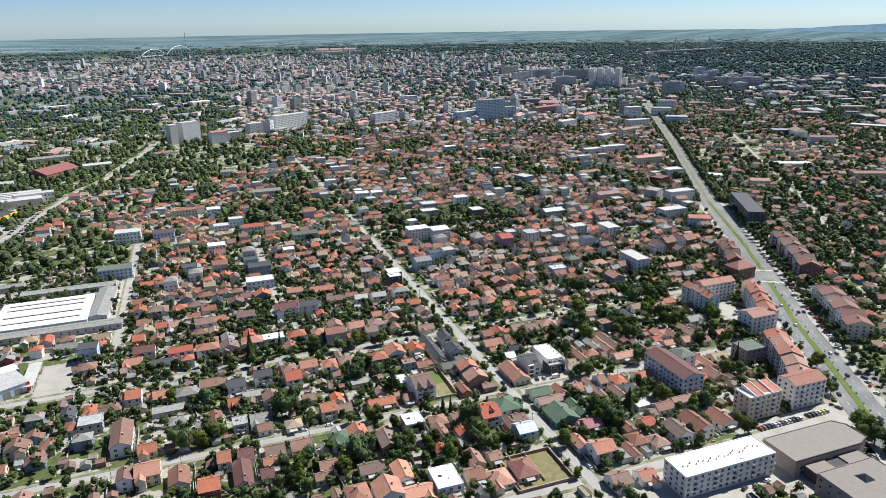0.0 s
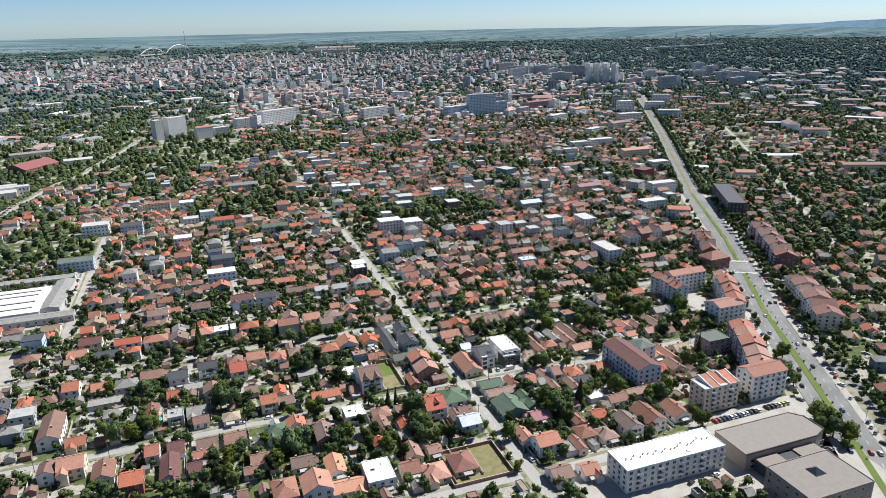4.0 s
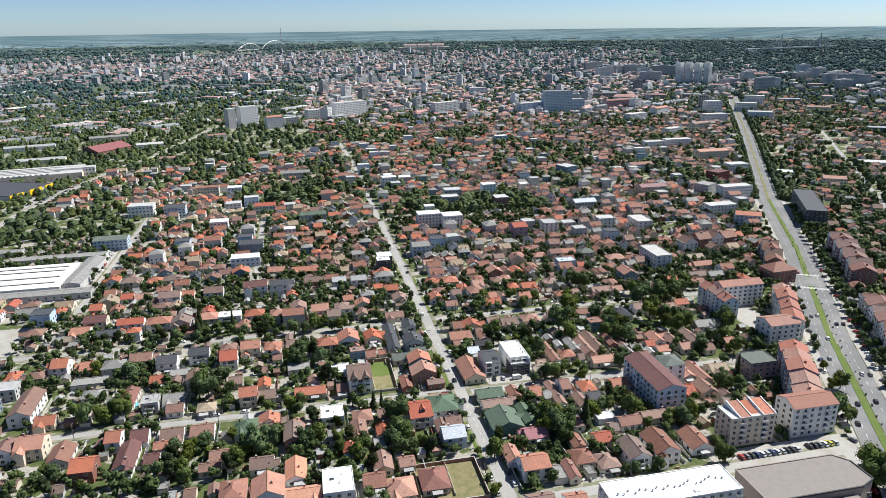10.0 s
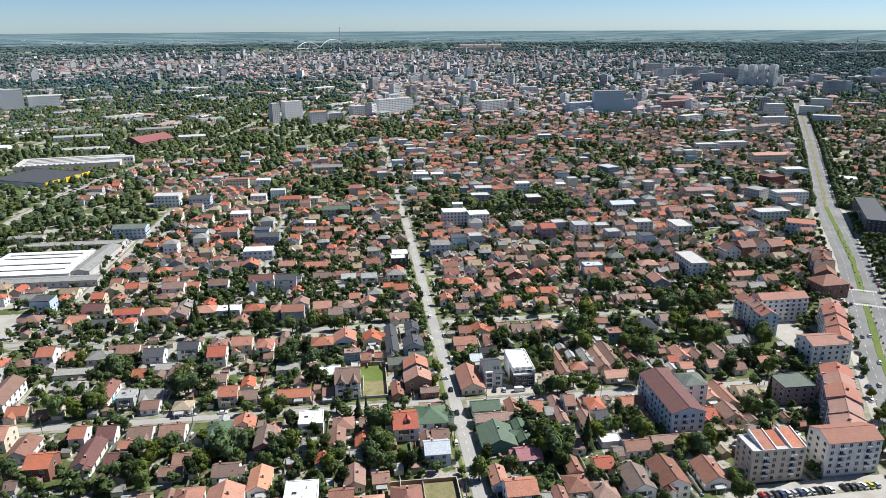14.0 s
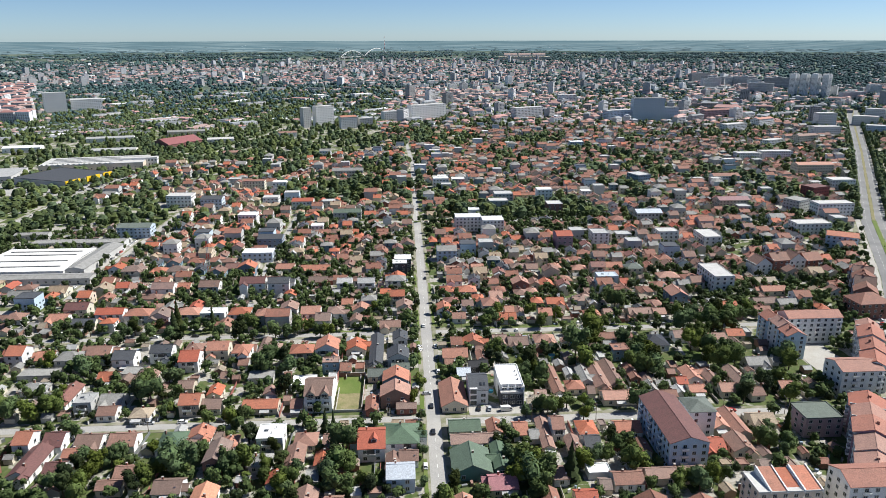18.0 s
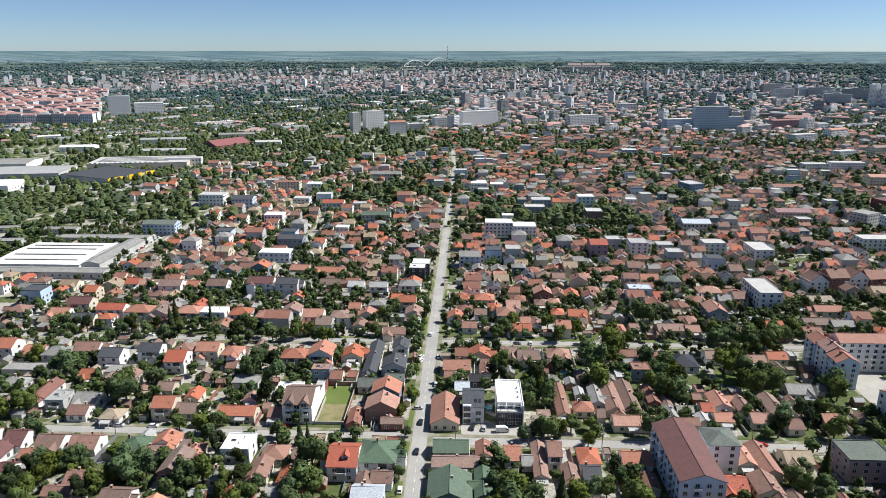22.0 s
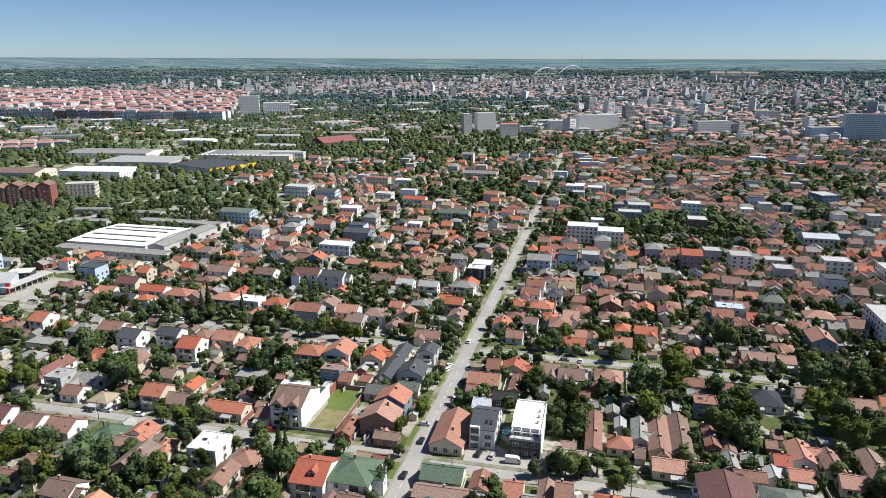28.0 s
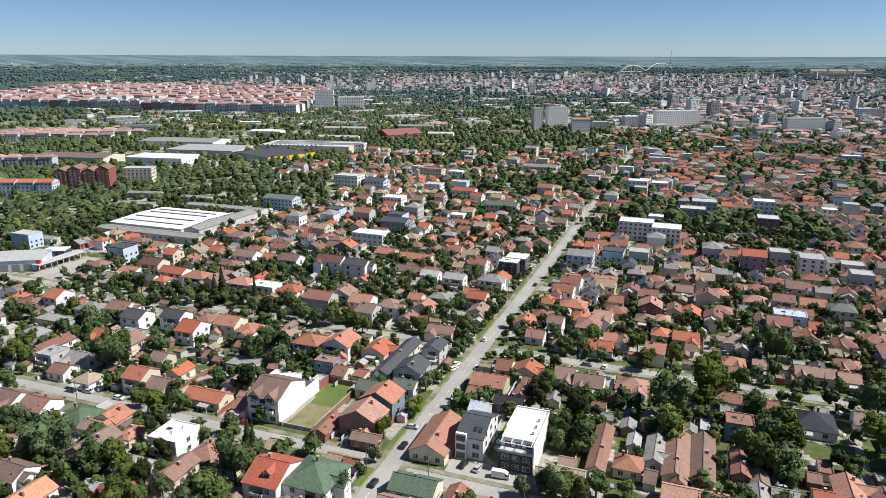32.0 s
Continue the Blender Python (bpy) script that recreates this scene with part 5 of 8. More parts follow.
# more flats along the boulevard and among the houses
for x, y, w, d, h, n, a, ax, rc, wc, lab in (
        (360, 351, 18, 16, 12, 4, BA + 60, "f", "grey", "grey", "grey cube-shaped apartment building with flat roof"),
        (382, 331, 34, 14, 13, 4, 0, "f", "palewhite", "white", "white apartment building beside the boulevard"),
        (462, 446, 26, 16, 11, 3, 0, "f", "palewhite", "white", "white apartment building with flat roof"),
        (478, 526, 44, 16, 13, 4, 0, "x", "orange", "cream", "long cream apartment block with orange roof"),
        (488, 631, 42, 14, 12, 4, 0, "f", "palewhite", "white", "long white apartment block with flat roof"),
        (449, 632, 30, 14, 10, 3, 0, "f", "palewhite", "white", "white apartment block with flat roof"),
        (690, 850, 46, 18, 16, 5, 0, "f", "palewhite", "white", "wide white apartment block beside the boulevard"),
        (756, 960, 34, 18, 26, 8, 0, "f", "palewhite", "white", "white apartment tower beside the boulevard"),
        (508, 420, 26, 16, 4, 1, BA, "f", "whiteflat", "white", "low white pavilion with flat roof"),
        (520, 348, 24, 14, 10, 3, BA, "x", "orange", "cream", "cream apartment building with orange roof"),
        (1070, 640, 62, 22, 9, 2, -55, "f", "palewhite", "grey", "long pale grey hall among trees"),
        (690, 322, 58, 14, 10, 3, -24, "x", "rust", "cream", "long cream school building with rust-coloured roof"),
        (668, 438, 56, 20, 4, 1, -24, "f", "palewhite", "white", "row of low pale garages"),
        (850, 985, 42, 18, 17, 5, -32, "f", "palewhite", "white", "white apartment block with flat roof beside the boulevard"),
        (800, 868, 44, 22, 14, 4, -32, "f", "lightgrey", "paleblue", "pale grey stepped office block beside the boulevard"),
        (925, 1062, 40, 16, 22, 7, -32, "f", "palewhite", "white", "white apartment slab beside the boulevard"),
        (980, 930, 44, 16, 10, 3, -32, "x", "terracotta", "cream", "long cream building with terracotta roof among trees"),
        (860, 560, 40, 16, 12, 4, -30, "x", "rust", "white", "white apartment block with rust-coloured roof among trees"),
        (113, 250, 12.5, 16, 11, 3, 0, "x", "red", "pink", "pink and white apartment house with red roof"),
        (143, 254, 13, 14, 11, 4, 0, "f", "lightgrey", "white", "white and grey apartment house with balconies"),
        (86, 396, 18, 14, 12, 4, 0, "f", "lightgrey", "grey", "grey apartment building shell with open floors"),
        (-231, 412, 24, 16, 11, 3, 0, "f", "palewhite", "white", "large white commercial building with flat roof"),
        (-197, 400, 20, 14, 10, 3, 0, "x", "darkgrey", "paleblue", "pale blue apartment house with dark roof"),
        (-149, 334, 16, 12, 10, 3, 0, "f", "whiteflat", "white", "white apartment house with flat roof"),
        (-235, 303, 27, 14, 9, 3, 0, "x", "greygreen", "paleblue", "pale green and blue apartment house row"),
        (-141, 402, 15, 12, 10, 3, 0, "f", "palewhite", "white", "white apartment house with flat roof"),
        (19.5, 222, 14.5, 13, 9, 3, 0, "x", "grey", "paleblue", "pale blue house with grey roof"),
        (-13, 201, 11.5, 11, 9.5, 3, 0, "f", "whiteflat", "dark", "black and white modern house beside the street"),
        (-145, 476, 15, 12, 10, 3, 0, "f", "whiteflat", "white", "white three-storey house with flat roof"),
        (-174, 484, 23, 12, 10, 3, 0, "f", "terracotta", "cream", "cream and brick apartment house with roof terraces"),
        (-109, 393, 20, 11, 8, 2, 0, "x", "red", "white", "long white house with dark red roof"),
        (-63, 350, 25, 12, 7, 2, 0, "x", "green", "grey", "long grey house with green roof"),
        (-78, 552, 36, 14, 8, 2, 0, "x", "grey", "grey", "long grey hall with weathered pitched roof"),
        (-118, 682, 15, 12, 11, 3, 0, "x", "grey", "white", "tall white house with grey roof"),
        (-117, 265, 19, 12, 8, 2, 0, "x", "darkgrey", "blue", "blue two-storey house with dark roof"),
        (-120, 231, 22, 12, 7, 2, 0, "f", "whiteflat", "paleblue", "pale blue house with white flat roof"),
        (29, 480, 17, 12, 11, 3, 0, "f", "whiteflat", "white", "white apartment house beside the street"),
        (48, 481, 14, 12, 10, 3, 0, "f", "whiteflat", "grey", "grey and white apartment house with flat roof"),
        (252, 484, 17, 20, 12, 4, 20, "f", "lightgrey", "blue", "blue-grey apartment house with flat roof"),
        (208, 328, 23, 14, 8, 2, 0, "x", "metal", "grey", "grey building with a pale curved metal roof"),
        (408, 402, 22, 16, 13, 4, 20, "f", "maroon", "maroon", "dark red apartment building with flat roof"),
        (244, 742, 20, 12, 11, 3, 0, "f", "whiteflat", "paleblue", "pale blue apartment building with flat roof"),
        (305, 368, 30, 14, 9, 3, 0, "x", "mauve", "cream", "cream house row with mauve roof"),
        (349, 480, 30, 13, 10, 3, 0, "x", "terracotta", "white", "white apartment house with terracotta roof"),
        (627, 1110, 82, 16, 18, 5, 15, "x", "redbrown", "pink", "long pinkish apartment block with red-brown roof"),
        (410, 1080, 60, 16, 22, 7, 20, "f", "palewhite", "paleblue", "wide pale blue-green apartment slab"),
        (560, 905, 50, 16, 15, 5, 25, "f", "palewhite", "white", "white apartment slab with flat roof"),
        (610, 770, 40, 15, 13, 4, 20, "x", "terracotta", "cream", "cream apartment block with terracotta roof"),
        (540, 735, 36, 14, 12, 4, 25, "f", "palewhite", "white", "white apartment block with flat roof"),
        (640, 960, 44, 15, 17, 5, 30, "x", "orange", "white", "white apartment block with orange roof"),
        (390, 1432, 44, 18, 24, 7, 0, "f", "palewhite", "white", "white apartment block with window grid"),
        (-112, 1010, 30, 14, 21, 7, 22, "x", "orange", "white", "white apartment block with orange roof"),
        (-82, 1030, 26, 14, 16, 5, 22, "f", "palewhite", "grey", "grey and white apartment block")):
    block("apartment_building", x, y, w, d, h, n, a, ax, rc, wc, lab, "apartment building", sides="fr" if x < 120 else "fl", rows=y > 300, gap=3.2)
# the tall white house with two front gables
V = thing("house", -50.5, 16, 0, 0, "tall white house with brown roof and two gabled dormers", "house", "houses of the quarter")
wl, rf, top = house_shapes(12, 17, 8.6, "x", MATS["roof_brown"], MATS["wall_white"], rise=3.6)
part("wall", wl, V), part("roof", rf, V)
windows_on(V, 11, 17, 3, "f", 3.2, True)
s = Shape()
s.box(5.75, 8.5, 0, 6.05, 17.5, 5.4, MATS["wall_white"])
s.box(5.75, 17.5, 0, 6.05, 24.5, 3.4, MATS["wall_brick"])
part("party_wall", s, V, "tall white rendered boundary wall")
s = Shape()
s.box(-6.0, 8.5, 0, 5.75, 15.0, 4.6, MATS["wall_white"])
s.box(-6.1, 8.5, 4.6, 5.75, 15.1, 4.8, MATS["roof_darkgrey"])
part("rear_wing", s, V, "low rear wing with dark flat roof")
for sx in (-3, 3):
    s = Shape()
    s.solid([(-1.7, -2.2, 0), (1.7, -2.2, 0), (1.7, -2.2, 2.2), (0, -2.2, 3.8), (-1.7, -2.2, 2.2), (-1.7, 3, 0), (1.7, 3, 0), (1.7, 3, 2.2), (0, 3, 3.8), (-1.7, 3, 2.2)],
            [(0, 1, 2, 3, 4), (1, 6, 7, 2), (5, 0, 4, 9), (6, 5, 9, 8, 7)], MATS["wall_cream"])
    slab(s, [(-2.0, -2.6, 2.0), (0, -2.6, 4.0), (0, 3.4, 4.0), (-2.0, 3.4, 2.0)], 0.15, MATS["roof_brown"])
    slab(s, [(0, -2.6, 4.0), (2.0, -2.6, 2.0), (2.0, 3.4, 2.0), (0, 3.4, 4.0)], 0.15, MATS["roof_brown"])
    d = part("dormer", s, V, at=pose(sx, -6.5, 7.2))
    part("window", WIN_BIG, V, at=pose(sx, -8.72, 7.7))
    part("railing", RAILING, part("balcony", BALCONY, V, at=pose(sx, -8.5, 4.0)))

# the white modern building with a roof terrace and dark front
M = thing("apartment_house", 35.8, 19.7, 0, 0, "white modern house with dark lower front and open roof terrace", "apartment house")
s = Shape()
s.box(-5.2, -11.3, 0, 5.0, 11.3, 6.2, MATS["wall_dark"])
s.box(-5.2, -8.0, 6.2, 5.0, 11.3, 9.0, MATS["wall_white"])
part("wall", s, M)
s = Shape()
s.box(5.0, -11.4, 0, 5.35, 11.4, 9.6, MATS["wall_white"])
s.box(-5.5, -2.0, 0, -5.2, 11.4, 9.4, MATS["wall_white"])
part("side_wall", s, M, "tall white rendered side wall")
s = Shape()
s.box(-5.2, -8.0, 9.0, 5.0, 11.3, 9.2, MATS["roof_whiteflat"])
s.box(-5.3, 11.0, 9.2, 5.0, 11.4, 9.6, MATS["roof_whiteflat"])
part("roof", s, M)
s = Shape()
s.box(-5.2, -11.3, 6.2, 5.0, -8.0, 6.3, MATS["roof_palewhite"])
s.box(-5.3, -11.5, 6.2, 5.1, -11.2, 7.0, MATS["roof_palewhite"])
part("terrace", s, M)
for k in range(4):
    s = Shape()
    s.tube((-4.6 + k * 3.0, -8, 9.3), (-4.6 + k * 3.0, -11.2, 9.3), 0.13, 0.13, MATS["roof_whiteflat"], 6)
    part("pergola_beam", s, M)
s = Shape()
s.tube((-5, -11.2, 9.3), (5, -11.2, 9.3), 0.15, 0.15, MATS["roof_whiteflat"], 6)
part("pergola_beam", s, M)
for k in range(3):
    part("window", WIN_BIG, M, at=pose(-3.2 + k * 3.2, -11.3, 1.0)), part("window", WIN_BIG, M, at=pose(-3.2 + k * 3.2, -11.3, 3.9)), part("window", WIN_BIG, M, at=pose(-3.2 + k * 3.2, -8.0, 6.5))
for k in range(3):
    part("roof_vent", VENT, M, at=pose(3.4, -4 + k * 4, 9.2))
keep(35.8, 19.7, 5.5, 11.5)
# the house with the dark roof beside it
D = thing("apartment_house", 20.9, 18.5, 0, 0, "white three-storey house with dark grey gabled roof and roof windows", "apartment house")
wl, rf, top = house_shapes(8.6, 16, 7.4, "x", MATS["roof_darkgrey"], MATS["wall_white"], rise=3.2)
part("wall", wl, D), part("roof", rf, D)
windows_on(D, 8, 16, 2, "f", 2.6, True), windows_on(D, 8.6, 15, 3, "r", 4)
for k in range(2):
    s = Shape()
    slab(s, [(-0.5, -0.8, -0.3), (0.5, -0.8, -0.3), (0.5, 0.8, 0.34), (-0.5, 0.8, 0.34)], 0.12, GLASS)
    part("roof_window", s, D, at=pose(1.0 + k * 1.6, -5.2, 8.9))
s = Shape()
s.box(-2.0, -1.0, 0, 1.4, 0, 8.6, MATS["wall_white"])
for k in range(3):
    s.box(-1.7, -1.06, 0.5 + k * 2.8, 1.1, -0.9, 2.4 + k * 2.8, GLASS)
part("bay", s, D, at=pose(-2.2, -8.0, 0))
keep(20.9, 18.5, 4.6, 8.5)


# ---- filling the quarter ----
def dress(s, w, d, e, gap=3.2):
    """Windows set into the walls of a house further off."""
    for side in "fr" "l":
        length, half = (w, d / 2) if side == "f" else (d, w / 2)
        turn = radians(dict(f=0, r=90, l=-90)[side])
        n = max(1, int(length / gap))
        for k in range(1 if e < 4 else 2):
            for i in range(n):
                u = (i + 0.5) / n * length - length / 2
                c, q = math.cos(turn), math.sin(turn)
                s.box(-0.6, -0.06, 1.0 + 2.9 * k, 0.6, 0.04, 2.3 + 2.9 * k, GLASS, turn, c * u + q * half, q * u - c * half)


def OPEN(x, y):
    """Grass plots and yards that carry no trees."""
    return (-46 < x < -29 and 4 < y < 43) or (-40 < x < -6 and -90 < y < -57) or (88 < x < 160 and -100 < y < -78) or (14 < x < 46 and 0 < y < 36) or (-312 < x < -245 and 80 < y < 148) or (113 < x < 144 and 44 < y < 61) or (192 < x < 214 and 22 < y < 64) or (15 < x < 90 and -125 < y < -95) or (85 < x < 150 and -165 < y < -95)


def grove(x, y):
    """Where trees crowd out the houses."""
    return noise.noise(Vector((x * 0.013, y * 0.010, 7.7))) + 0.4 * noise.noise(Vector((x * 0.04, y * 0.035, 2.2)))


KINDS, DULL = [], []
for i in range(40):
    rng = random.Random(100 + i)
    ax = rng.choice("xxxyyhhh")
    w, d = rng.uniform(6.6, 10.6), rng.uniform(6.8, 10.4)
    st = 2 if rng.random() < 0.30 else 1
    rc = rng.choice(["orange"] * 4 + ["terracotta"] * 10 + ["redbrown"] * 3 + ["rust"] * 5 + ["brown"] * 7 + ["beige"] * 2 + ["grey"] * 3 + ["lightgrey", "darkgrey", "darkgrey", "red"])
    wc = rng.choice(["white"] * 5 + ["cream"] * 5 + ["grey"] * 2 + ["blue", "brick", "green"])
    e = EAVE[st]
    wl, rf, top = house_shapes(w, d, e, ax, MATS["roof_" + rc], MATS["wall_" + wc])
    dress(wl, w, d, e)
    add_wing(wl, rf, w, d, e, ax, MATS["roof_" + (rc if i % 3 else rng.choice(("grey", "brown", "rust", "lightgrey")))], MATS["wall_" + wc], rng)
    rf.box(w * 0.15, 0.3, top - 0.6, w * 0.15 + 0.7, 0.9, top + 0.9, BRICK)
    label = "%s house with %s %s roof" % (STOREY_WORD[st], ROOF_WORD[rc], SHAPE_WORD[ax])
    KINDS.append((wl.mesh("house"), rf.mesh("roof"), w, d, label, wl, rf))
    if rc in ("brown", "rust", "redbrown", "terracotta", "darkgrey", "grey"):
        DULL.append(KINDS[-1])


CUBES = []
for i in range(10):
    rng = random.Random(300 + i)
    w, d, st = rng.uniform(10, 15), rng.uniform(9, 12), rng.choice((2, 3, 3))
    rc, wc = rng.choice(("whiteflat", "whiteflat", "lightgrey", "palewhite", "darkgrey")), rng.choice(("white", "white", "white", "paleblue", "grey"))
    ax = rng.choice("ffhx")
    if ax != "f":
        rc = rng.choice(("darkgrey", "grey", "orange", "terracotta"))
    wl, rf, top = house_shapes(w, d, EAVE[st], ax, MATS["roof_" + rc], MATS["wall_" + wc])
    dress(wl, w, d, EAVE[st])
    label = "%s %s house with %s %s roof" % (STOREY_WORD[st], dict(paleblue="pale blue").get(wc, wc), ROOF_WORD[rc], SHAPE_WORD[ax])
    CUBES.append((wl.mesh("house"), rf.mesh("roof"), w, d, label, wl, rf))


def blvd_x(y):
    for (x0, y0), (x1, y1) in zip(BV, BV[1:]):
        if y0 <= y <= y1:
            return x0 + (x1 - x0) * (y - y0) / (y1 - y0)
    return 1e9 if y > BV[-1][1] else BV[0][0]


def free_spots(x0, x1, y0, y1, sx, sy, need, rng, jitter=0.22):
    """Places on a loose grid where nothing stands yet."""
    j = 0
    y = y0
    while y < y1:
        x = x0 + (j % 2) * sx * 0.4
        while x < x1:
            px, py = x + rng.uniform(-jitter, jitter) * sx, y + rng.uniform(-jitter, jitter) * sy
            if not taken(px, py, need):
                yield px, py
            x += sx
        y += sy
        j += 1


rng = random.Random(5)
spots = []
for x, y in free_spots(-215, 420, 105, 1000, 13.0, 14.6, 4.3, rng):
    if x < blvd_x(y) - 24 and not (x < -50 and y > 650 + (x + 215) * 0.55):
        spots.append((x, y))
for x, y in free_spots(-330, -215, 430, 640, 14, 15.5, 4.5, rng):
    spots.append((x, y))
for x, y in free_spots(-330, -215, -60, 180, 14, 15.5, 4.5, rng):
    if not (-318 < x < -245 and 75 < y < 152):
        spots.append((x, y))
for x, y in free_spots(420, 800, 250, 1000, 14.5, 16, 4.5, rng):
    if x < blvd_x(y) - 24:
        spots.append((x, y))
spots.sort(key=lambda p: math.hypot(p[0] - 30, p[1] + 200))
more = Shape()
for i, (x, y) in enumerate(spots):
    wm, rm, w, d, label, wl, rf = rng.choice(CUBES if rng.random() < 0.08 else DULL if x > 110 and rng.random() < 0.75 else KINDS)
    if rng.random() < (0.76 if grove(x, y) > 0.16 else 0.17):
        continue
    m = pose(x, y, 0, 0, 0, rng.uniform(-2, 2) + rng.choice((0, 0, 180)))
    keep(x, y, w / 2, d / 2)
    if i < 50:
        hs = thing("house", x, y, 0, 0, label, "house", "houses of the quarter")
        hs.matrix_basis = m
        part("wall", wm, hs)
        part("roof", rm, hs)
    else:
        append(more, wl, m)
        append(more, rf, m)
tagged(part("far_houses", more), "many small houses with orange and brown tiled roofs", "houses", kind="stuff")
# small outbuildings in the gardens
yard, sheds = Shape(), 0
for x, y in free_spots(-300, 240, -150, 330, 7.6, 7.6, 2.4, rng):
    if rng.random() < 0.42 and x < blvd_x(y) - 25 and not OPEN(x, y):
        w, d = rng.uniform(2.8, 5.0), rng.choice((rng.uniform(3, 5), rng.uniform(4, 8)))
        rc = rng.choice(["grey", "terracotta", "brown", "lightgrey", "rust", "beige"])
        a, b, top = house_shapes(w, d, 2.3, rng.choice("fxy"), MATS["roof_" + rc], MATS["wall_" + rng.choice(["grey", "cream", "brick"])], over=0.2)
        m = pose(x, y, 0, 0, 0, rng.uniform(-4, 4))
        if -100 < x < 150 and -60 < y < 110 and sheds < 125:
            sheds += 1
            root = thing("shed", x, y, 0, 0, "small garden shed with %s roof" % ROOF_WORD[rc], "shed", "garden sheds")
            root.matrix_basis = m
            part("wall", a, root), part("roof", b, root)
        else:
            append(yard, a, m), append(yard, b, m)
        keep(x, y, w / 2, d / 2)
tagged(part("garden_sheds", yard), "many small sheds and lean-tos in the gardens", "sheds", kind="stuff")
# right of the boulevard
right = Shape()
for x, y in free_spots(200, 1100, -260, 1150, 17, 18.5, 5.2, rng):
    if x > blvd_x(y) + 34 and rng.random() < (0.80 if grove(x, y) < 0.12 else 0.3):
        wm, rm, w, d, label, wl, rf = rng.choice(KINDS)
        m = pose(x, y, 0, 0, 0, -30 + rng.uniform(-4, 4))
        append(right, wl, m), append(right, rf, m)
        keep(x, y, w / 2, d / 2, -30)
tagged(part("far_houses", right), "houses with red and brown roofs beyond the boulevard", "houses", kind="stuff")


# ---- trees ----
def crown_shape(seed, r, h, m, leaves, size, low=0.25, count=9, n=6):
    """A crown of lobes covered with small leaf sprays."""
    rng = random.Random(seed)
    s = Shape()
    lobes = []
    for i in range(count):
        a, q = rng.uniform(0, math.tau), rng.uniform(0.15, 0.62) * r
        lobes.append((Vector((math.cos(a) * q, math.sin(a) * q, h * rng.uniform(low + 0.12, 0.82))), r * rng.uniform(0.34, 0.55)))
    lobes.append((Vector((0, 0, h * 0.62)), r * 0.6))
    for c, q in lobes:
        ring = [[c + Vector((math.cos(k * math.tau / n) * math.cos(t), math.sin(k * math.tau / n) * math.cos(t), math.sin(t))) * q * 0.78 * rng.uniform(0.85, 1.1) for k in range(n)] for t in (-0.6, 0.5)]
        pts = ring[0] + ring[1] + [c - Vector((0, 0, q * 0.7)), c + Vector((0, 0, q * 0.8))]
        s.solid(pts, [(k, (k + 1) % n, n + (k + 1) % n, n + k) for k in range(n)] + [((k + 1) % n, k, 2 * n) for k in range(n)] + [(n + k, n + (k + 1) % n, 2 * n + 1) for k in range(n)], m)
        for k in range(leaves):
            d = Vector((rng.gauss(0, 1), rng.gauss(0, 1), rng.gauss(0.25, 1))).normalized()
            p = c + d * q * rng.uniform(0.75, 1.12)
            u = (d.orthogonal().normalized() + d * rng.uniform(-0.6, 0.6)).normalized()
            v = u.cross(d).normalized()
            g = rng.uniform(0, math.tau)
            u, v = u * math.cos(g) + v * math.sin(g), v * math.cos(g) - u * math.sin(g)
            z = size * rng.uniform(0.6, 1.2)
            s.poly([p - u * z, p + v * z * 0.55, p + u * z, p - v * z * 0.55], m)
    return s


def conifer_shape(seed, r, h, m):
    rng = random.Random(seed)
    s = Shape()
    for k in range(9):
        z0 = h * (0.08 + 0.1 * k)
        q = r * (1 - k / 9.5) * rng.uniform(0.85, 1.1)
        n = 9
        ring = [(math.cos(i * math.tau / n + k) * q * rng.uniform(0.7, 1.15), math.sin(i * math.tau / n + k) * q * rng.uniform(0.7, 1.15), z0 - q * 0.25) for i in range(n)]
        s.solid(ring + [(0, 0, z0 + h * 0.16)], [(i, (i + 1) % n, n) for i in range(n)] + [tuple(range(n - 1, -1, -1))], m)
    return s


def trunk_shape(h, r):
    s = Shape()
    s.tube((0, 0, -0.2), (0.1, 0.05, h * 0.5), r, r * 0.65, BARK)
    for a in (0.3, 2.2, 4.1):
        s.tube((0.1, 0.05, h * 0.42), (math.cos(a) * h * 0.2, math.sin(a) * h * 0.2, h * 0.72), r * 0.5, r * 0.2, BARK, 5)
    return s


TREES = []
for i in range(8):
    m = (LEAF, LEAF, LEAF_LIGHT, LEAF, LEAF_DARK, LEAF, LEAF, LEAF_LIGHT)[i]
    r, h = (3.0, 3.8, 2.6, 4.6, 2.8, 3.3, 2.2, 3.6)[i], (7.0, 8.5, 5.5, 10.5, 8.0, 7.2, 5.0, 7.5)[i]
    TREES.append((crown_shape(40 + i, r, h, m, 84, 0.4).mesh("crown"), trunk_shape(h, 0.16 + h * 0.012).mesh("trunk"), r, h, ("broad green", "broad green", "light green", "tall spreading green", "dark green", "round green", "small green", "light green")[i] + " leafy tree in a garden"))
FIRS = []
for i in range(3):
    h = (11, 8, 14)[i]
    t = Shape()
    t.tube((0, 0, -0.2), (0, 0, h * 0.3), 0.2, 0.14, BARK)
    FIRS.append((conifer_shape(70 + i, (2.6, 2.0, 2.4)[i], h, LEAF_DARK).mesh("crown"), t.mesh("trunk"), 2.4, h, "dark pointed conifer in a garden"))


def tree(x, y, kind, scale=1.0, turn=0.0):
    c, t, r, h, label = kind
    root = thing("tree", x, y, 0, turn, label, "tree", "garden trees")
    root.scale = (scale, scale, scale * 1.0)
    part("trunk", t, root)
    part("crown", c, root)
    keep(x, y, r * scale * 0.45, r * scale * 0.45)
    return root




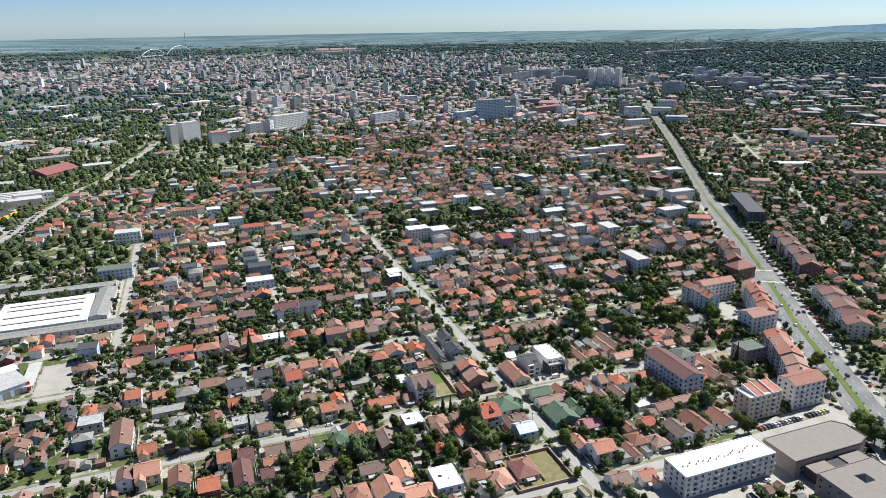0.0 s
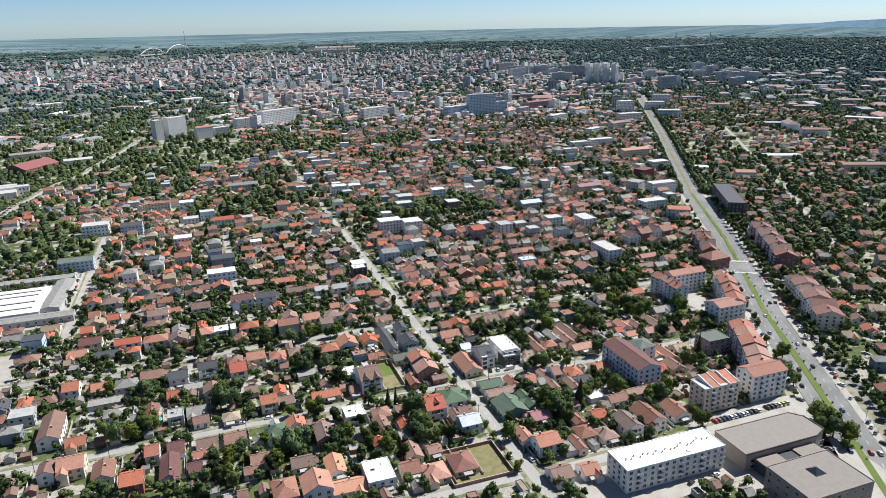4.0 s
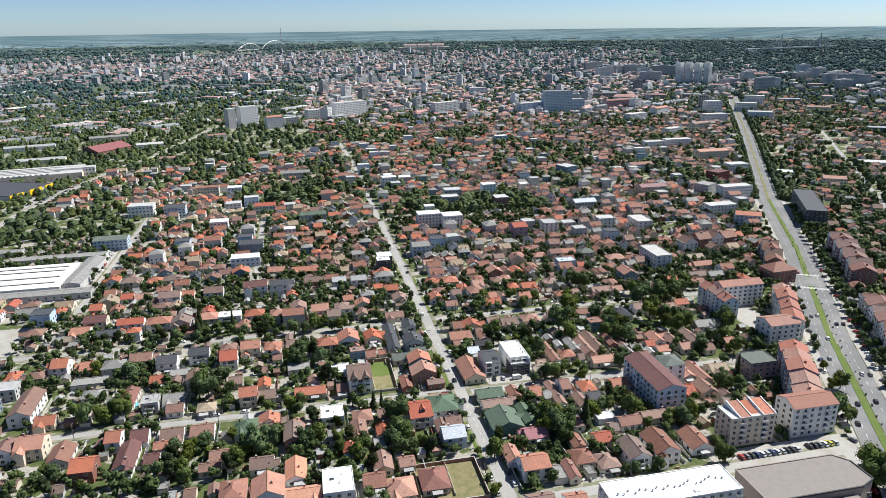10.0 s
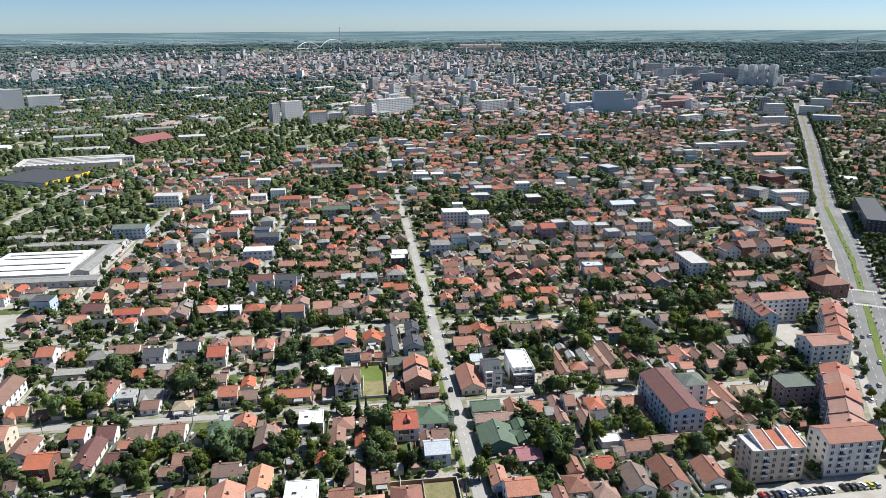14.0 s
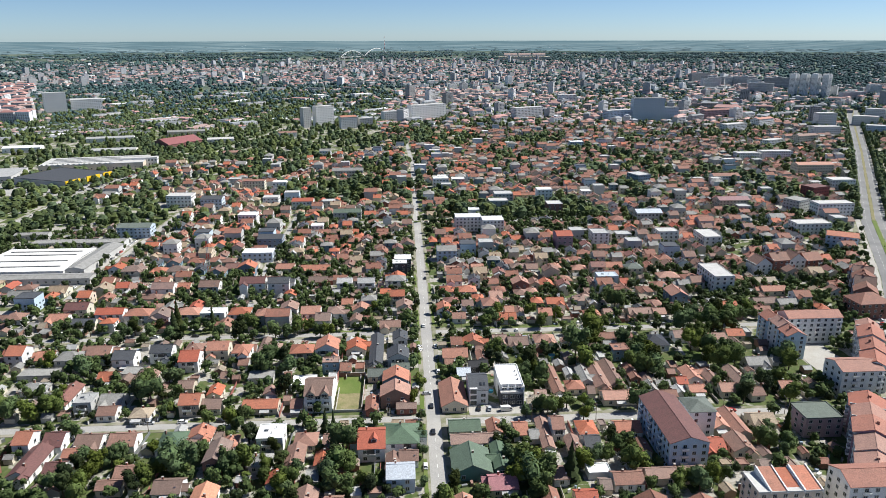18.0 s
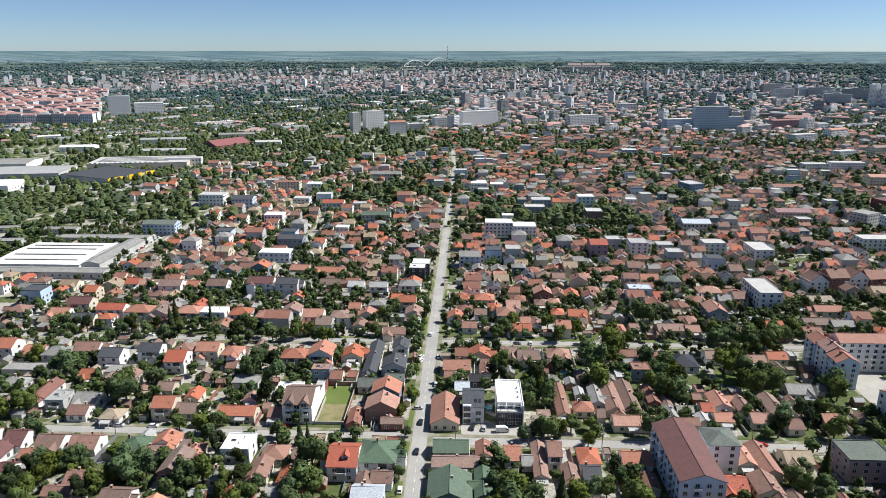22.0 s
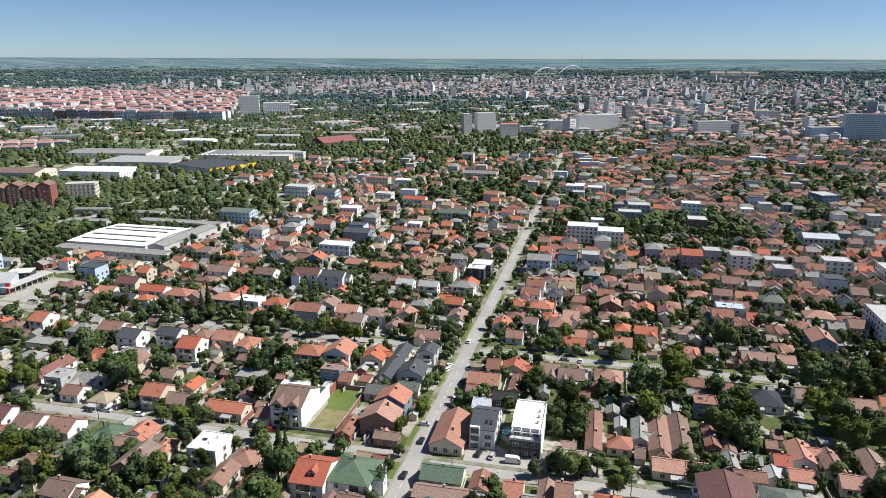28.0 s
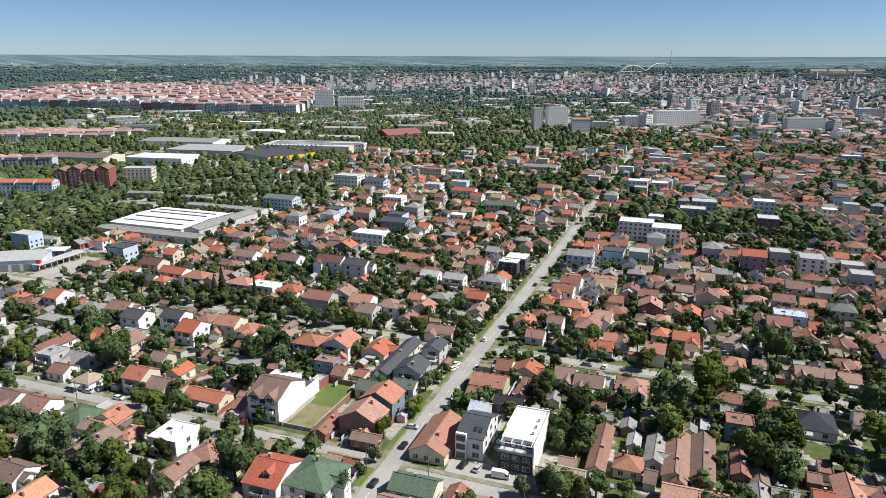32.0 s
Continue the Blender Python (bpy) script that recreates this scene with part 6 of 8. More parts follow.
NEAR_TREES = []
LOW = [crown_shape(200 + i, 3.2, 7.0, LEAF, 11, 0.66, 0.25, 7, 5) for i in range(4)] + [crown_shape(210, 2.8, 7.5, LEAF_DARK, 11, 0.64, 0.25, 7, 5), crown_shape(211, 3.0, 6.0, LEAF_LIGHT, 11, 0.64, 0.25, 7, 5)]
LOWER = [crown_shape(220 + i, 3.3, 7.2, (LEAF, LEAF, LEAF, LEAF_DARK, LEAF_LIGHT, LEAF)[i], 9, 0.85, 0.2, 3, 5) for i in range(6)]
woods = Shape()


def T(x, y, s):
    """A garden tree of the given size; below zero a conifer."""
    rng = random.Random(int(x * 31 + y * 17))
    if y > 130 or x < -190 or x > 205 or len(NEAR_TREES) > 295:
        append(woods, rng.choice(LOW if y < 130 else LOWER), pose(x, y, -0.4, 0, 0, rng.uniform(0, 360)) @ Matrix.Scale(abs(s) * 1.1, 4))
        return
    NEAR_TREES.append(x)
    tree(x, y, rng.choice(FIRS) if s < 0 else rng.choice(TREES), abs(s) * rng.uniform(1.08, 1.42), rng.uniform(0, 360))


T(145.2, -114.0, 1.2); T(148.7, -108.8, 1.2); T(-55.8, -76.3, 0.8); T(0.8, -61.4, 1.3); T(55.9, -83.9, 0.9); T(65.7, -78.1, 1)
T(96.6, -86.3, 1.2); T(98.5, -77.2, 1.1); T(170.9, -71.5, 1.1); T(174.1, -66.2, 1); T(-198.7, -31.9, 1); T(-198.5, -39.6, 1)
T(-190.6, -37.9, 1); T(-188.3, -30.8, 1); T(-182.9, -35.2, 0.8); T(-169.5, -46.3, 0.8); T(-151.2, -51.6, 0.9); T(-141.4, -42.4, 1)
T(-137.1, -26.5, 0.9); T(-137.0, -39.3, 1); T(-135.8, -32.3, 1); T(-135.7, -45.9, 1); T(-131.3, -42.8, 1); T(-130.7, -35.7, 0.9)
T(-129.3, -50.3, 1); T(-129.2, -29.7, 1.1); T(-125.8, -28.0, 1.1); T(-123.7, -23.4, 0.9); T(-121.6, -31.7, 1); T(-112.4, -20.4, 1)
T(-111.7, -44.8, 0.9); T(-108.4, -40.5, 1); T(-107.1, -24.5, 1); T(-105.8, -33.7, 1); T(-101.9, -30.3, 1); T(-97.1, -34.3, 1.1)
T(-95.5, -30.5, 1); T(-83.5, -42.6, 0.9); T(-80.7, -38.2, 1); T(-78.6, -34.8, 1); T(-76.8, -29.5, 1); T(-71.9, -40.9, 0.8)
T(-65.2, -36.6, 0.8); T(-65.0, -42.3, 1); T(-64.4, -23.3, 0.8); T(-59.5, -36.8, 0.9); T(-59.4, -30.3, 1); T(-58.1, -48.5, 0.9)
T(-55.7, -49.7, 1.1); T(-54.7, -45.4, 0.9); T(-53.3, -36.6, 0.8); T(-52.4, -58.7, 1); T(-42.2, -41.4, 1); T(-38.5, -46.6, 1)
T(-38.1, -36.5, 1.2); T(-38.0, -33.4, 1.1); T(-38.0, -50.0, 1.1); T(-36.8, -26.0, 1.1); T(-33.5, -36.6, 1); T(-33.0, -50.8, 1)
T(-28.5, -46.5, 0.9); T(-25.6, -52.8, 1); T(-24.3, -48.3, 0.9); T(-22.5, -44.6, 0.8); T(5.7, -52.7, 0.9); T(24.4, -24.4, 0.7)
T(27.9, -34.2, 1.1); T(29.1, -40.7, 1.3); T(29.2, -48.4, 1.5); T(33.2, -41.3, 1.4); T(33.5, -32.5, 1.2); T(33.7, -51.4, 1.4)
T(35.2, -58.5, 1.1); T(36.7, -45.6, 1.2); T(37.5, -53.3, 1.1); T(38.8, -48.3, 1.4); T(41.9, -39.6, 1); T(49.1, -47.1, -1.2)
T(52.4, -40.1, 1); T(55.8, -40.0, 1); T(57.3, -37.5, 0.8); T(61.8, -36.4, 0.9); T(65.9, -37.1, 1); T(71.1, -26.0, 1)
T(72.2, -29.9, 1); T(73.0, -41.9, 1.2); T(74.3, -36.6, 1); T(76.8, -43.3, 1.1); T(77.5, -54.0, 0.9); T(87.3, -54.8, 1)
T(92.9, -53.0, 0.8); T(95.0, -55.6, 1.1); T(100.4, -52.1, 1); T(130.8, -28.4, 1); T(132.2, -32.3, 1); T(137.1, -35.7, 0.9)
T(140.9, -32.7, 1); T(143.9, -24.9, -1); T(191.1, -43.4, 0.9); T(-187.3, 11.9, 1); T(-181.3, 7.8, 1); T(-173.8, 7.7, 1.1)
T(-170.0, 13.0, 1.2); T(-165.5, 11.0, 1.1); T(-160.7, -3.2, 0.8); T(-153.6, -5.5, 0.8); T(-152.4, -5.5, 0.9); T(-148.5, -7.2, 0.8)
T(-126.4, 18.6, 1.2); T(-115.0, 10.2, 0.9); T(-100.3, 5.5, 0.8); T(-96.5, 0.8, 0.8); T(-86.1, -1.9, 1); T(-83.8, -12.4, 0.9)
T(-81.9, -1.0, 1); T(-80.9, 4.1, 0.9); T(-75.9, -15.3, 1); T(-75.0, -10.9, 0.8); T(-55.7, -3.7, 0.9); T(-53.1, -5.4, 0.8)
T(-45.8, -7.8, -0.8); T(-42.1, -10.1, -0.8); T(-8.4, 11.9, 0.7); T(40.3, -1.9, 0.7); T(45.7, 1.9, 0.8); T(49.9, -1.8, 1)
T(53.9, 0.4, 1); T(59.8, 4.9, 1); T(64.9, -5.2, 0.7); T(67.7, 7.0, 1); T(68.6, 0.4, 0.9); T(90.8, 1.2, 1)
T(94.9, 9.7, 0.8); T(127.5, 12.0, 1); T(133.8, 17.4, 0.9); T(139.3, -19.3, 0.9); T(140.4, 4.0, 1); T(144.0, 10.1, 1.2)
T(154.9, 10.3, 1.1); T(160.3, 15.9, 1); T(161.4, 3.2, 1); T(164.3, 18.9, 1); T(-224.0, 52.5, 1); T(-212.4, 49.3, 1)
T(-201.0, 46.9, 0.9); T(-198.9, 28.4, 1); T(-170.4, 25.4, 0.8); T(-170.4, 29.8, 0.9); T(-136.5, 41.8, 1); T(-133.6, 23.9, 0.8)
T(-132.2, 48.1, 0.9); T(-124.8, 38.4, 1); T(-122.6, 21.6, 1.1); T(-122.0, 41.9, 0.9); T(-88.6, 58.7, 0.9); T(-81.7, 46.1, 0.9)
T(-79.3, 54.4, 1); T(-77.4, 32.3, 0.8); T(-73.5, 53.5, 1.1); T(-69.5, 25.2, 1); T(-69.2, 44.9, 1); T(-58.1, 56.4, 0.6)
T(-7.9, 46.8, 0.8); T(-5.2, 27.4, 1.1); T(30.4, 50.7, 0.9); T(33.1, 54.8, 1.2); T(35.0, 46.7, 1); T(45.6, 25.3, 1.1)
T(45.8, 43.9, 0.9); T(49.6, 33.5, 1.1); T(56.4, 41.1, 0.8); T(76.3, 56.6, 1.6); T(77.9, 41.7, 1.4); T(100.3, 40.3, 1.1)
T(109.0, 33.3, 1.2); T(110.0, 44.6, 1.3); T(138.2, 58.5, 1); T(140.9, 44.0, 1.2); T(154.1, 41.8, 1); T(154.8, 56.4, 1.2)
T(157.2, 20.1, 1.2); T(160.4, 49.6, 1.2); T(178.5, 34.8, 1); T(179.8, 42.4, 1.2); T(-226.2, 94.8, 1); T(-218.5, 94.5, 1)
T(-216.5, 85.0, 0.8); T(-207.0, 83.8, 0.9); T(-203.2, 93.9, 1); T(-197.0, 93.6, 1); T(-190.9, 93.4, 1); T(-186.5, 97.0, 1)
T(-169.3, 88.7, 1); T(-164.7, 92.3, 1); T(-161.6, 96.0, 1); T(-152.7, 84.4, 1); T(-151.3, 92.5, 0.9); T(-149.1, 99.3, 1)
T(-140.9, 98.2, -1.1); T(-140.4, 87.6, 1); T(-114.3, 91.0, 0.9); T(-90.3, 93.0, 1); T(-83.4, 89.0, 1); T(-77.1, 87.9, 1.1)
T(-71.6, 91.5, 1.1); T(-66.1, 95.9, 1); T(-58.8, 87.9, 1); T(-54.2, 87.8, 1); T(-47.6, 96.8, 0.8); T(-30.3, 96.9, 0.7)
T(34.3, 95.8, 1); T(48.6, 96.0, 0.9); T(65.9, 94.5, 1); T(77.9, 90.8, 0.9); T(87.6, 66.7, 1.1); T(99.8, 89.9, 0.9)
T(103.3, 64.1, 0.9); T(110.6, 94.3, 0.8); T(110.9, 64.4, 0.8); T(124.0, 96.1, 0.8); T(147.8, 99.2, 1); T(149.6, 72.0, 1)
T(151.9, 93.3, 1.2); T(159.4, 88.2, 1.3); T(174.5, 93.2, 1.1); T(183.1, 97.8, 1); T(-247.2, 135.5, 0.7); T(-182.4, 101.5, 0.9)
T(-120.7, 102.9, -0.9); T(-98.1, 100.4, 1.1); T(-89.9, 105.7, 0.9); T(-35.3, 100.2, 0.8); T(-30.4, 124.8, 0.9); T(-23.8, 129.1, 0.9)
T(-19.5, 101.9, -0.7); T(-11.5, 101.7, 1); T(-6.7, 101.5, 1); T(-5.1, 124.6, 0.8); T(38.2, 102.1, 1.2); T(41.8, 135.8, 0.9)
T(42.4, 111.2, 1.1); T(61.7, 107.8, 0.9); T(75.4, 102.2, 1); T(104.4, 120.1, 0.8); T(114.0, 136.8, 1); T(117.6, 130.9, 1.1)
T(126.6, 137.2, 0.9); T(169.4, 137.6, 1.2); T(171.3, 100.8, 1.2); T(172.9, 128.6, 1.1); T(191.9, 105.9, 1); T(238.2, 131.7, 1)
T(246.1, 120.8, 1.1); T(-245.5, 164.5, 0.7); T(-197.3, 141.8, 0.8); T(-155.1, 144.8, 0.8); T(-151.1, 148.7, 0.9); T(-142.3, 148.3, 0.9)
T(-138.8, 154.1, 0.8); T(-117.1, 152.2, 0.9); T(-72.8, 151.3, 0.8); T(-61.1, 156.9, 0.7); T(-17.5, 145.0, 0.7); T(33.1, 157.3, 0.8)
T(89.8, 147.8, 1); T(106.0, 147.2, 1); T(106.2, 155.8, 1.2); T(185.5, 150.0, 0.9); T(240.7, 143.0, 1.4); T(253.1, 152.1, 1.5)
T(255.0, 142.4, 1.4); T(269.7, 154.4, 1.2); T(-223.2, 195.3, 1.1); T(-213.3, 185.4, 1); T(-130.9, 185.3, 0.9); T(-110.9, 189.3, 1)
T(-88.8, 194.4, -1); T(-83.4, 184.3, 0.8); T(-56.1, 196.1, 0.7); T(-49.6, 188.8, 0.8); T(-34.0, 186.1, 1)
# big crowns in the gardens that stand above their neighbours
def BIG(x, y, s):
    if not taken(x, y, 1.0):
        T(x, y, s)


BIG(-219, 50, 1.3); BIG(-208, 50, 1.3); BIG(-192, 44, 1.1); BIG(-186, 46, 1.3); BIG(-188, 57, 1.3); BIG(-169, 49, 1.1); BIG(-131, 19, 1.4)
BIG(-130, 25, 1.3); BIG(-120, 37, 1.3); BIG(-172, 10, 1.4); BIG(-149, -7, 1.5); BIG(-134, -18, 1.4); BIG(-92, -7, 1.4); BIG(-88, -2, 1.5)
BIG(-112, -31, 1.5); BIG(-101, -34, 1.4); BIG(-81, -24, 1.3); BIG(-63, -5, 1.3); BIG(-55, -2, 1.5); BIG(-50, 1, -1.1); BIG(-67, 21, 1.3)
BIG(-75, -39, 1.4); BIG(-74, -34, 1.3); BIG(-38, -28, 1.2); BIG(-101, 83, 1.4); BIG(-98, 92, 1.3); BIG(-83, 78, 1.4); BIG(-84, 93, 1.4)
BIG(-83, 72, 1.2); BIG(-140, 103, -1.3); BIG(78, 59, 1.7); BIG(84, 64, 1.8); BIG(88, 74, 1.6); BIG(44, 30, 1.4); BIG(48, 39, 1.4)
BIG(52, 27, 1.3); BIG(106, 47, 1.7); BIG(111, 59, 1.6); BIG(111, 38, 1.6); BIG(105, 32, 1.3); BIG(106, 118, 1.4); BIG(114, 133, 1.5)
BIG(114, 114, 1.2); BIG(119, 40, 1.3); BIG(68, 8, 1.2); BIG(74, 13, 1.3); BIG(56, 1, 1.2); BIG(60, 6, 1.2); BIG(136, 147, 1.3)
BIG(146, 144, 1.4); BIG(159, 177, 1.3); BIG(74, 104, 1.2); BIG(142, 79, 1.3); BIG(150, 86, 1.4); BIG(152, 78, 1.5); BIG(160, 80, 1.6); BIG(167, 84, 1.3); BIG(171, 82, 1.4); BIG(139, 44, 1.5); BIG(145, 53, 1.6); BIG(152, 43, 1.3)
BIG(159, 52, 1.4); BIG(158, 40, 1.5); BIG(139, 56, 1.6); BIG(143, 37, 1.3); BIG(103, 62, 1.4); BIG(105, 44, 1.5); BIG(108, 37, 1.6); BIG(113, 55, 1.3); BIG(105, 55, 1.4)
BIG(43, 112, 1.3); BIG(38, 100, 1.3)
for k in range(60):
    if abs(k * 9 - 160) > 8:
        T(-5.2 - (k % 3) * 0.3, -150 + k * 9.3, 0.45 + (k * 7 % 5) * 0.06) if k % 3 else None
        T(5.4, -146 + k * 9.1, 0.42 + (k * 5 % 4) * 0.07) if k % 4 == 1 else None
for k in range(44):
    c = Vector((140, -150)) + Vector((0.507, 0.862)) * (k * 11.5)
    for off, s in ((14.2, 0.95), (-14.4, 1.05), (-17.8, 1.2), (-27.5, 1.3)):
        p = c + Vector((-0.862, 0.507)) * off
        if (k * 7 + int(off)) % 5 > (1 if off > 0 else 0) and p.y > -60 and not (off < -26 and taken(p.x, p.y, 0.5)):
            T(p.x, p.y, s)
for x, y, s in ((149, -117, 1.1), (153, -123, 1.0), (146, -126, 0.8), (170, -66, 0.9), (174, -60, 0.9), (163, -80, 0.6)):
    T(x, y, s)
rng = random.Random(11)
for x, y in free_spots(-340, 430, -260, 345, 4.6, 4.6, 0.9, rng, 0.45):
    dens = noise.noise(Vector((x * 0.02, y * 0.02, 3.1))) + 0.35 * noise.noise(Vector((x * 0.07, y * 0.07, 1.1)))
    if rng.random() > 0.54 + dens * 0.8 + (0.5 if grove(x, y) > 0.16 and y > 100 else 0) or blvd_x(y) - 20 < x < blvd_x(y) + 21 or OPEN(x, y):
        continue
    m = pose(x, y, -0.6, 0, 0, rng.uniform(0, 360)) @ Matrix.Scale(rng.uniform(0.55, 1.3), 4)
    append(woods, rng.choice(LOW if y < 90 and -150 < x < 190 else LOWER), m)
tagged(part("far_trees", woods), "many leafy garden trees between the houses", "trees", kind="stuff")

# things lying about in the yards
junk = Shape()
rng = random.Random(13)
JM = [CONCRETE, METAL, WOOD, FRAME, MATS["roof_grey"], MATS["roof_terracotta"], MATS["wall_blue"], MATS["wall_white"], MATS["roof_brown"]]
for x, y in free_spots(-260, 200, -140, 260, 5.6, 5.6, 0.6, rng, 0.5):
    if rng.random() < 0.5 and x < blvd_x(y) - 24 and not OPEN(x, y):
        w, d, h = rng.uniform(0.5, 2.4), rng.uniform(0.5, 1.6), rng.choice((0.15, 0.5, 0.9, 1.4))
        junk.box(-w / 2, -d / 2, 0, w / 2, d / 2, h, rng.choice(JM), rng.uniform(0, 3), x, y)
tagged(part("yard_clutter", junk), "boards, tanks, crates and tarpaulins lying in the yards", "clutter", kind="stuff")

# ---- further off: trees, blocks, the city ----
def clump(rng, r, h):
    """A rough crown seen from afar: a lumpy mass with ragged sprays."""
    n = 6
    pts = []
    for t, q in ((0.0, 0.7), (0.3, 1.0), (0.62, 0.92), (0.88, 0.55)):
        pts += [(math.cos(k * math.tau / n + t * 2) * r * q * rng.uniform(0.62, 1.25), math.sin(k * math.tau / n + t * 2) * r * q * rng.uniform(0.62, 1.25), h * (t + rng.uniform(-0.1, 0.1))) for k in range(n)]
    pts.append((rng.uniform(-0.3, 0.3) * r, rng.uniform(-0.3, 0.3) * r, h))
    return pts


CF = [(k + o, (k + 1) % 6 + o, (k + 1) % 6 + o + 6, k + o + 6) for o in (0, 6, 12) for k in range(6)] + [(18 + k, 18 + (k + 1) % 6, 24) for k in range(6)]
def tuft(rng):
    """The plainest crown, for woods kilometres away."""
    pts = [(math.cos(k * math.tau / 5 + t) * q * rng.uniform(0.7, 1.25), math.sin(k * math.tau / 5 + t) * q * rng.uniform(0.7, 1.25), t + rng.uniform(-0.1, 0.1)) for t, q in ((0.05, 0.9), (0.6, 0.85)) for k in range(5)]
    return pts + [(rng.uniform(-0.3, 0.3), rng.uniform(-0.3, 0.3), 1.0)]


TF = [(k, (k + 1) % 5, (k + 1) % 5 + 5, k + 5) for k in range(5)] + [(5 + k, 5 + (k + 1) % 5, 10) for k in range(5)]
rng = random.Random(21)
TUFTS = [tuft(rng) for i in range(24)]
CLUMPS = [clump(rng, 1.0, 1.0) for i in range(24)]
green = Shape()


def far_tree(x, y, r, h):
    px, py, pz, k = far_place(x, y)
    g = rng.uniform(0, math.tau)
    ca, sa = math.cos(g), math.sin(g)
    near = math.hypot(x, y + 200) < 1150
    if math.hypot(x, y + 200) < 760:
        leaves = Shape()
        for i in range(12):
            a, t, q = rng.uniform(0, math.tau), rng.uniform(0.15, 1.0), rng.uniform(0.75, 1.15) * r
            q *= math.sqrt(max(0.05, 1 - (t - 0.35) ** 2 * 2))
            c = Vector((px + math.cos(a) * q, py + math.sin(a) * q, h * t))
            u = Vector((rng.uniform(-1, 1), rng.uniform(-1, 1), rng.uniform(-0.6, 0.6))) * r * 0.3
            v = Vector((-u.y, u.x, rng.uniform(-0.6, 0.6) * r * 0.2)) * 0.7
            leaves.poly([c - u, c + v, c + u, c - v], LEAF_FAR)
        append(green, leaves, Matrix.Identity(4))
    # beyond 1.3 to 2.4 km a crown takes the haze-tinted leaf colour
    green.solid([(px + a * k, py + b * k, pz + c * k - 0.3) for a, b, c in ((u * ca * r - v * sa * r, u * sa * r + v * ca * r, w * h) for u, v, w in rng.choice(CLUMPS if near else TUFTS))], CF if near else TF, LEAF_FAR if math.hypot(x, y + 200) < 1300 + rng.random() * 1100 else LEAF_HAZE)


def density(x, y):
    return noise.noise(Vector((x * 0.004, y * 0.004, 0.7))) + 0.5 * noise.noise(Vector((x * 0.015, y * 0.015, 5.0)))


for k in range(19000):
    x, y = rng.uniform(-900, 1300), rng.uniform(105, 1250)
    if abs(x) < 330 and y < 340 or taken(x, y, 1.5):
        continue
    inside = -215 < x < blvd_x(y) - 20 and y < 1000 and not (x < -50 and y > 650 + (x + 215) * 0.55)
    if rng.random() < (0.72 if inside else (0.65 if x > 0 else 0.52) + density(x, y)):
        far_tree(x, y, rng.uniform(2.6, 5.4), rng.uniform(5.5, 10.5))
for k in range(5000):
    x, y = rng.uniform(-215, 640), rng.uniform(330, 1000)
    if x < blvd_x(y) - 20 and grove(x, y) > 0.13 and not taken(x, y, 0.8):
        far_tree(x, y, rng.uniform(3.0, 6.0), rng.uniform(6, 12.5))
for k in range(5200):
    x, y = rng.uniform(180, 900), rng.uniform(-320, 500)
    if x > blvd_x(y) + 30 and not taken(x, y, 1.5) and rng.random() < 0.62 + density(x, y) + (0.4 if grove(x, y) > 0.12 else 0):
        far_tree(x, y, rng.uniform(2.5, 4.5), rng.uniform(6, 10))
for k in range(2300):
    x, y = rng.uniform(-700, -330), rng.uniform(-60, 440)
    if not taken(x, y, 1.5):
        far_tree(x, y, rng.uniform(3.0, 5.0), rng.uniform(5, 9))
for k in range(1200):
    x, y = rng.uniform(-800, -215), rng.uniform(420, 1080)
    if not taken(x, y, 1.5) and density(x, y) > 0.0:
        far_tree(x, y, rng.uniform(3.0, 5.5), rng.uniform(6, 12))
# the tree rows of the wide road and of the boulevard's far part
for (x0, y0), (x1, y1), offs in (((-358, 440), (-312, 668), (-12, 11)), ((-312, 668), (-285, 730), (-12, 11)), ((-285, 730), (-218, 1045), (-12, 12)), ((411, 312), (647, 686), (-12.5, 12.5, -17, 17)), ((647, 686), (879, 1063), (-12.5, 12.5, -17))):
    v = Vector((x1 - x0, y1 - y0))
    nrm = Vector((v.y, -v.x)).normalized()
    for o in offs:
        for k in range(int(v.length / 7.5)):
            p = Vector((x0, y0)) + v * ((k + rng.uniform(0.1, 0.9)) * 7.5 / v.length) + nrm * o
            if rng.random() < 0.8:
                far_tree(p.x, p.y, rng.uniform(2.6, 4.2), rng.uniform(6, 10) if x0 > 0 else rng.uniform(4, 6))


def built(x, y):
    """How densely the land is built over: none in woods and parks, most in the old centre."""
    r, a = math.hypot(x - MID[0], y - MID[1]), math.atan2(x - MID[0], y - MID[1])
    n = noise.noise(Vector((x * 0.0022, y * 0.0022, 9.0)))
    if r > 7500:
        return 0.0
    if x < -60 + (y - 1100) * 0.06 and y < 2150:
        return 0.10 + 0.12 * n
    core = math.exp(-((x - 100) / 1900) ** 2 - ((y - 3300) / 1500) ** 2)
    mid = 0.58 if y < 2200 and a < 0.62 else 0.0
    wild = 0.6 if a > 0.62 else (0.25 if a > 0.5 else 0.0)
    belt = 0.45 * math.exp(-((y - 2080 - x * 0.12) / 90) ** 2)
    return max(0.0, max(core, mid) + 0.35 * n - wild - belt - (0.15 if y > 5000 else 0))


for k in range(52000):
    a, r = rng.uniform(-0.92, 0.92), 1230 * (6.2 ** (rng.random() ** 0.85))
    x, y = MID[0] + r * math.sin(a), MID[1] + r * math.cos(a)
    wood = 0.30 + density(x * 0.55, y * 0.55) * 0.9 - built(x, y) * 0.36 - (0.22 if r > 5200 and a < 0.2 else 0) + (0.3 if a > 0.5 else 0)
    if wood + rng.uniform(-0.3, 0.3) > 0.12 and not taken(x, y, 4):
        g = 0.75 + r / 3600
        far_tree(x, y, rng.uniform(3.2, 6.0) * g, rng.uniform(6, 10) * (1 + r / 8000))
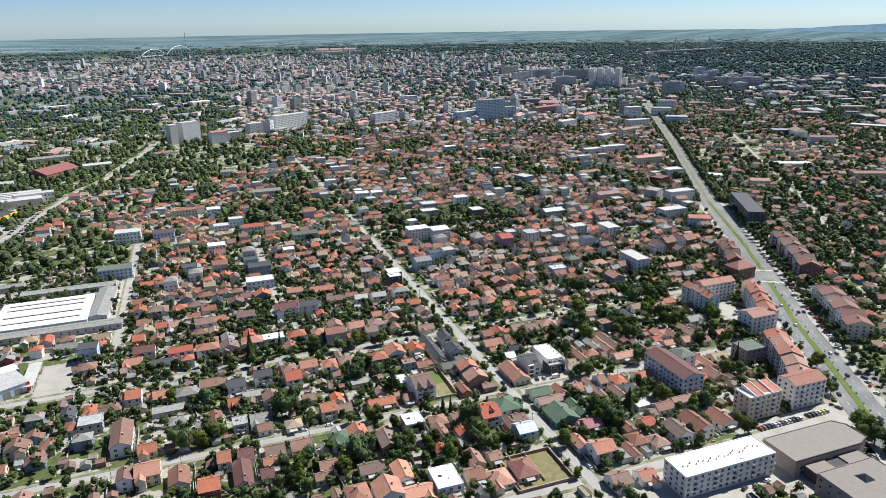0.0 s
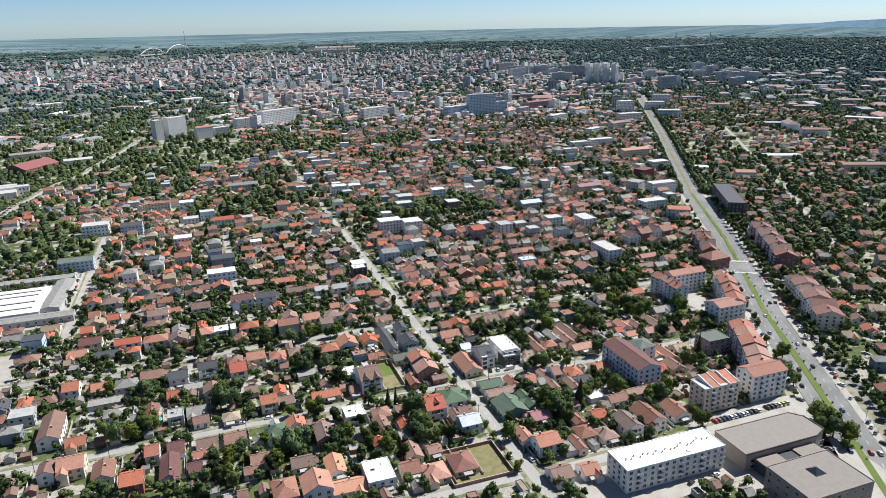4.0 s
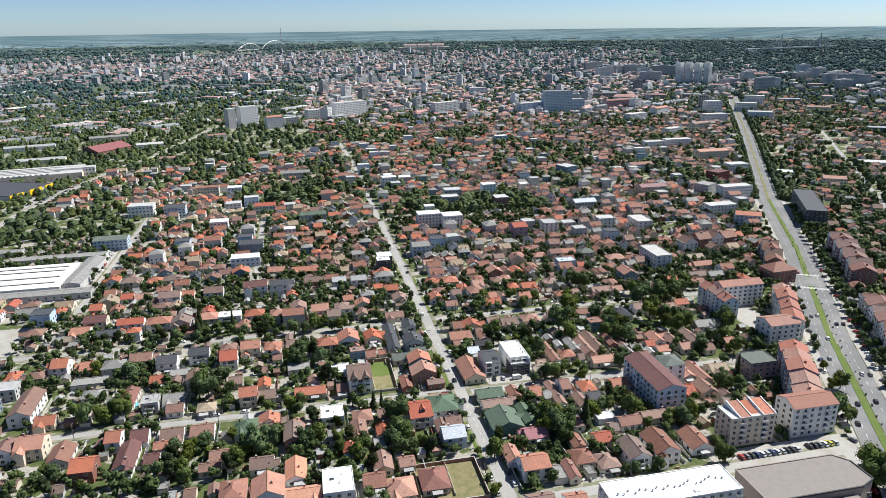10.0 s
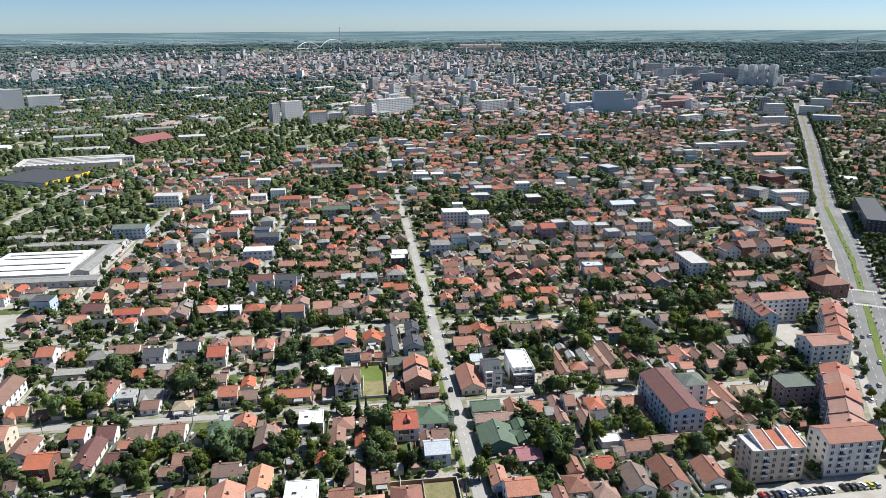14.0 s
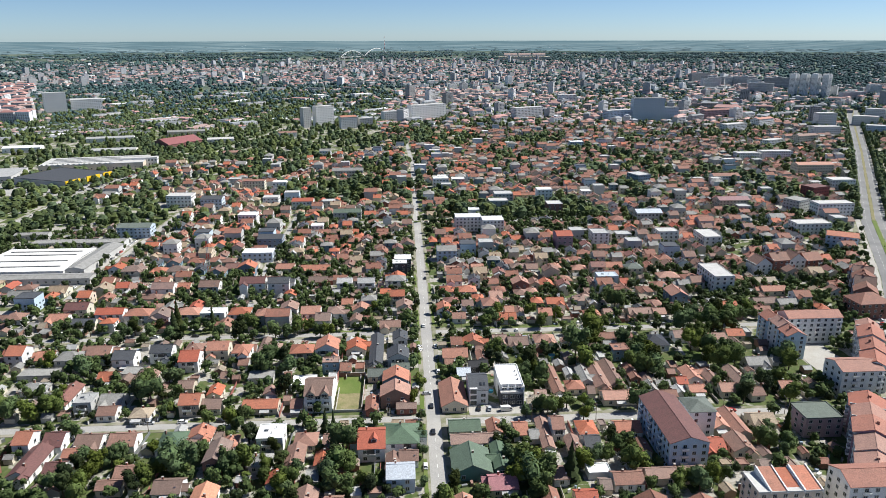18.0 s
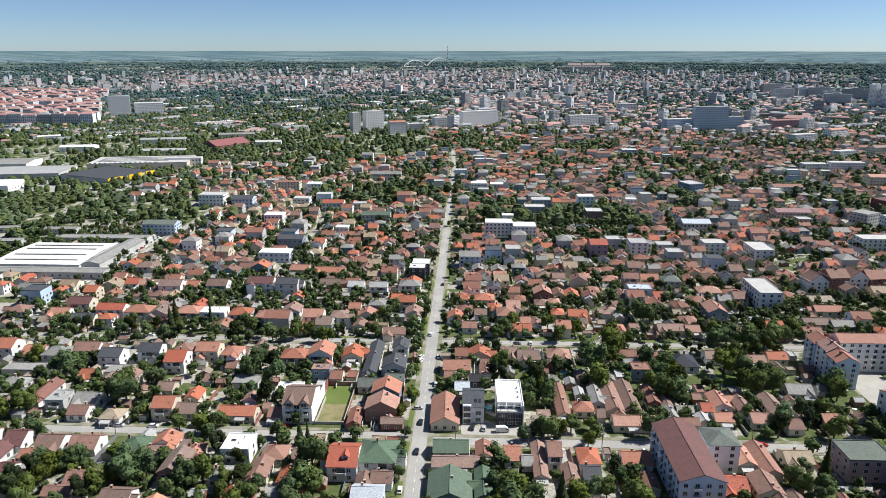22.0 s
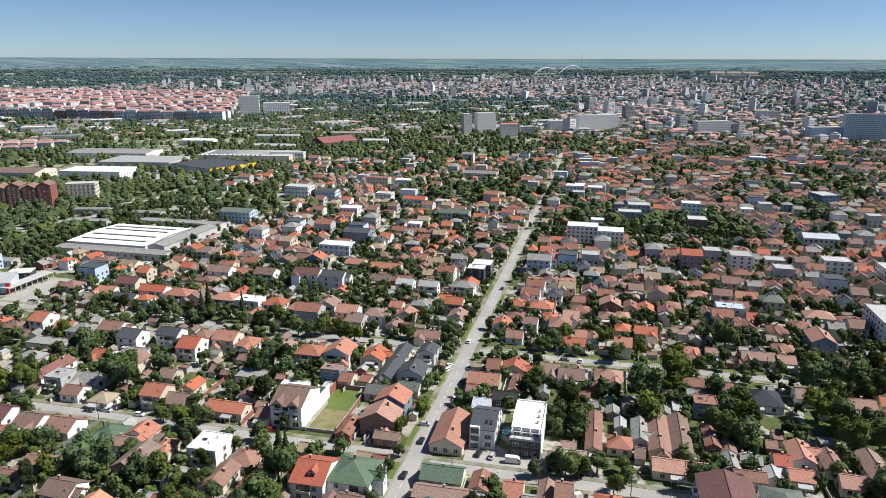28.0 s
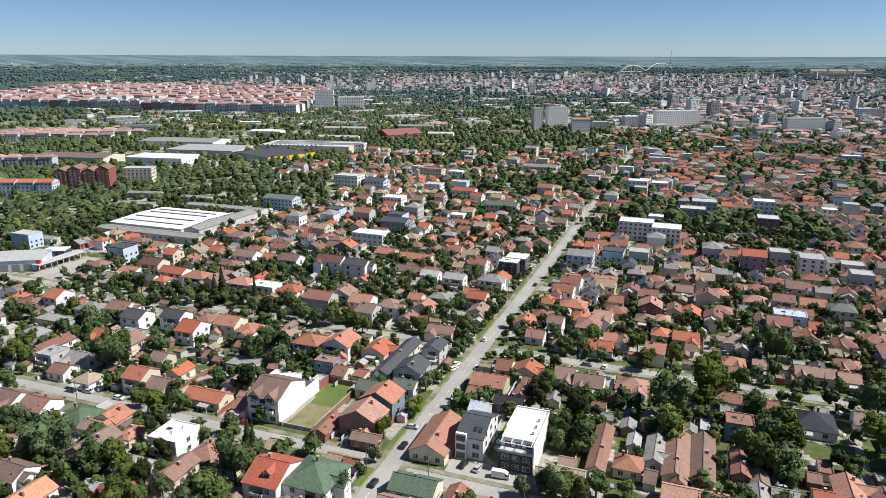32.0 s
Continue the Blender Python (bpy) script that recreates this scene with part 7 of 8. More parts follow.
tagged(part("far_trees", green), "dark green far trees, parks and woods, the farthest tinted blue for haze", "trees", kind="stuff")

# the city: blocks and red roofs, thinning out with distance
city = Shape()


def r_near(x, y):
    return math.hypot(x - MID[0], y - MID[1])


def far_block(x, y, w, d, h, rm, wm, ang, pitched=False):
    """A distant building: walls, a flat or hipped roof with a set-back top, and bands of windows and loggias where it is near enough."""
    px, py, pz, k = far_place(x, y)
    w, d, h = w * k, d * k, h * k
    m = pose(px, py, pz, 0, 0, ang)
    s = Shape()
    s.box(-w / 2, -d / 2, -2, w / 2, d / 2, h, wm)
    if pitched:
        q, e = min(w, d) * 0.24, 0.5 * k
        s.solid([(-w / 2 - e, -d / 2 - e, h), (w / 2 + e, -d / 2 - e, h), (w / 2 + e, d / 2 + e, h), (-w / 2 - e, d / 2 + e, h), (-w / 2 + d * 0.3, 0, h + q), (w / 2 - d * 0.3, 0, h + q)],
                [(0, 1, 5, 4), (2, 3, 4, 5), (1, 2, 5), (3, 0, 4)], rm)
    else:
        s.box(-w / 2 + 0.3, -d / 2 + 0.3, h, w / 2 - 0.3, d / 2 - 0.3, h + 0.4 * k, rm)
        if h / k > 12:
            s.box(-w * 0.18, -d * 0.25, h + 0.4 * k, w * 0.12, d * 0.25, h + 3.0 * k, wm)
    if r_near(x, y) < 2600 and h / k > 7:
        for f in range(int(h / k / 3)):
            if r_near(x, y) < 1900:
                for i in range(int(w / 4)):
                    u = -w / 2 + 1.2 + i * 4
                    s.box(u, -d / 2 - 0.12, f * 3 + 1.0, u + 2.0, -d / 2, f * 3 + 2.5, GLASS)
            else:
                s.box(-w / 2 + 1, -d / 2 - 0.12, (f * 3 + 1.0) * k, w / 2 - 1, -d / 2, (f * 3 + 2.2) * k, FAR_DULL)
    append(city, s, m)


for k in range(21000):
    a, r = rng.uniform(-0.78, 0.80), 1250 * (5.8 ** rng.random())
    x, y = MID[0] + r * math.sin(a), MID[1] + r * math.cos(a)
    p = built(x, y)
    if rng.random() > 0.05 + p or taken(x, y, 9):
        continue
    keep(x, y, 5, 5)
    core = y > 2150
    tall, ang = rng.random(), rng.choice((30, 34, 38, 45, -25, 66))
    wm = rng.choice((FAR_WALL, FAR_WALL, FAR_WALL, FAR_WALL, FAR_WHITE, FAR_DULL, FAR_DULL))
    if p < 0.2:
        if rng.random() < 0.35:
            far_block(x, y, rng.uniform(26, 70), rng.uniform(12, 26), rng.uniform(4.5, 9), rng.choice((FAR_GREY, FAR_GREY, FAR_GREY, FAR_ROOF, FAR_WHITE)), wm, ang + rng.uniform(-6, 6))
        else:
            far_block(x, y, rng.uniform(9, 15), rng.uniform(8, 11), rng.uniform(3.5, 7), rng.choice((FAR_ROOF, FAR_ROOF, FAR_GREY)), wm, ang, True)
    elif tall < 0.80:
        far_block(x, y, rng.uniform(9, 20), rng.uniform(8, 12), rng.uniform(4, 11 if core else 9), rng.choice((FAR_ROOF, FAR_ROOF, FAR_RED, FAR_GREY)), wm, ang + rng.uniform(-8, 8), True)
    elif tall < 0.975:
        far_block(x, y, rng.uniform(14, 36), rng.uniform(10, 14), rng.uniform(8, 15), rng.choice((FAR_GREY, FAR_ROOF, FAR_ROOF)), wm, ang, rng.random() < 0.5)
    else:
        far_block(x, y, rng.uniform(14, 24), rng.uniform(13, 16), rng.uniform(20, 36), FAR_GREY, wm, ang)
# slabs and halls among the woods beyond the boulevard
for k in range(420):
    a, r = rng.uniform(0.40, 0.95), rng.uniform(900, 2700)
    x, y = MID[0] + r * math.sin(a), MID[1] + r * math.cos(a)
    if x < blvd_x(y) + 60 and y < 1250 or taken(x, y, 14):
        continue
    keep(x, y, 10, 8)
    wm = rng.choice((FAR_WALL, FAR_WALL, FAR_WHITE, FAR_DULL))
    if rng.random() < 0.3 and a < 0.75 and r > 1900:
        far_block(x, y, rng.uniform(40, 90), rng.uniform(12, 15), rng.uniform(20, 36), FAR_GREY, FAR_WALL, rng.choice((15, 20, -30)))
    else:
        far_block(x, y, rng.uniform(18, 60), rng.uniform(12, 26), rng.uniform(5, 13), rng.choice((FAR_GREY, FAR_ROOF, FAR_GREY, FAR_ROOF)), wm, rng.choice((-30, 60, -24)), rng.random() < 0.4)
tagged(part("far_city", city), "far city of pale blocks and red roofs", "city", kind="stuff")


# the red-roofed quarter and the blocks before it
quarter = Shape()
city = quarter
rng = random.Random(31)
for i in range(-8, 21):
    far_block(-1290 + i * 27.5, 1068 + i * 2.6, rng.uniform(23, 27), 14, rng.uniform(21, 25), rng.choice((FAR_RED, FAR_RED, FAR_GREY)), rng.choice((FAR_WALL, FAR_WHITE, FAR_WALL, FAR_WALL, FAR_ROOF)), 4 + rng.uniform(-1.5, 1.5), rng.random() < 0.7)
for j in range(1, 17):
    for i in range(-14, 26):
        x, y = -1330 + i * 34 - j * 32 + (j % 2) * 15, 1075 + i * 3 + j * 62
        if rng.random() < 0.9 and x < -705 - (y - 1080) * 0.50:
            far_block(x, y, rng.uniform(26, 33), rng.uniform(12, 15), rng.uniform(14, 21), FAR_RED, rng.choice((FAR_WALL, FAR_WHITE, FAR_WALL)), 4 + rng.choice((0, 0, 90)) + rng.uniform(-3, 3), True)
for i in range(9):
    for j in range(3):
        far_block(-900 + i * 20, 545 + i * 9 + j * 32, 19, 13, rng.uniform(9, 12), FAR_ROOF, FAR_WALL, 24, True)
for i in range(5):
    far_block(-650 + i * 16, 358 + i * 7, 15, 13, 14, FAR_ROOF, FAR_WALL, 24, True)
    far_block(-560 + i * 15, 232 + i * 7, 14, 14, 13, FAR_ROOF, FAR_WALL, 24, True)
tagged(part("far_quarter", quarter), "large quarter of pale flats with red roofs", "city", kind="stuff")
for i in range(4):
    block("apartment_block", -472 + i * 11.5, 306 + i * 5.2, 11.4, 17, 17 + 2 * (i % 2), 6, 24, "y", "rust", "brick", "tall red brick apartment block with gabled top", sides="f", gap=2.8, rise=3)
block("apartment_block", -420, 345, 26, 14, 17, 5, 24, "f", "palewhite", "cream", "cream apartment block with flat roof", sides="fr", gap=3.2)
for i in range(3):
    block("apartment_block", -486 + i * 15, 262 + i * 6, 14, 14, 13, 4, 24, "x", "orange", "paleblue", "pale apartment block with orange roof among trees", sides="fr", gap=3.2)
block("office_tower", -765, 1300, 44, 22, 46, 13, 25, "f", "palewhite", "white", "tall white and grey office tower", "office tower", sides="fr", gap=4, rows=True)
block("office_tower", -722, 1352, 62, 40, 28, 8, 25, "f", "palewhite", "white", "broad white office building", "office building", sides="fr", gap=4, rows=True)

# landmarks on the skyline
RED_STACK = material("stack_red", (0.42, 0.08, 0.06), 0.7, 0.1)


def far_thing(name, x, y, label, category, ang=0.0):
    px, py, pz, k = far_place(x, y)
    root = thing(name, px, py, pz, ang, label, category)
    root.scale = (k, k, k)
    return root


def arch(root, x0, x1, h, m):
    s = Shape()
    n = 18
    P = [(x0 + (x1 - x0) * i / n, 0, 6 + h * (1 - (2 * i / n - 1) ** 2)) for i in range(n + 1)]
    for p, q in zip(P, P[1:]):
        s.tube(p, q, 3.2, 3.2, m, 6)
    part("arch", s, root)
    for i in range(2, n - 1, 2):
        s = Shape()
        s.tube((P[i][0], 0, 4), P[i], 0.7, 0.7, m, 4)
        part("hanger", s, root)
    s = Shape()
    s.box(x0, -8, 0, x1, 8, 6, m)
    part("deck", s, root)


BR = far_thing("arch_bridge", -330, 5900, "white twin-arched bridge over the river", "bridge", 50)
arch(BR, -300, -25, 46, FRAME)
arch(BR, -15, 300, 62, FRAME)
CH = far_thing("chimney_stack", -250, 9000, "tall slim red and white chimney", "chimney")
for k in range(8):
    s = Shape()
    s.tube((0, 0, k * 22), (0, 0, k * 22 + 22), 4.5 - k * 0.3, 4.2 - k * 0.3, RED_STACK if k % 2 else FRAME, 8)
    part("ring", s, CH)
CB = far_thing("cable_bridge", 3050, 3600, "white cable-stayed bridge with two pylons", "bridge", 14)
s = Shape()
s.box(-480, -9, 18, 480, 9, 24, FRAME)
part("deck", s, CB)
for sx in (-180, 180):
    s = Shape()
    s.tube((sx, 0, 0), (sx, 0, 105), 5, 3, FRAME, 6)
    part("pylon", s, CB)
    for i in range(1, 6):
        for g in (-1, 1):
            s = Shape()
            s.tube((sx, 0, 100 - i * 4), (sx + g * i * 30, 0, 24), 0.6, 0.6, FRAME, 4)
            part("cable", s, CB)
FT = far_thing("fortress", 880, 4900, "long red-roofed fortress on its hill", "fortress", 0)
s = Shape()
s.box(-190, -30, 0, 190, 30, 24, MATS["wall_cream"])
part("rampart", s, FT)
for k in range(3):
    s = Shape()
    s.box(-150 + k * 105, -12, 26, -60 + k * 105, 12, 38, FAR_WALL)
    s.solid([(-152 + k * 105, -14, 38), (-58 + k * 105, -14, 38), (-58 + k * 105, 14, 38), (-152 + k * 105, 14, 38), (-152 + k * 105, 0, 48), (-58 + k * 105, 0, 48)], [(0, 1, 5, 4), (2, 3, 4, 5), (1, 2, 5), (3, 0, 4)], FAR_ROOF)
    part("barrack", s, FT)
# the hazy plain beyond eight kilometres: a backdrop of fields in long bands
# blue-grey haze is painted into the two field colours
pm = material("hazy_plain", (0.090, 0.145, 0.165), 1.0, 0, stain=1.0, scale=1.0, fine=1.0, alt=(0.175, 0.235, 0.25), spec=0.0, grain=(0.9, 1.1))
for nd in pm.node_tree.nodes:
    if nd.bl_idname == "ShaderNodeTexNoise":
        nd.inputs["Detail"].default_value = 4
        mp = pm.node_tree.nodes.new("ShaderNodeMapping")
        mp.inputs["Scale"].default_value = (0.0022, 0.016, 0.02) if len([q for q in pm.node_tree.nodes if q.bl_idname == "ShaderNodeMapping"]) < 2 else (0.006, 0.05, 0.05)
        tc = [q for q in pm.node_tree.nodes if q.bl_idname == "ShaderNodeTexCoord"][0]
        pm.node_tree.links.new(tc.outputs["Object"], mp.inputs["Vector"])
        pm.node_tree.links.new(mp.outputs[0], nd.inputs["Vector"])
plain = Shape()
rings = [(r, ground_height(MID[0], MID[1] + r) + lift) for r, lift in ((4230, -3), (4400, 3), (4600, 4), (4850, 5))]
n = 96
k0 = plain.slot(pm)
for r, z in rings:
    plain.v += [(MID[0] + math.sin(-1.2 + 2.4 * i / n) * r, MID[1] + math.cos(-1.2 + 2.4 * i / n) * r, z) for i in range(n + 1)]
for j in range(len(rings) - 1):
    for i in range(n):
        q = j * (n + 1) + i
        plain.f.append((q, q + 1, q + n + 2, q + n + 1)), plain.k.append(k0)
tagged(part("backdrop", plain), "blue-grey plain at the horizon, haze painted in its colour", "distance", kind="structure")
# hedges, copses and villages scattered over the plain, haze put into the green
hedge = material("hazy_woods", (0.125, 0.18, 0.195), 1.0, 0.3, per="island", spec=0.0)
copse = Shape()
for k in range(3200):
    a, r = rng.uniform(-1.05, 1.05), 4060 + 760 * rng.random() ** 1.3
    z = ground_height(MID[0], MID[1] + r) + 3
    x, y = MID[0] + math.sin(a) * r, MID[1] + math.cos(a) * r
    far = (r - 4060) / 760
    ru, rv, h = rng.uniform(6, 40) * (1 - 0.3 * far), rng.uniform(4, 9), rng.uniform(1.5, 3.4) * (1 - 0.6 * far)
    c, q = math.cos(a), -math.sin(a)
    if rng.random() < 0.09 and a < 0.5:
        copse.solid([(x + u * ru * 0.3, y + v * 4, z + w * h * 0.8) for w in (0, 1) for u, v in ((-1, -1), (1, -1), (1, 1), (-1, 1))], [(0, 1, 5, 4), (1, 2, 6, 5), (3, 0, 4, 7), (4, 5, 6, 7)], FAR_WHITE)
    else:
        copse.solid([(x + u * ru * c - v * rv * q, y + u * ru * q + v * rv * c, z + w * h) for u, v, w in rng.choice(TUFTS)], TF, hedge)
tagged(part("far_copses", copse), "copses and hedges on the plain, tinted blue-green for haze", "trees", kind="stuff")
# far hills behind the woods, their blue haze painted into the colour
hills = Shape()
m = material("hill_haze", (0.16, 0.26, 0.34), 0.95, 0, stain=0.6, scale=0.004, fine=0.02, alt=(0.14, 0.23, 0.30), spec=0.0)
n = 60
prof = []
for i in range(n + 1):
    a = 0.5 + 0.8 * i / n
    e = 22 * (0.5 + 0.5 * math.tanh((a - 0.78) * 9)) + 22 * math.exp(-((a - 0.95) / 0.12) ** 2) + 6 * noise.noise(Vector((a * 9, 0, 2))) + 5 * noise.noise(Vector((a * 30, 0, 4)))
    z = ground_height(MID[0], MID[1] + 4790)
    prof.append((math.sin(a), math.cos(a), z + max(2, e)))
for (a, b, z0), (c, d, z1) in zip(prof, prof[1:]):
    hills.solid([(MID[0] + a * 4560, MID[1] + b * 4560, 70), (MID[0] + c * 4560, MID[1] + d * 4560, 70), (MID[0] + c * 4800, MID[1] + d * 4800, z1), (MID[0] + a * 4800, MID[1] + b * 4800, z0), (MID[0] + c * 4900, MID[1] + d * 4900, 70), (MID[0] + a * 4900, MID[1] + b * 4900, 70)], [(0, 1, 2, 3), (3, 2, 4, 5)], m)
tagged(part("backdrop", hills), "low wooded hills on the horizon, haze painted in as blue", "hills", kind="structure")

# ---- small places among the houses ----
def patch(name, x0, y0, x1, y1, z, m, label, category):
    s = Shape()
    s.box(x0, y0, -0.2, x1, y1, z, m)
    return tagged(part(name, s), label, category, kind="structure")


patch("lawn", -44.2, 24, -31.5, 41, 0.10, GRASS, "bright green fenced grass plot", "lawn")
patch("lawn", -44.2, 8, -31.5, 24, 0.09, DRY, "dry yellowed end of the grass plot", "lawn")
patch("vacant_lot", -37, -86, -8, -60, 0.09, DRY, "vacant lot with dry scrub", "vacant lot")
patch("lawn", 150, -52, 163, -34, 0.09, GRASS, "green lawn behind the flats", "lawn")
patch("forecourt", 16, 1.5, 44, 8.5, 0.20, PAVING, "pale concrete forecourt with parked cars", "forecourt")
patch("car_park", 92, -100, 160, -78.5, 0.13, PAVING, "pale paved car park beside the flats", "car park")
patch("courtyard", 192.5, 23, 212, 64, 0.13, PAVING, "pale paved courtyard between the flats", "courtyard")
patch("yard", 14, -127, 92, -96, 0.12, PAVING, "paved yard round the white block", "yard")
patch("yard", 84, -168, 150, -100, 0.11, PAVING, "paved yard round the halls", "yard")
patch("yard", -266.5, 88, -246, 138, 0.10, PAVING, "dusty paved depot yard", "yard")
patch("yard", -322, 178, -218, 290, 0.08, PAVING, "grey paved factory yard", "yard")
patch("yard", -470, 470, -340, 690, 0.06, ASPHALT, "asphalt car park before the stores", "car park")


def boundary(pts, h, m, label, t=0.25):
    root = thing("garden_wall", pts[0][0], pts[0][1], 0, 0, label, "wall")
    ox, oy = pts[0]
    for (x0, y0), (x1, y1) in zip(pts, pts[1:]):
        s = Shape()
        L = math.hypot(x1 - x0, y1 - y0)
        s.box(0, -t / 2, -0.1, L, t / 2, h, m, math.atan2(y1 - y0, x1 - x0), x0 - ox, y0 - oy)
        s.box(0, -t / 2 - 0.05, h, L, t / 2 + 0.05, h + 0.08, CONCRETE, math.atan2(y1 - y0, x1 - x0), x0 - ox, y0 - oy)
        part("panel", s, root)


boundary([(-37, -86), (-37, -60), (-8, -60), (-8, -86), (-37, -86)], 1.7, BRICK, "brown brick wall round the vacant lot")
boundary([(-31.5, 8), (-31.5, 41), (-44.4, 41)], 2.0, MATS["wall_brick"], "tall brick wall round the grass plot")
boundary([(-44.4, 7.5), (-31.5, 7.5)], 1.2, MATS["wall_grey"], "low grey wall at the street")

# the depot yard
# the depot: a grey hall with a red corner, an open garage row and a low workshop
DP = thing("depot_hall", -287, 108, 0, 31, "blue-grey sheet metal depot hall with a red corner", "hall")
s = Shape()
s.box(-15, -10, 0, 15, 10, 6.4, MATS["wall_paleblue"])
part("wall", s, DP)
s = Shape()
slab(s, [(-15.4, -10.4, 6.5), (15.4, -10.4, 6.5), (15.4, 10.4, 7.3), (-15.4, 10.4, 7.3)], 0.3, MATS["roof_lightgrey"])
part("roof", s, DP)
s = Shape()
s.box(13.2, -10.2, 0, 15.2, -7.5, 6.3, MATS["wall_red"])
part("corner_panel", s, DP, "bright red corner cladding")
for k in range(4):
    s = Shape()
    s.box(-12 + k * 6.2, -10.12, 0, -8 + k * 6.2, -9.9, 4.2, METAL)
    part("gate", s, DP)
GS = thing("garage_row", -270.5, 121, 0, 0, "long open garage row with a white roof", "garage")
s = Shape()
s.box(-3.6, -16.5, 3.5, 3.8, 16.5, 4.0, MATS["roof_palewhite"])
part("roof", s, GS)
s = Shape()
s.box(-3.5, -16.3, 0, -3.2, 16.3, 3.5, MATS["wall_grey"])
part("wall", s, GS)
for k in range(9):
    s = Shape()
    s.box(3.2, -16.2 + k * 4.02, 0, 3.5, -15.9 + k * 4.02, 3.5, MATS["wall_cream"])
    part("column", s, GS)
WK = thing("workshop", -287, 134, 0, 25, "low workshop with dark walls and a white flat roof", "workshop")
wl, rf, top = house_shapes(13, 10, 3.8, "f", MATS["roof_whiteflat"], MATS["wall_dark"])
part("wall", wl, WK)
part("roof", rf, WK)
windows_on(WK, 12, 10, 1, "fr", 3.0)
patch("lawn", 126.5, 47, 131.8, 59, 0.09, GRASS, "small green garden lawn", "lawn")
patch("lawn", 134.6, 49, 143, 61, 0.09, GRASS, "small green garden lawn", "lawn")
patch("garden_path", 132, 46, 134.4, 66, 0.12, CONCRETE, "pale concrete garden path", "path")


# ---- cars ----
PAINT = {n: material("car_paint_" + n, c, 0.3, 0.05, stain=0.05, spec=0.6) for n, c in dict(white=(0.75, 0.75, 0.74), silver=(0.45, 0.46, 0.47), grey=(0.16, 0.165, 0.17), black=(0.02, 0.02, 0.022), red=(0.38, 0.03, 0.025), blue=(0.035, 0.06, 0.16), yellow=(0.50, 0.46, 0.05)).items()}


def loft(s, rows, m):
    """Skin over cross-sections along x: (x, half width, z bottom, z top)."""
    n = len(s.v)
    for x, w, z0, z1 in rows:
        s.v += [(x, -w, z0), (x, w, z0), (x, w * 0.94, z1), (x, -w * 0.94, z1)]
    k = s.slot(m)
    for i in range(len(rows) - 1):
        a = n + i * 4
        for j in range(4):
            s.f.append((a + j, a + 4 + j, a + 4 + (j + 1) % 4, a + (j + 1) % 4)), s.k.append(k)
    s.f += [(n, n + 1, n + 2, n + 3), (n + 4 * len(rows) - 1, n + 4 * len(rows) - 2, n + 4 * len(rows) - 3, n + 4 * len(rows) - 4)]
    s.k += [k, k]


def car_meshes(paint):
    b = Shape()
    loft(b, [(-2.1, 0.75, 0.35, 0.75), (-1.95, 0.86, 0.25, 0.92), (-0.9, 0.88, 0.22, 0.95), (0.7, 0.88, 0.22, 0.95), (1.75, 0.86, 0.25, 0.82), (2.1, 0.72, 0.35, 0.66)], paint)
    r = Shape()
    loft(r, [(-1.25, 0.62, 1.36, 1.42), (-0.9, 0.66, 1.40, 1.47), (0.3, 0.66, 1.40, 1.47), (0.5, 0.62, 1.36, 1.42)], paint)
    g = Shape()
    loft(g, [(-1.85, 0.78, 0.9, 0.96), (-1.2, 0.68, 0.9, 1.40), (0.4, 0.68, 0.9, 1.40), (1.15, 0.78, 0.88, 0.93)], GLASS)
    return b.mesh("body"), r.mesh("car_roof"), g.mesh("glazing")


CARS = {n: car_meshes(m) for n, m in PAINT.items()}
_s = Shape()
_s.tube((0, -0.1, 0), (0, 0.1, 0), 0.32, 0.32, TYRE, 10)
_s.tube((0, -0.12, 0), (0, 0.12, 0), 0.18, 0.18, METAL, 8)
WHEEL = _s.mesh("wheel")


def car(x, y, ang, colour, z=0.06):
    root = thing("car", x, y, z, ang, "%s parked passenger car on the asphalt" % colour, "car", "parked cars")
    b, r, g = CARS[colour]
    part("body", b, root), part("car_roof", r, root), part("glazing", g, root)
    for wx in (-1.3, 1.3):
        for wy in (-0.8, 0.8):
            part("wheel", WHEEL, root, at=pose(wx, wy, 0.32))


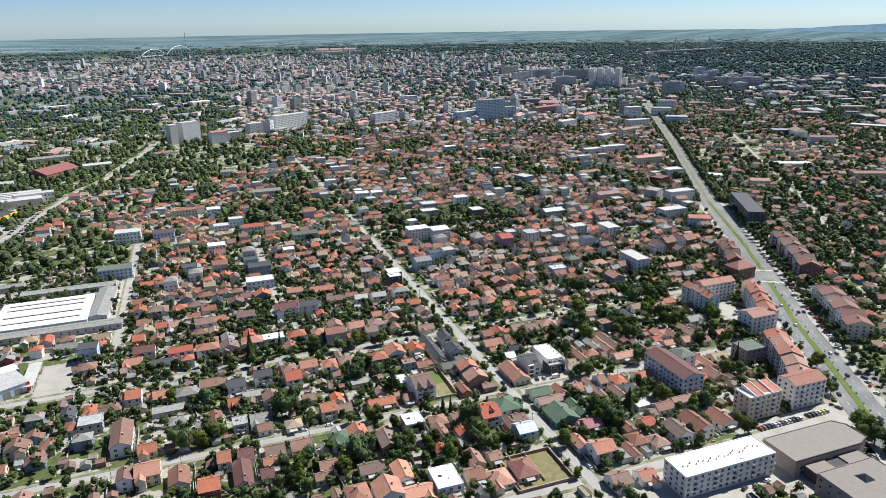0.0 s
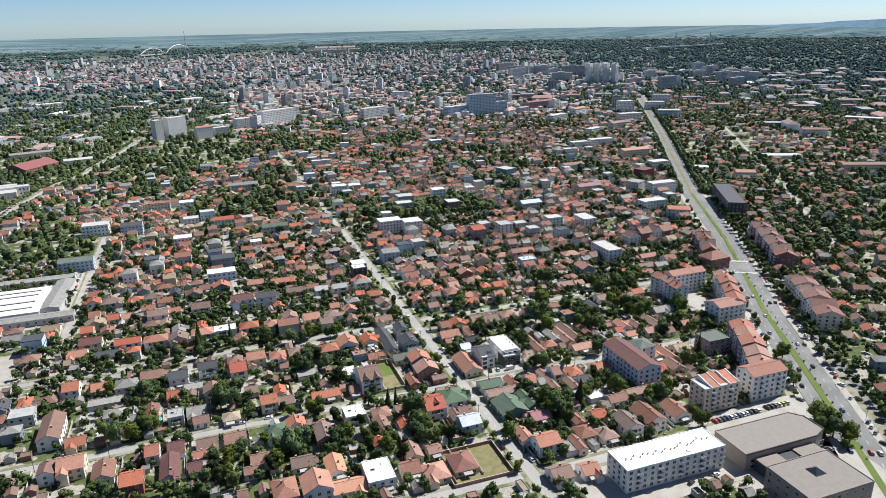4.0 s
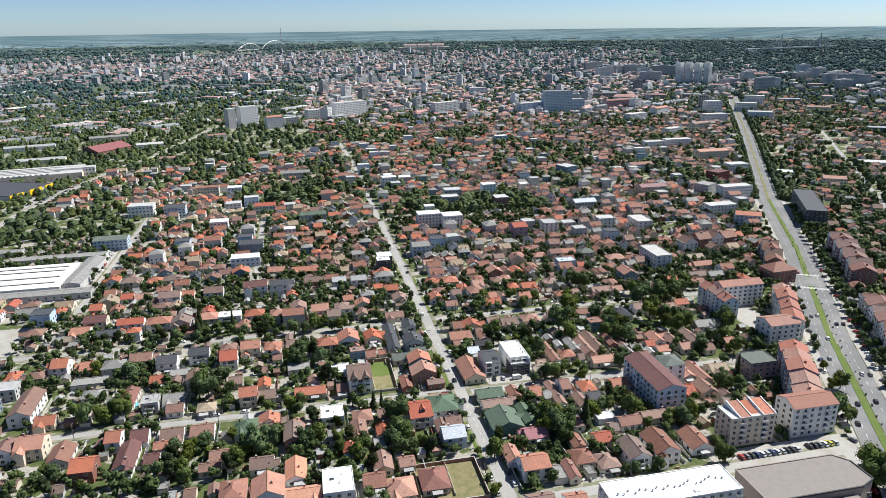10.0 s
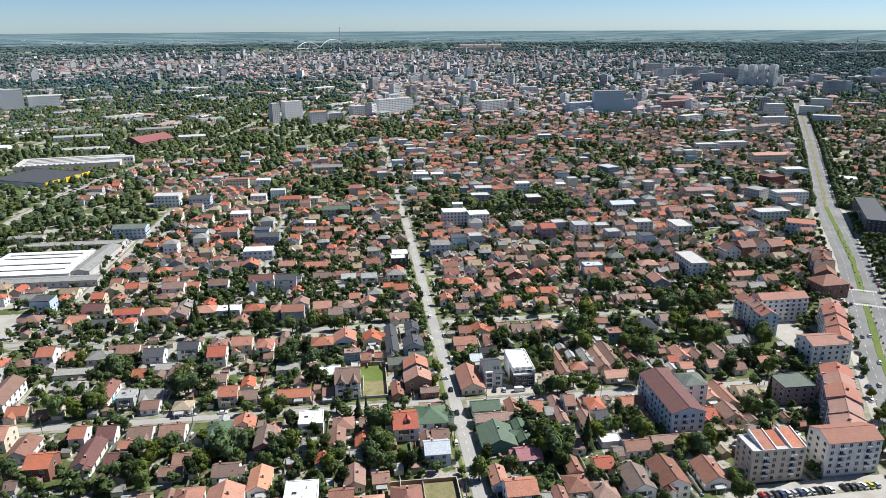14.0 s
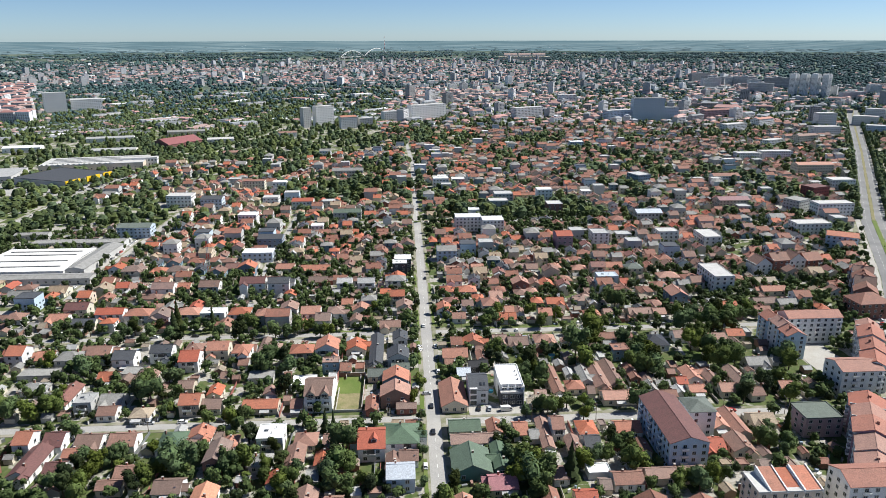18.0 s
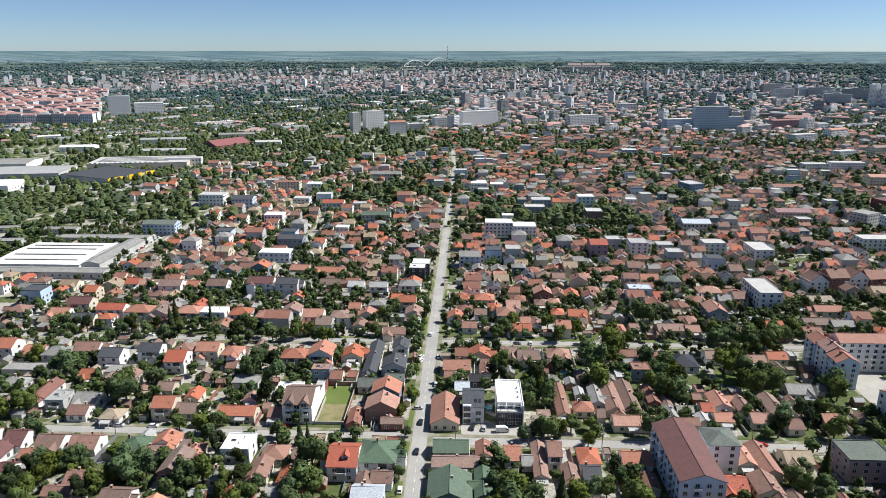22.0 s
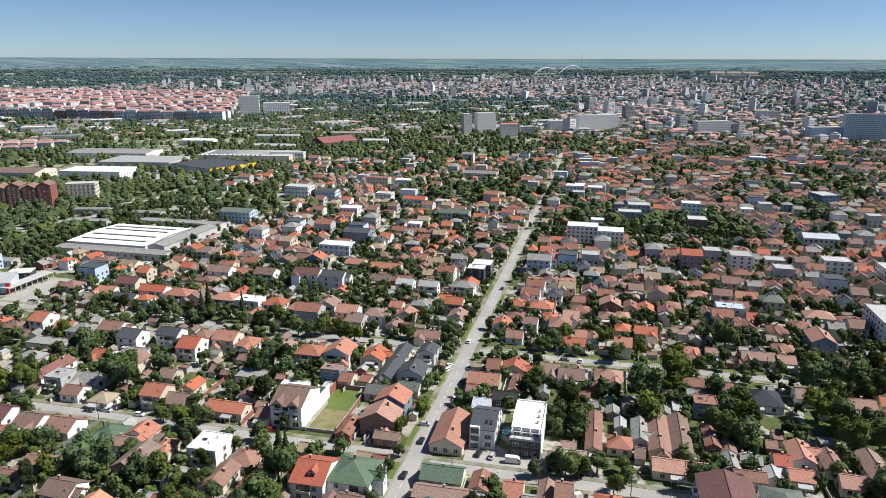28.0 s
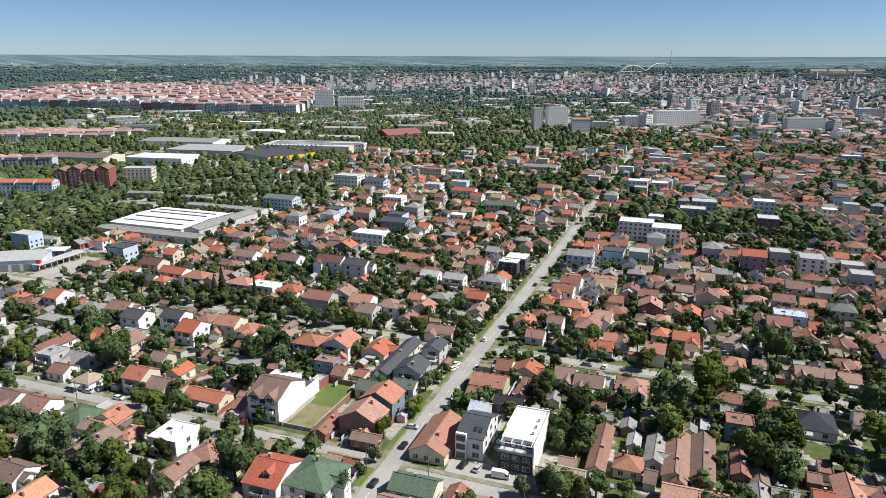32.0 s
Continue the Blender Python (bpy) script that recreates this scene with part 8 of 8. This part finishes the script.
for i, c in enumerate("red grey black blue white silver blue white silver black black white".split()):
    car(105.5 + i * 2.5, -85, 98, c, 0.14)
for i, c in enumerate("black black grey white yellow silver".split()):
    car(139.5 + i * 2.6, -84.6, 98, c, 0.14)
for x, y, a, c in ((20.5, 6.1, 80, "black"), (25.2, 5.6, 80, "silver")):
    car(x, y, a, c, 0.21)
for x, y, a, c in ((-2.3, 21, 8, "silver"), (4.4, 6, 90, "black"), (4.2, 43, 90, "white"), (-4.3, 67.4, 60, "white"), (-4.6, 71.8, 60, "white"), (-0.6, -11.5, 90, "black"), (4.2, 32, 90, "grey"), (4.2, 58.8, 90, "grey"),
                   (2.2, 181, 90, "black"), (-1.4, 99.7, 90, "white"), (4.2, 72, 90, "white"), (-0.5, 9.8, 90, "black"), (-4.8, -18.5, 90, "grey"), (-4.6, -35.4, 90, "white"), (3.8, -72, 90, "black"), (4.0, -80, 90, "white"),
                   (-4.8, -66, 90, "black"), (-4.6, -74, 90, "white"), (-4.4, -84, 90, "white"), (4.4, -60, 90, "grey"), (-55, 4, 3, "red"), (-122, 2.6, 2, "silver"), (-108, 2.6, 3, "white"), (-92, 2.6, 1, "black"),
                   (44, 89.5, 0, "grey"), (51, 90, 85, "white"), (90, 93, 0, "silver"), (131, 93.4, 0, "white"), (137, 93.4, 0, "grey"), (147, 93, 0, "black"), (132, -2, 0, "red"), (160, -1, 5, "black"), (166, -4, 5, "white"),
                   (166, -40, 60, "white"), (162, -44, 60, "red"), (201, 38, 0, "grey"), (206, 42, 80, "silver"), (203, 30, 80, "black"), (122, -58, 70, "white"), (40, -97, 0, "white"), (47, -98.5, 70, "black"), (62, -121, 20, "black"), (76, -120, 0, "white"), (-95, 91, 0, "grey"), (-150, 93, 0, "white"), (-128, 93, 0, "black")):
    car(x, y, a, c)
rng = random.Random(3)
names = ["white", "white", "silver", "silver", "grey", "grey", "black", "black", "blue", "red"]
lot = Shape()


def far_car(x, y, ang, colour):
    b = Shape()
    loft(b, [(-2.1, 0.75, 0.3, 0.8), (-1.9, 0.86, 0.2, 0.95), (1.75, 0.86, 0.25, 0.85), (2.1, 0.72, 0.35, 0.66)], PAINT[colour])
    loft(b, [(-1.85, 0.78, 0.9, 0.96), (-1.2, 0.68, 0.9, 1.40), (0.4, 0.68, 0.9, 1.40), (1.15, 0.78, 0.88, 0.93)], GLASS)
    loft(b, [(-1.2, 0.64, 1.38, 1.46), (0.4, 0.64, 1.38, 1.46)], PAINT[colour])
    append(lot, b, pose(x, y, 0.1, 0, 0, ang))


for off, gap, fill in ((13.6, 6.0, 0.5), (-13.4, 5.2, 0.62), (-16.6, 5.6, 0.35), (4.4, 44.0, 0.7), (8.3, 55.0, 0.6), (-4.6, 41.0, 0.7), (-8.6, 60.0, 0.6)):
    q = 0.0
    p0, p1 = Vector((166, -105)), Vector((411, 312))
    d = (p1 - p0).normalized()
    nrm = Vector((-d.y, d.x))
    while q < 330:
        if rng.random() < fill:
            c = p0 - d * 30 + d * q + nrm * off
            parked = abs(off) > 10
            turn = 59.5 + (rng.choice((40, -35)) if parked and abs(off) < 15 else 0)
            if c.y < 75 and off > -16:
                car(c.x, c.y, turn, rng.choice(names), 0.12 if parked else 0.06)
            else:
                far_car(c.x, c.y, turn, rng.choice(names))
        q += gap * rng.uniform(0.7, 1.4)
for k in range(26):
    far_car(-226 + rng.choice((-4.6, 4.6)), 178 + k * 6 + rng.uniform(-1, 1), 90 + rng.uniform(-4, 4), rng.choice(names))
for k in range(90):
    far_car(-343 - (k % 6) * 9 + (k // 6) * 0.6, 486 + (k // 6) * 10, 12, rng.choice(names))
tagged(part("parked_cars", lot), "rows of far parked cars along the kerbs", "cars", kind="stuff")
VN = thing("delivery_van", 32.6, 4.2, 0.2, 4, "white delivery van parked on the forecourt", "van")
s = Shape()
loft(s, [(-2.7, 0.95, 0.4, 2.4), (1.0, 0.95, 0.35, 2.4), (1.7, 0.95, 0.35, 2.0), (2.6, 0.9, 0.4, 1.1)], PAINT["white"])
part("body", s, VN)
s = Shape()
loft(s, [(1.25, 0.97, 1.3, 1.9), (1.75, 0.97, 1.25, 1.9), (2.45, 0.9, 1.2, 1.3)], GLASS)
part("glazing", s, VN)
for wx in (-1.8, 1.8):
    for wy in (-0.85, 0.85):
        part("wheel", WHEEL, VN, at=pose(wx, wy, 0.32))


# ---- poles, lamps, pools, mast ----
def pole(x, y, ang=0):
    root = thing("utility_pole", x, y, 0.1, ang, "grey wooden utility pole with cross arm", "utility pole", "poles along the streets")
    s = Shape()
    s.tube((0, 0, -0.3), (0, 0, 8.5), 0.16, 0.1, WOOD)
    part("post", s, root)
    s = Shape()
    s.box(-0.9, -0.06, 7.8, 0.9, 0.06, 7.95, WOOD)
    part("cross_arm", s, root)
    s = Shape()
    s.tube((0, 0, 7.4), (1.6, 0, 7.9), 0.04, 0.03, METAL, 5)
    s.box(1.4, -0.12, 7.85, 2.0, 0.12, 7.98, METAL)
    part("lamp", s, root)


for k in range(16):
    pole(-5.6, -70 + k * 32, 0)
for k in range(7):
    pole(14 + k * 28, -6.0, 90)
    pole(-24 - k * 32, -4.2, 90)
    pole(20 + k * 27, 95.4, -90)
for k in range(13):
    c = Vector((166, -105)) + Vector((0.507, 0.862)) * (k * 32) + Vector((-0.862, 0.507)) * (-13)
    root = thing("street_lamp", c.x, c.y, 0.1, 30, "tall grey steel street lamp beside the boulevard", "street lamp", "street lamps")
    s = Shape()
    s.tube((0, 0, 0), (0, 0, 9), 0.12, 0.07, METAL)
    part("post", s, root)
    s = Shape()
    s.tube((0, 0, 9), (-1.8, 0, 9.4), 0.05, 0.04, METAL, 5)
    s.box(-2.4, -0.15, 9.35, -1.7, 0.15, 9.5, METAL)
    part("lamp_head", s, root)
for x, y, r in ((64.0, 57.0, 2.0), (57.6, 134.0, 1.7), (-51.0, 46.0, 1.9), (-163, 22, 2.2), (27.6, 22, 1.4), (79, 73, 1.6)):
    root = thing("garden_pool", x, y, 0, 0, "round blue garden pool in a yard", "pool")
    n = 16
    ring = [(r * math.cos(i * math.tau / n), r * math.sin(i * math.tau / n)) for i in range(n)]
    s = Shape()
    s.prism(ring, 0, 0.85, POOL)
    part("water", s, root)
    s = Shape()
    for i in range(n):
        a, b = Vector(ring[i]), Vector(ring[(i + 1) % n])
        s.tube((*a, 0.9), (*b, 0.9), 0.09, 0.09, FRAME, 5)
    part("rim", s, root)
MAST = thing("radio_mast", -150, 205, 0, 0, "slim red and white lattice radio mast", "mast")
RED = material("mast_red", (0.42, 0.06, 0.04), 0.6, 0.1)
for k in range(6):
    s = Shape()
    m = RED if k % 2 == 0 else FRAME
    w0, w1 = 1.1 - k * 0.14, 1.1 - (k + 1) * 0.14
    for sx, sy in ((-1, -1), (1, -1), (1, 1), (-1, 1)):
        s.tube((sx * w0, sy * w0, k * 4.6), (sx * w1, sy * w1, k * 4.6 + 4.6), 0.09, 0.09, m, 5)
        s.tube((sx * w0, sy * w0, k * 4.6), (sx * w1, -sy * w1, k * 4.6 + 4.6), 0.06, 0.06, m, 4)
        s.tube((sx * w0, sy * w0, k * 4.6), (-sx * w1, sy * w1, k * 4.6 + 4.6), 0.06, 0.06, m, 4)
    part("section", s, MAST)

# boundary walls between the gardens
fence = Shape()
rng = random.Random(77)
for ob in [o for o in scene.collection.objects if o.name.startswith("house") and o.parent is None and o.type == "EMPTY"]:
    x, y = ob.location.x, ob.location.y
    if y > 200:
        continue
    side = rng.choice((-1, 1)) * rng.uniform(6.5, 8.5)
    m = rng.choice((CONCRETE, CONCRETE, MATS["wall_grey"], MATS["wall_brick"], METAL))
    yy = y - 9
    while yy < y + 12:
        if not taken(x + side, yy + 1.5, 0.3):
            fence.box(x + side - 0.1, yy, 0, x + side + 0.1, yy + 3.0, rng.uniform(1.3, 1.8), m)
        yy += 3.0
tagged(part("garden_walls", fence), "grey and brick boundary walls between the gardens", "walls", kind="stuff")

# the junction on the boulevard
zebra = Shape()
bd, bn = Vector((0.507, 0.862)), Vector((-0.862, 0.507))
jc = Vector((283, 93))
for k in range(24):
    o = -10.4 + k * 0.9
    for along in (-14, 14):
        c = jc + bd * along + bn * o
        zebra.solid([(*(c + bd * u + bn * v), z) for z in (0.15, 0.165) for u, v in ((-1.6, -0.22), (1.6, -0.22), (1.6, 0.22), (-1.6, 0.22))], [(4, 5, 6, 7), (0, 1, 5, 4), (1, 2, 6, 5), (2, 3, 7, 6), (3, 0, 4, 7)], LINE)
tagged(part("zebra_crossing", zebra), "white zebra crossings at the junction", "road marking", kind="stuff")
s = Shape()
s.solid([(*(jc + bd * u + bn * v), 0.15) for u, v in ((-10, -3), (10, -3), (10, 3), (-10, 3))], [(0, 1, 2, 3)], BLVD)
tagged(part("junction", s), "asphalt gap in the grass median", "road", kind="structure")
bushes = Shape()
rng = random.Random(55)
for k in range(46):
    c = Vector((150, -135)) + bd * (k * 9.5 + rng.uniform(-2, 2)) + bn * rng.uniform(-0.8, 0.8)
    if (c - jc).length > 14:
        append(bushes, rng.choice(LOW), pose(c.x, c.y, -0.3, 0, 0, rng.uniform(0, 360)) @ Matrix.Scale(rng.uniform(0.14, 0.3), 4))
tagged(part("median_bushes", bushes), "low green bushes on the median", "bushes", kind="stuff")
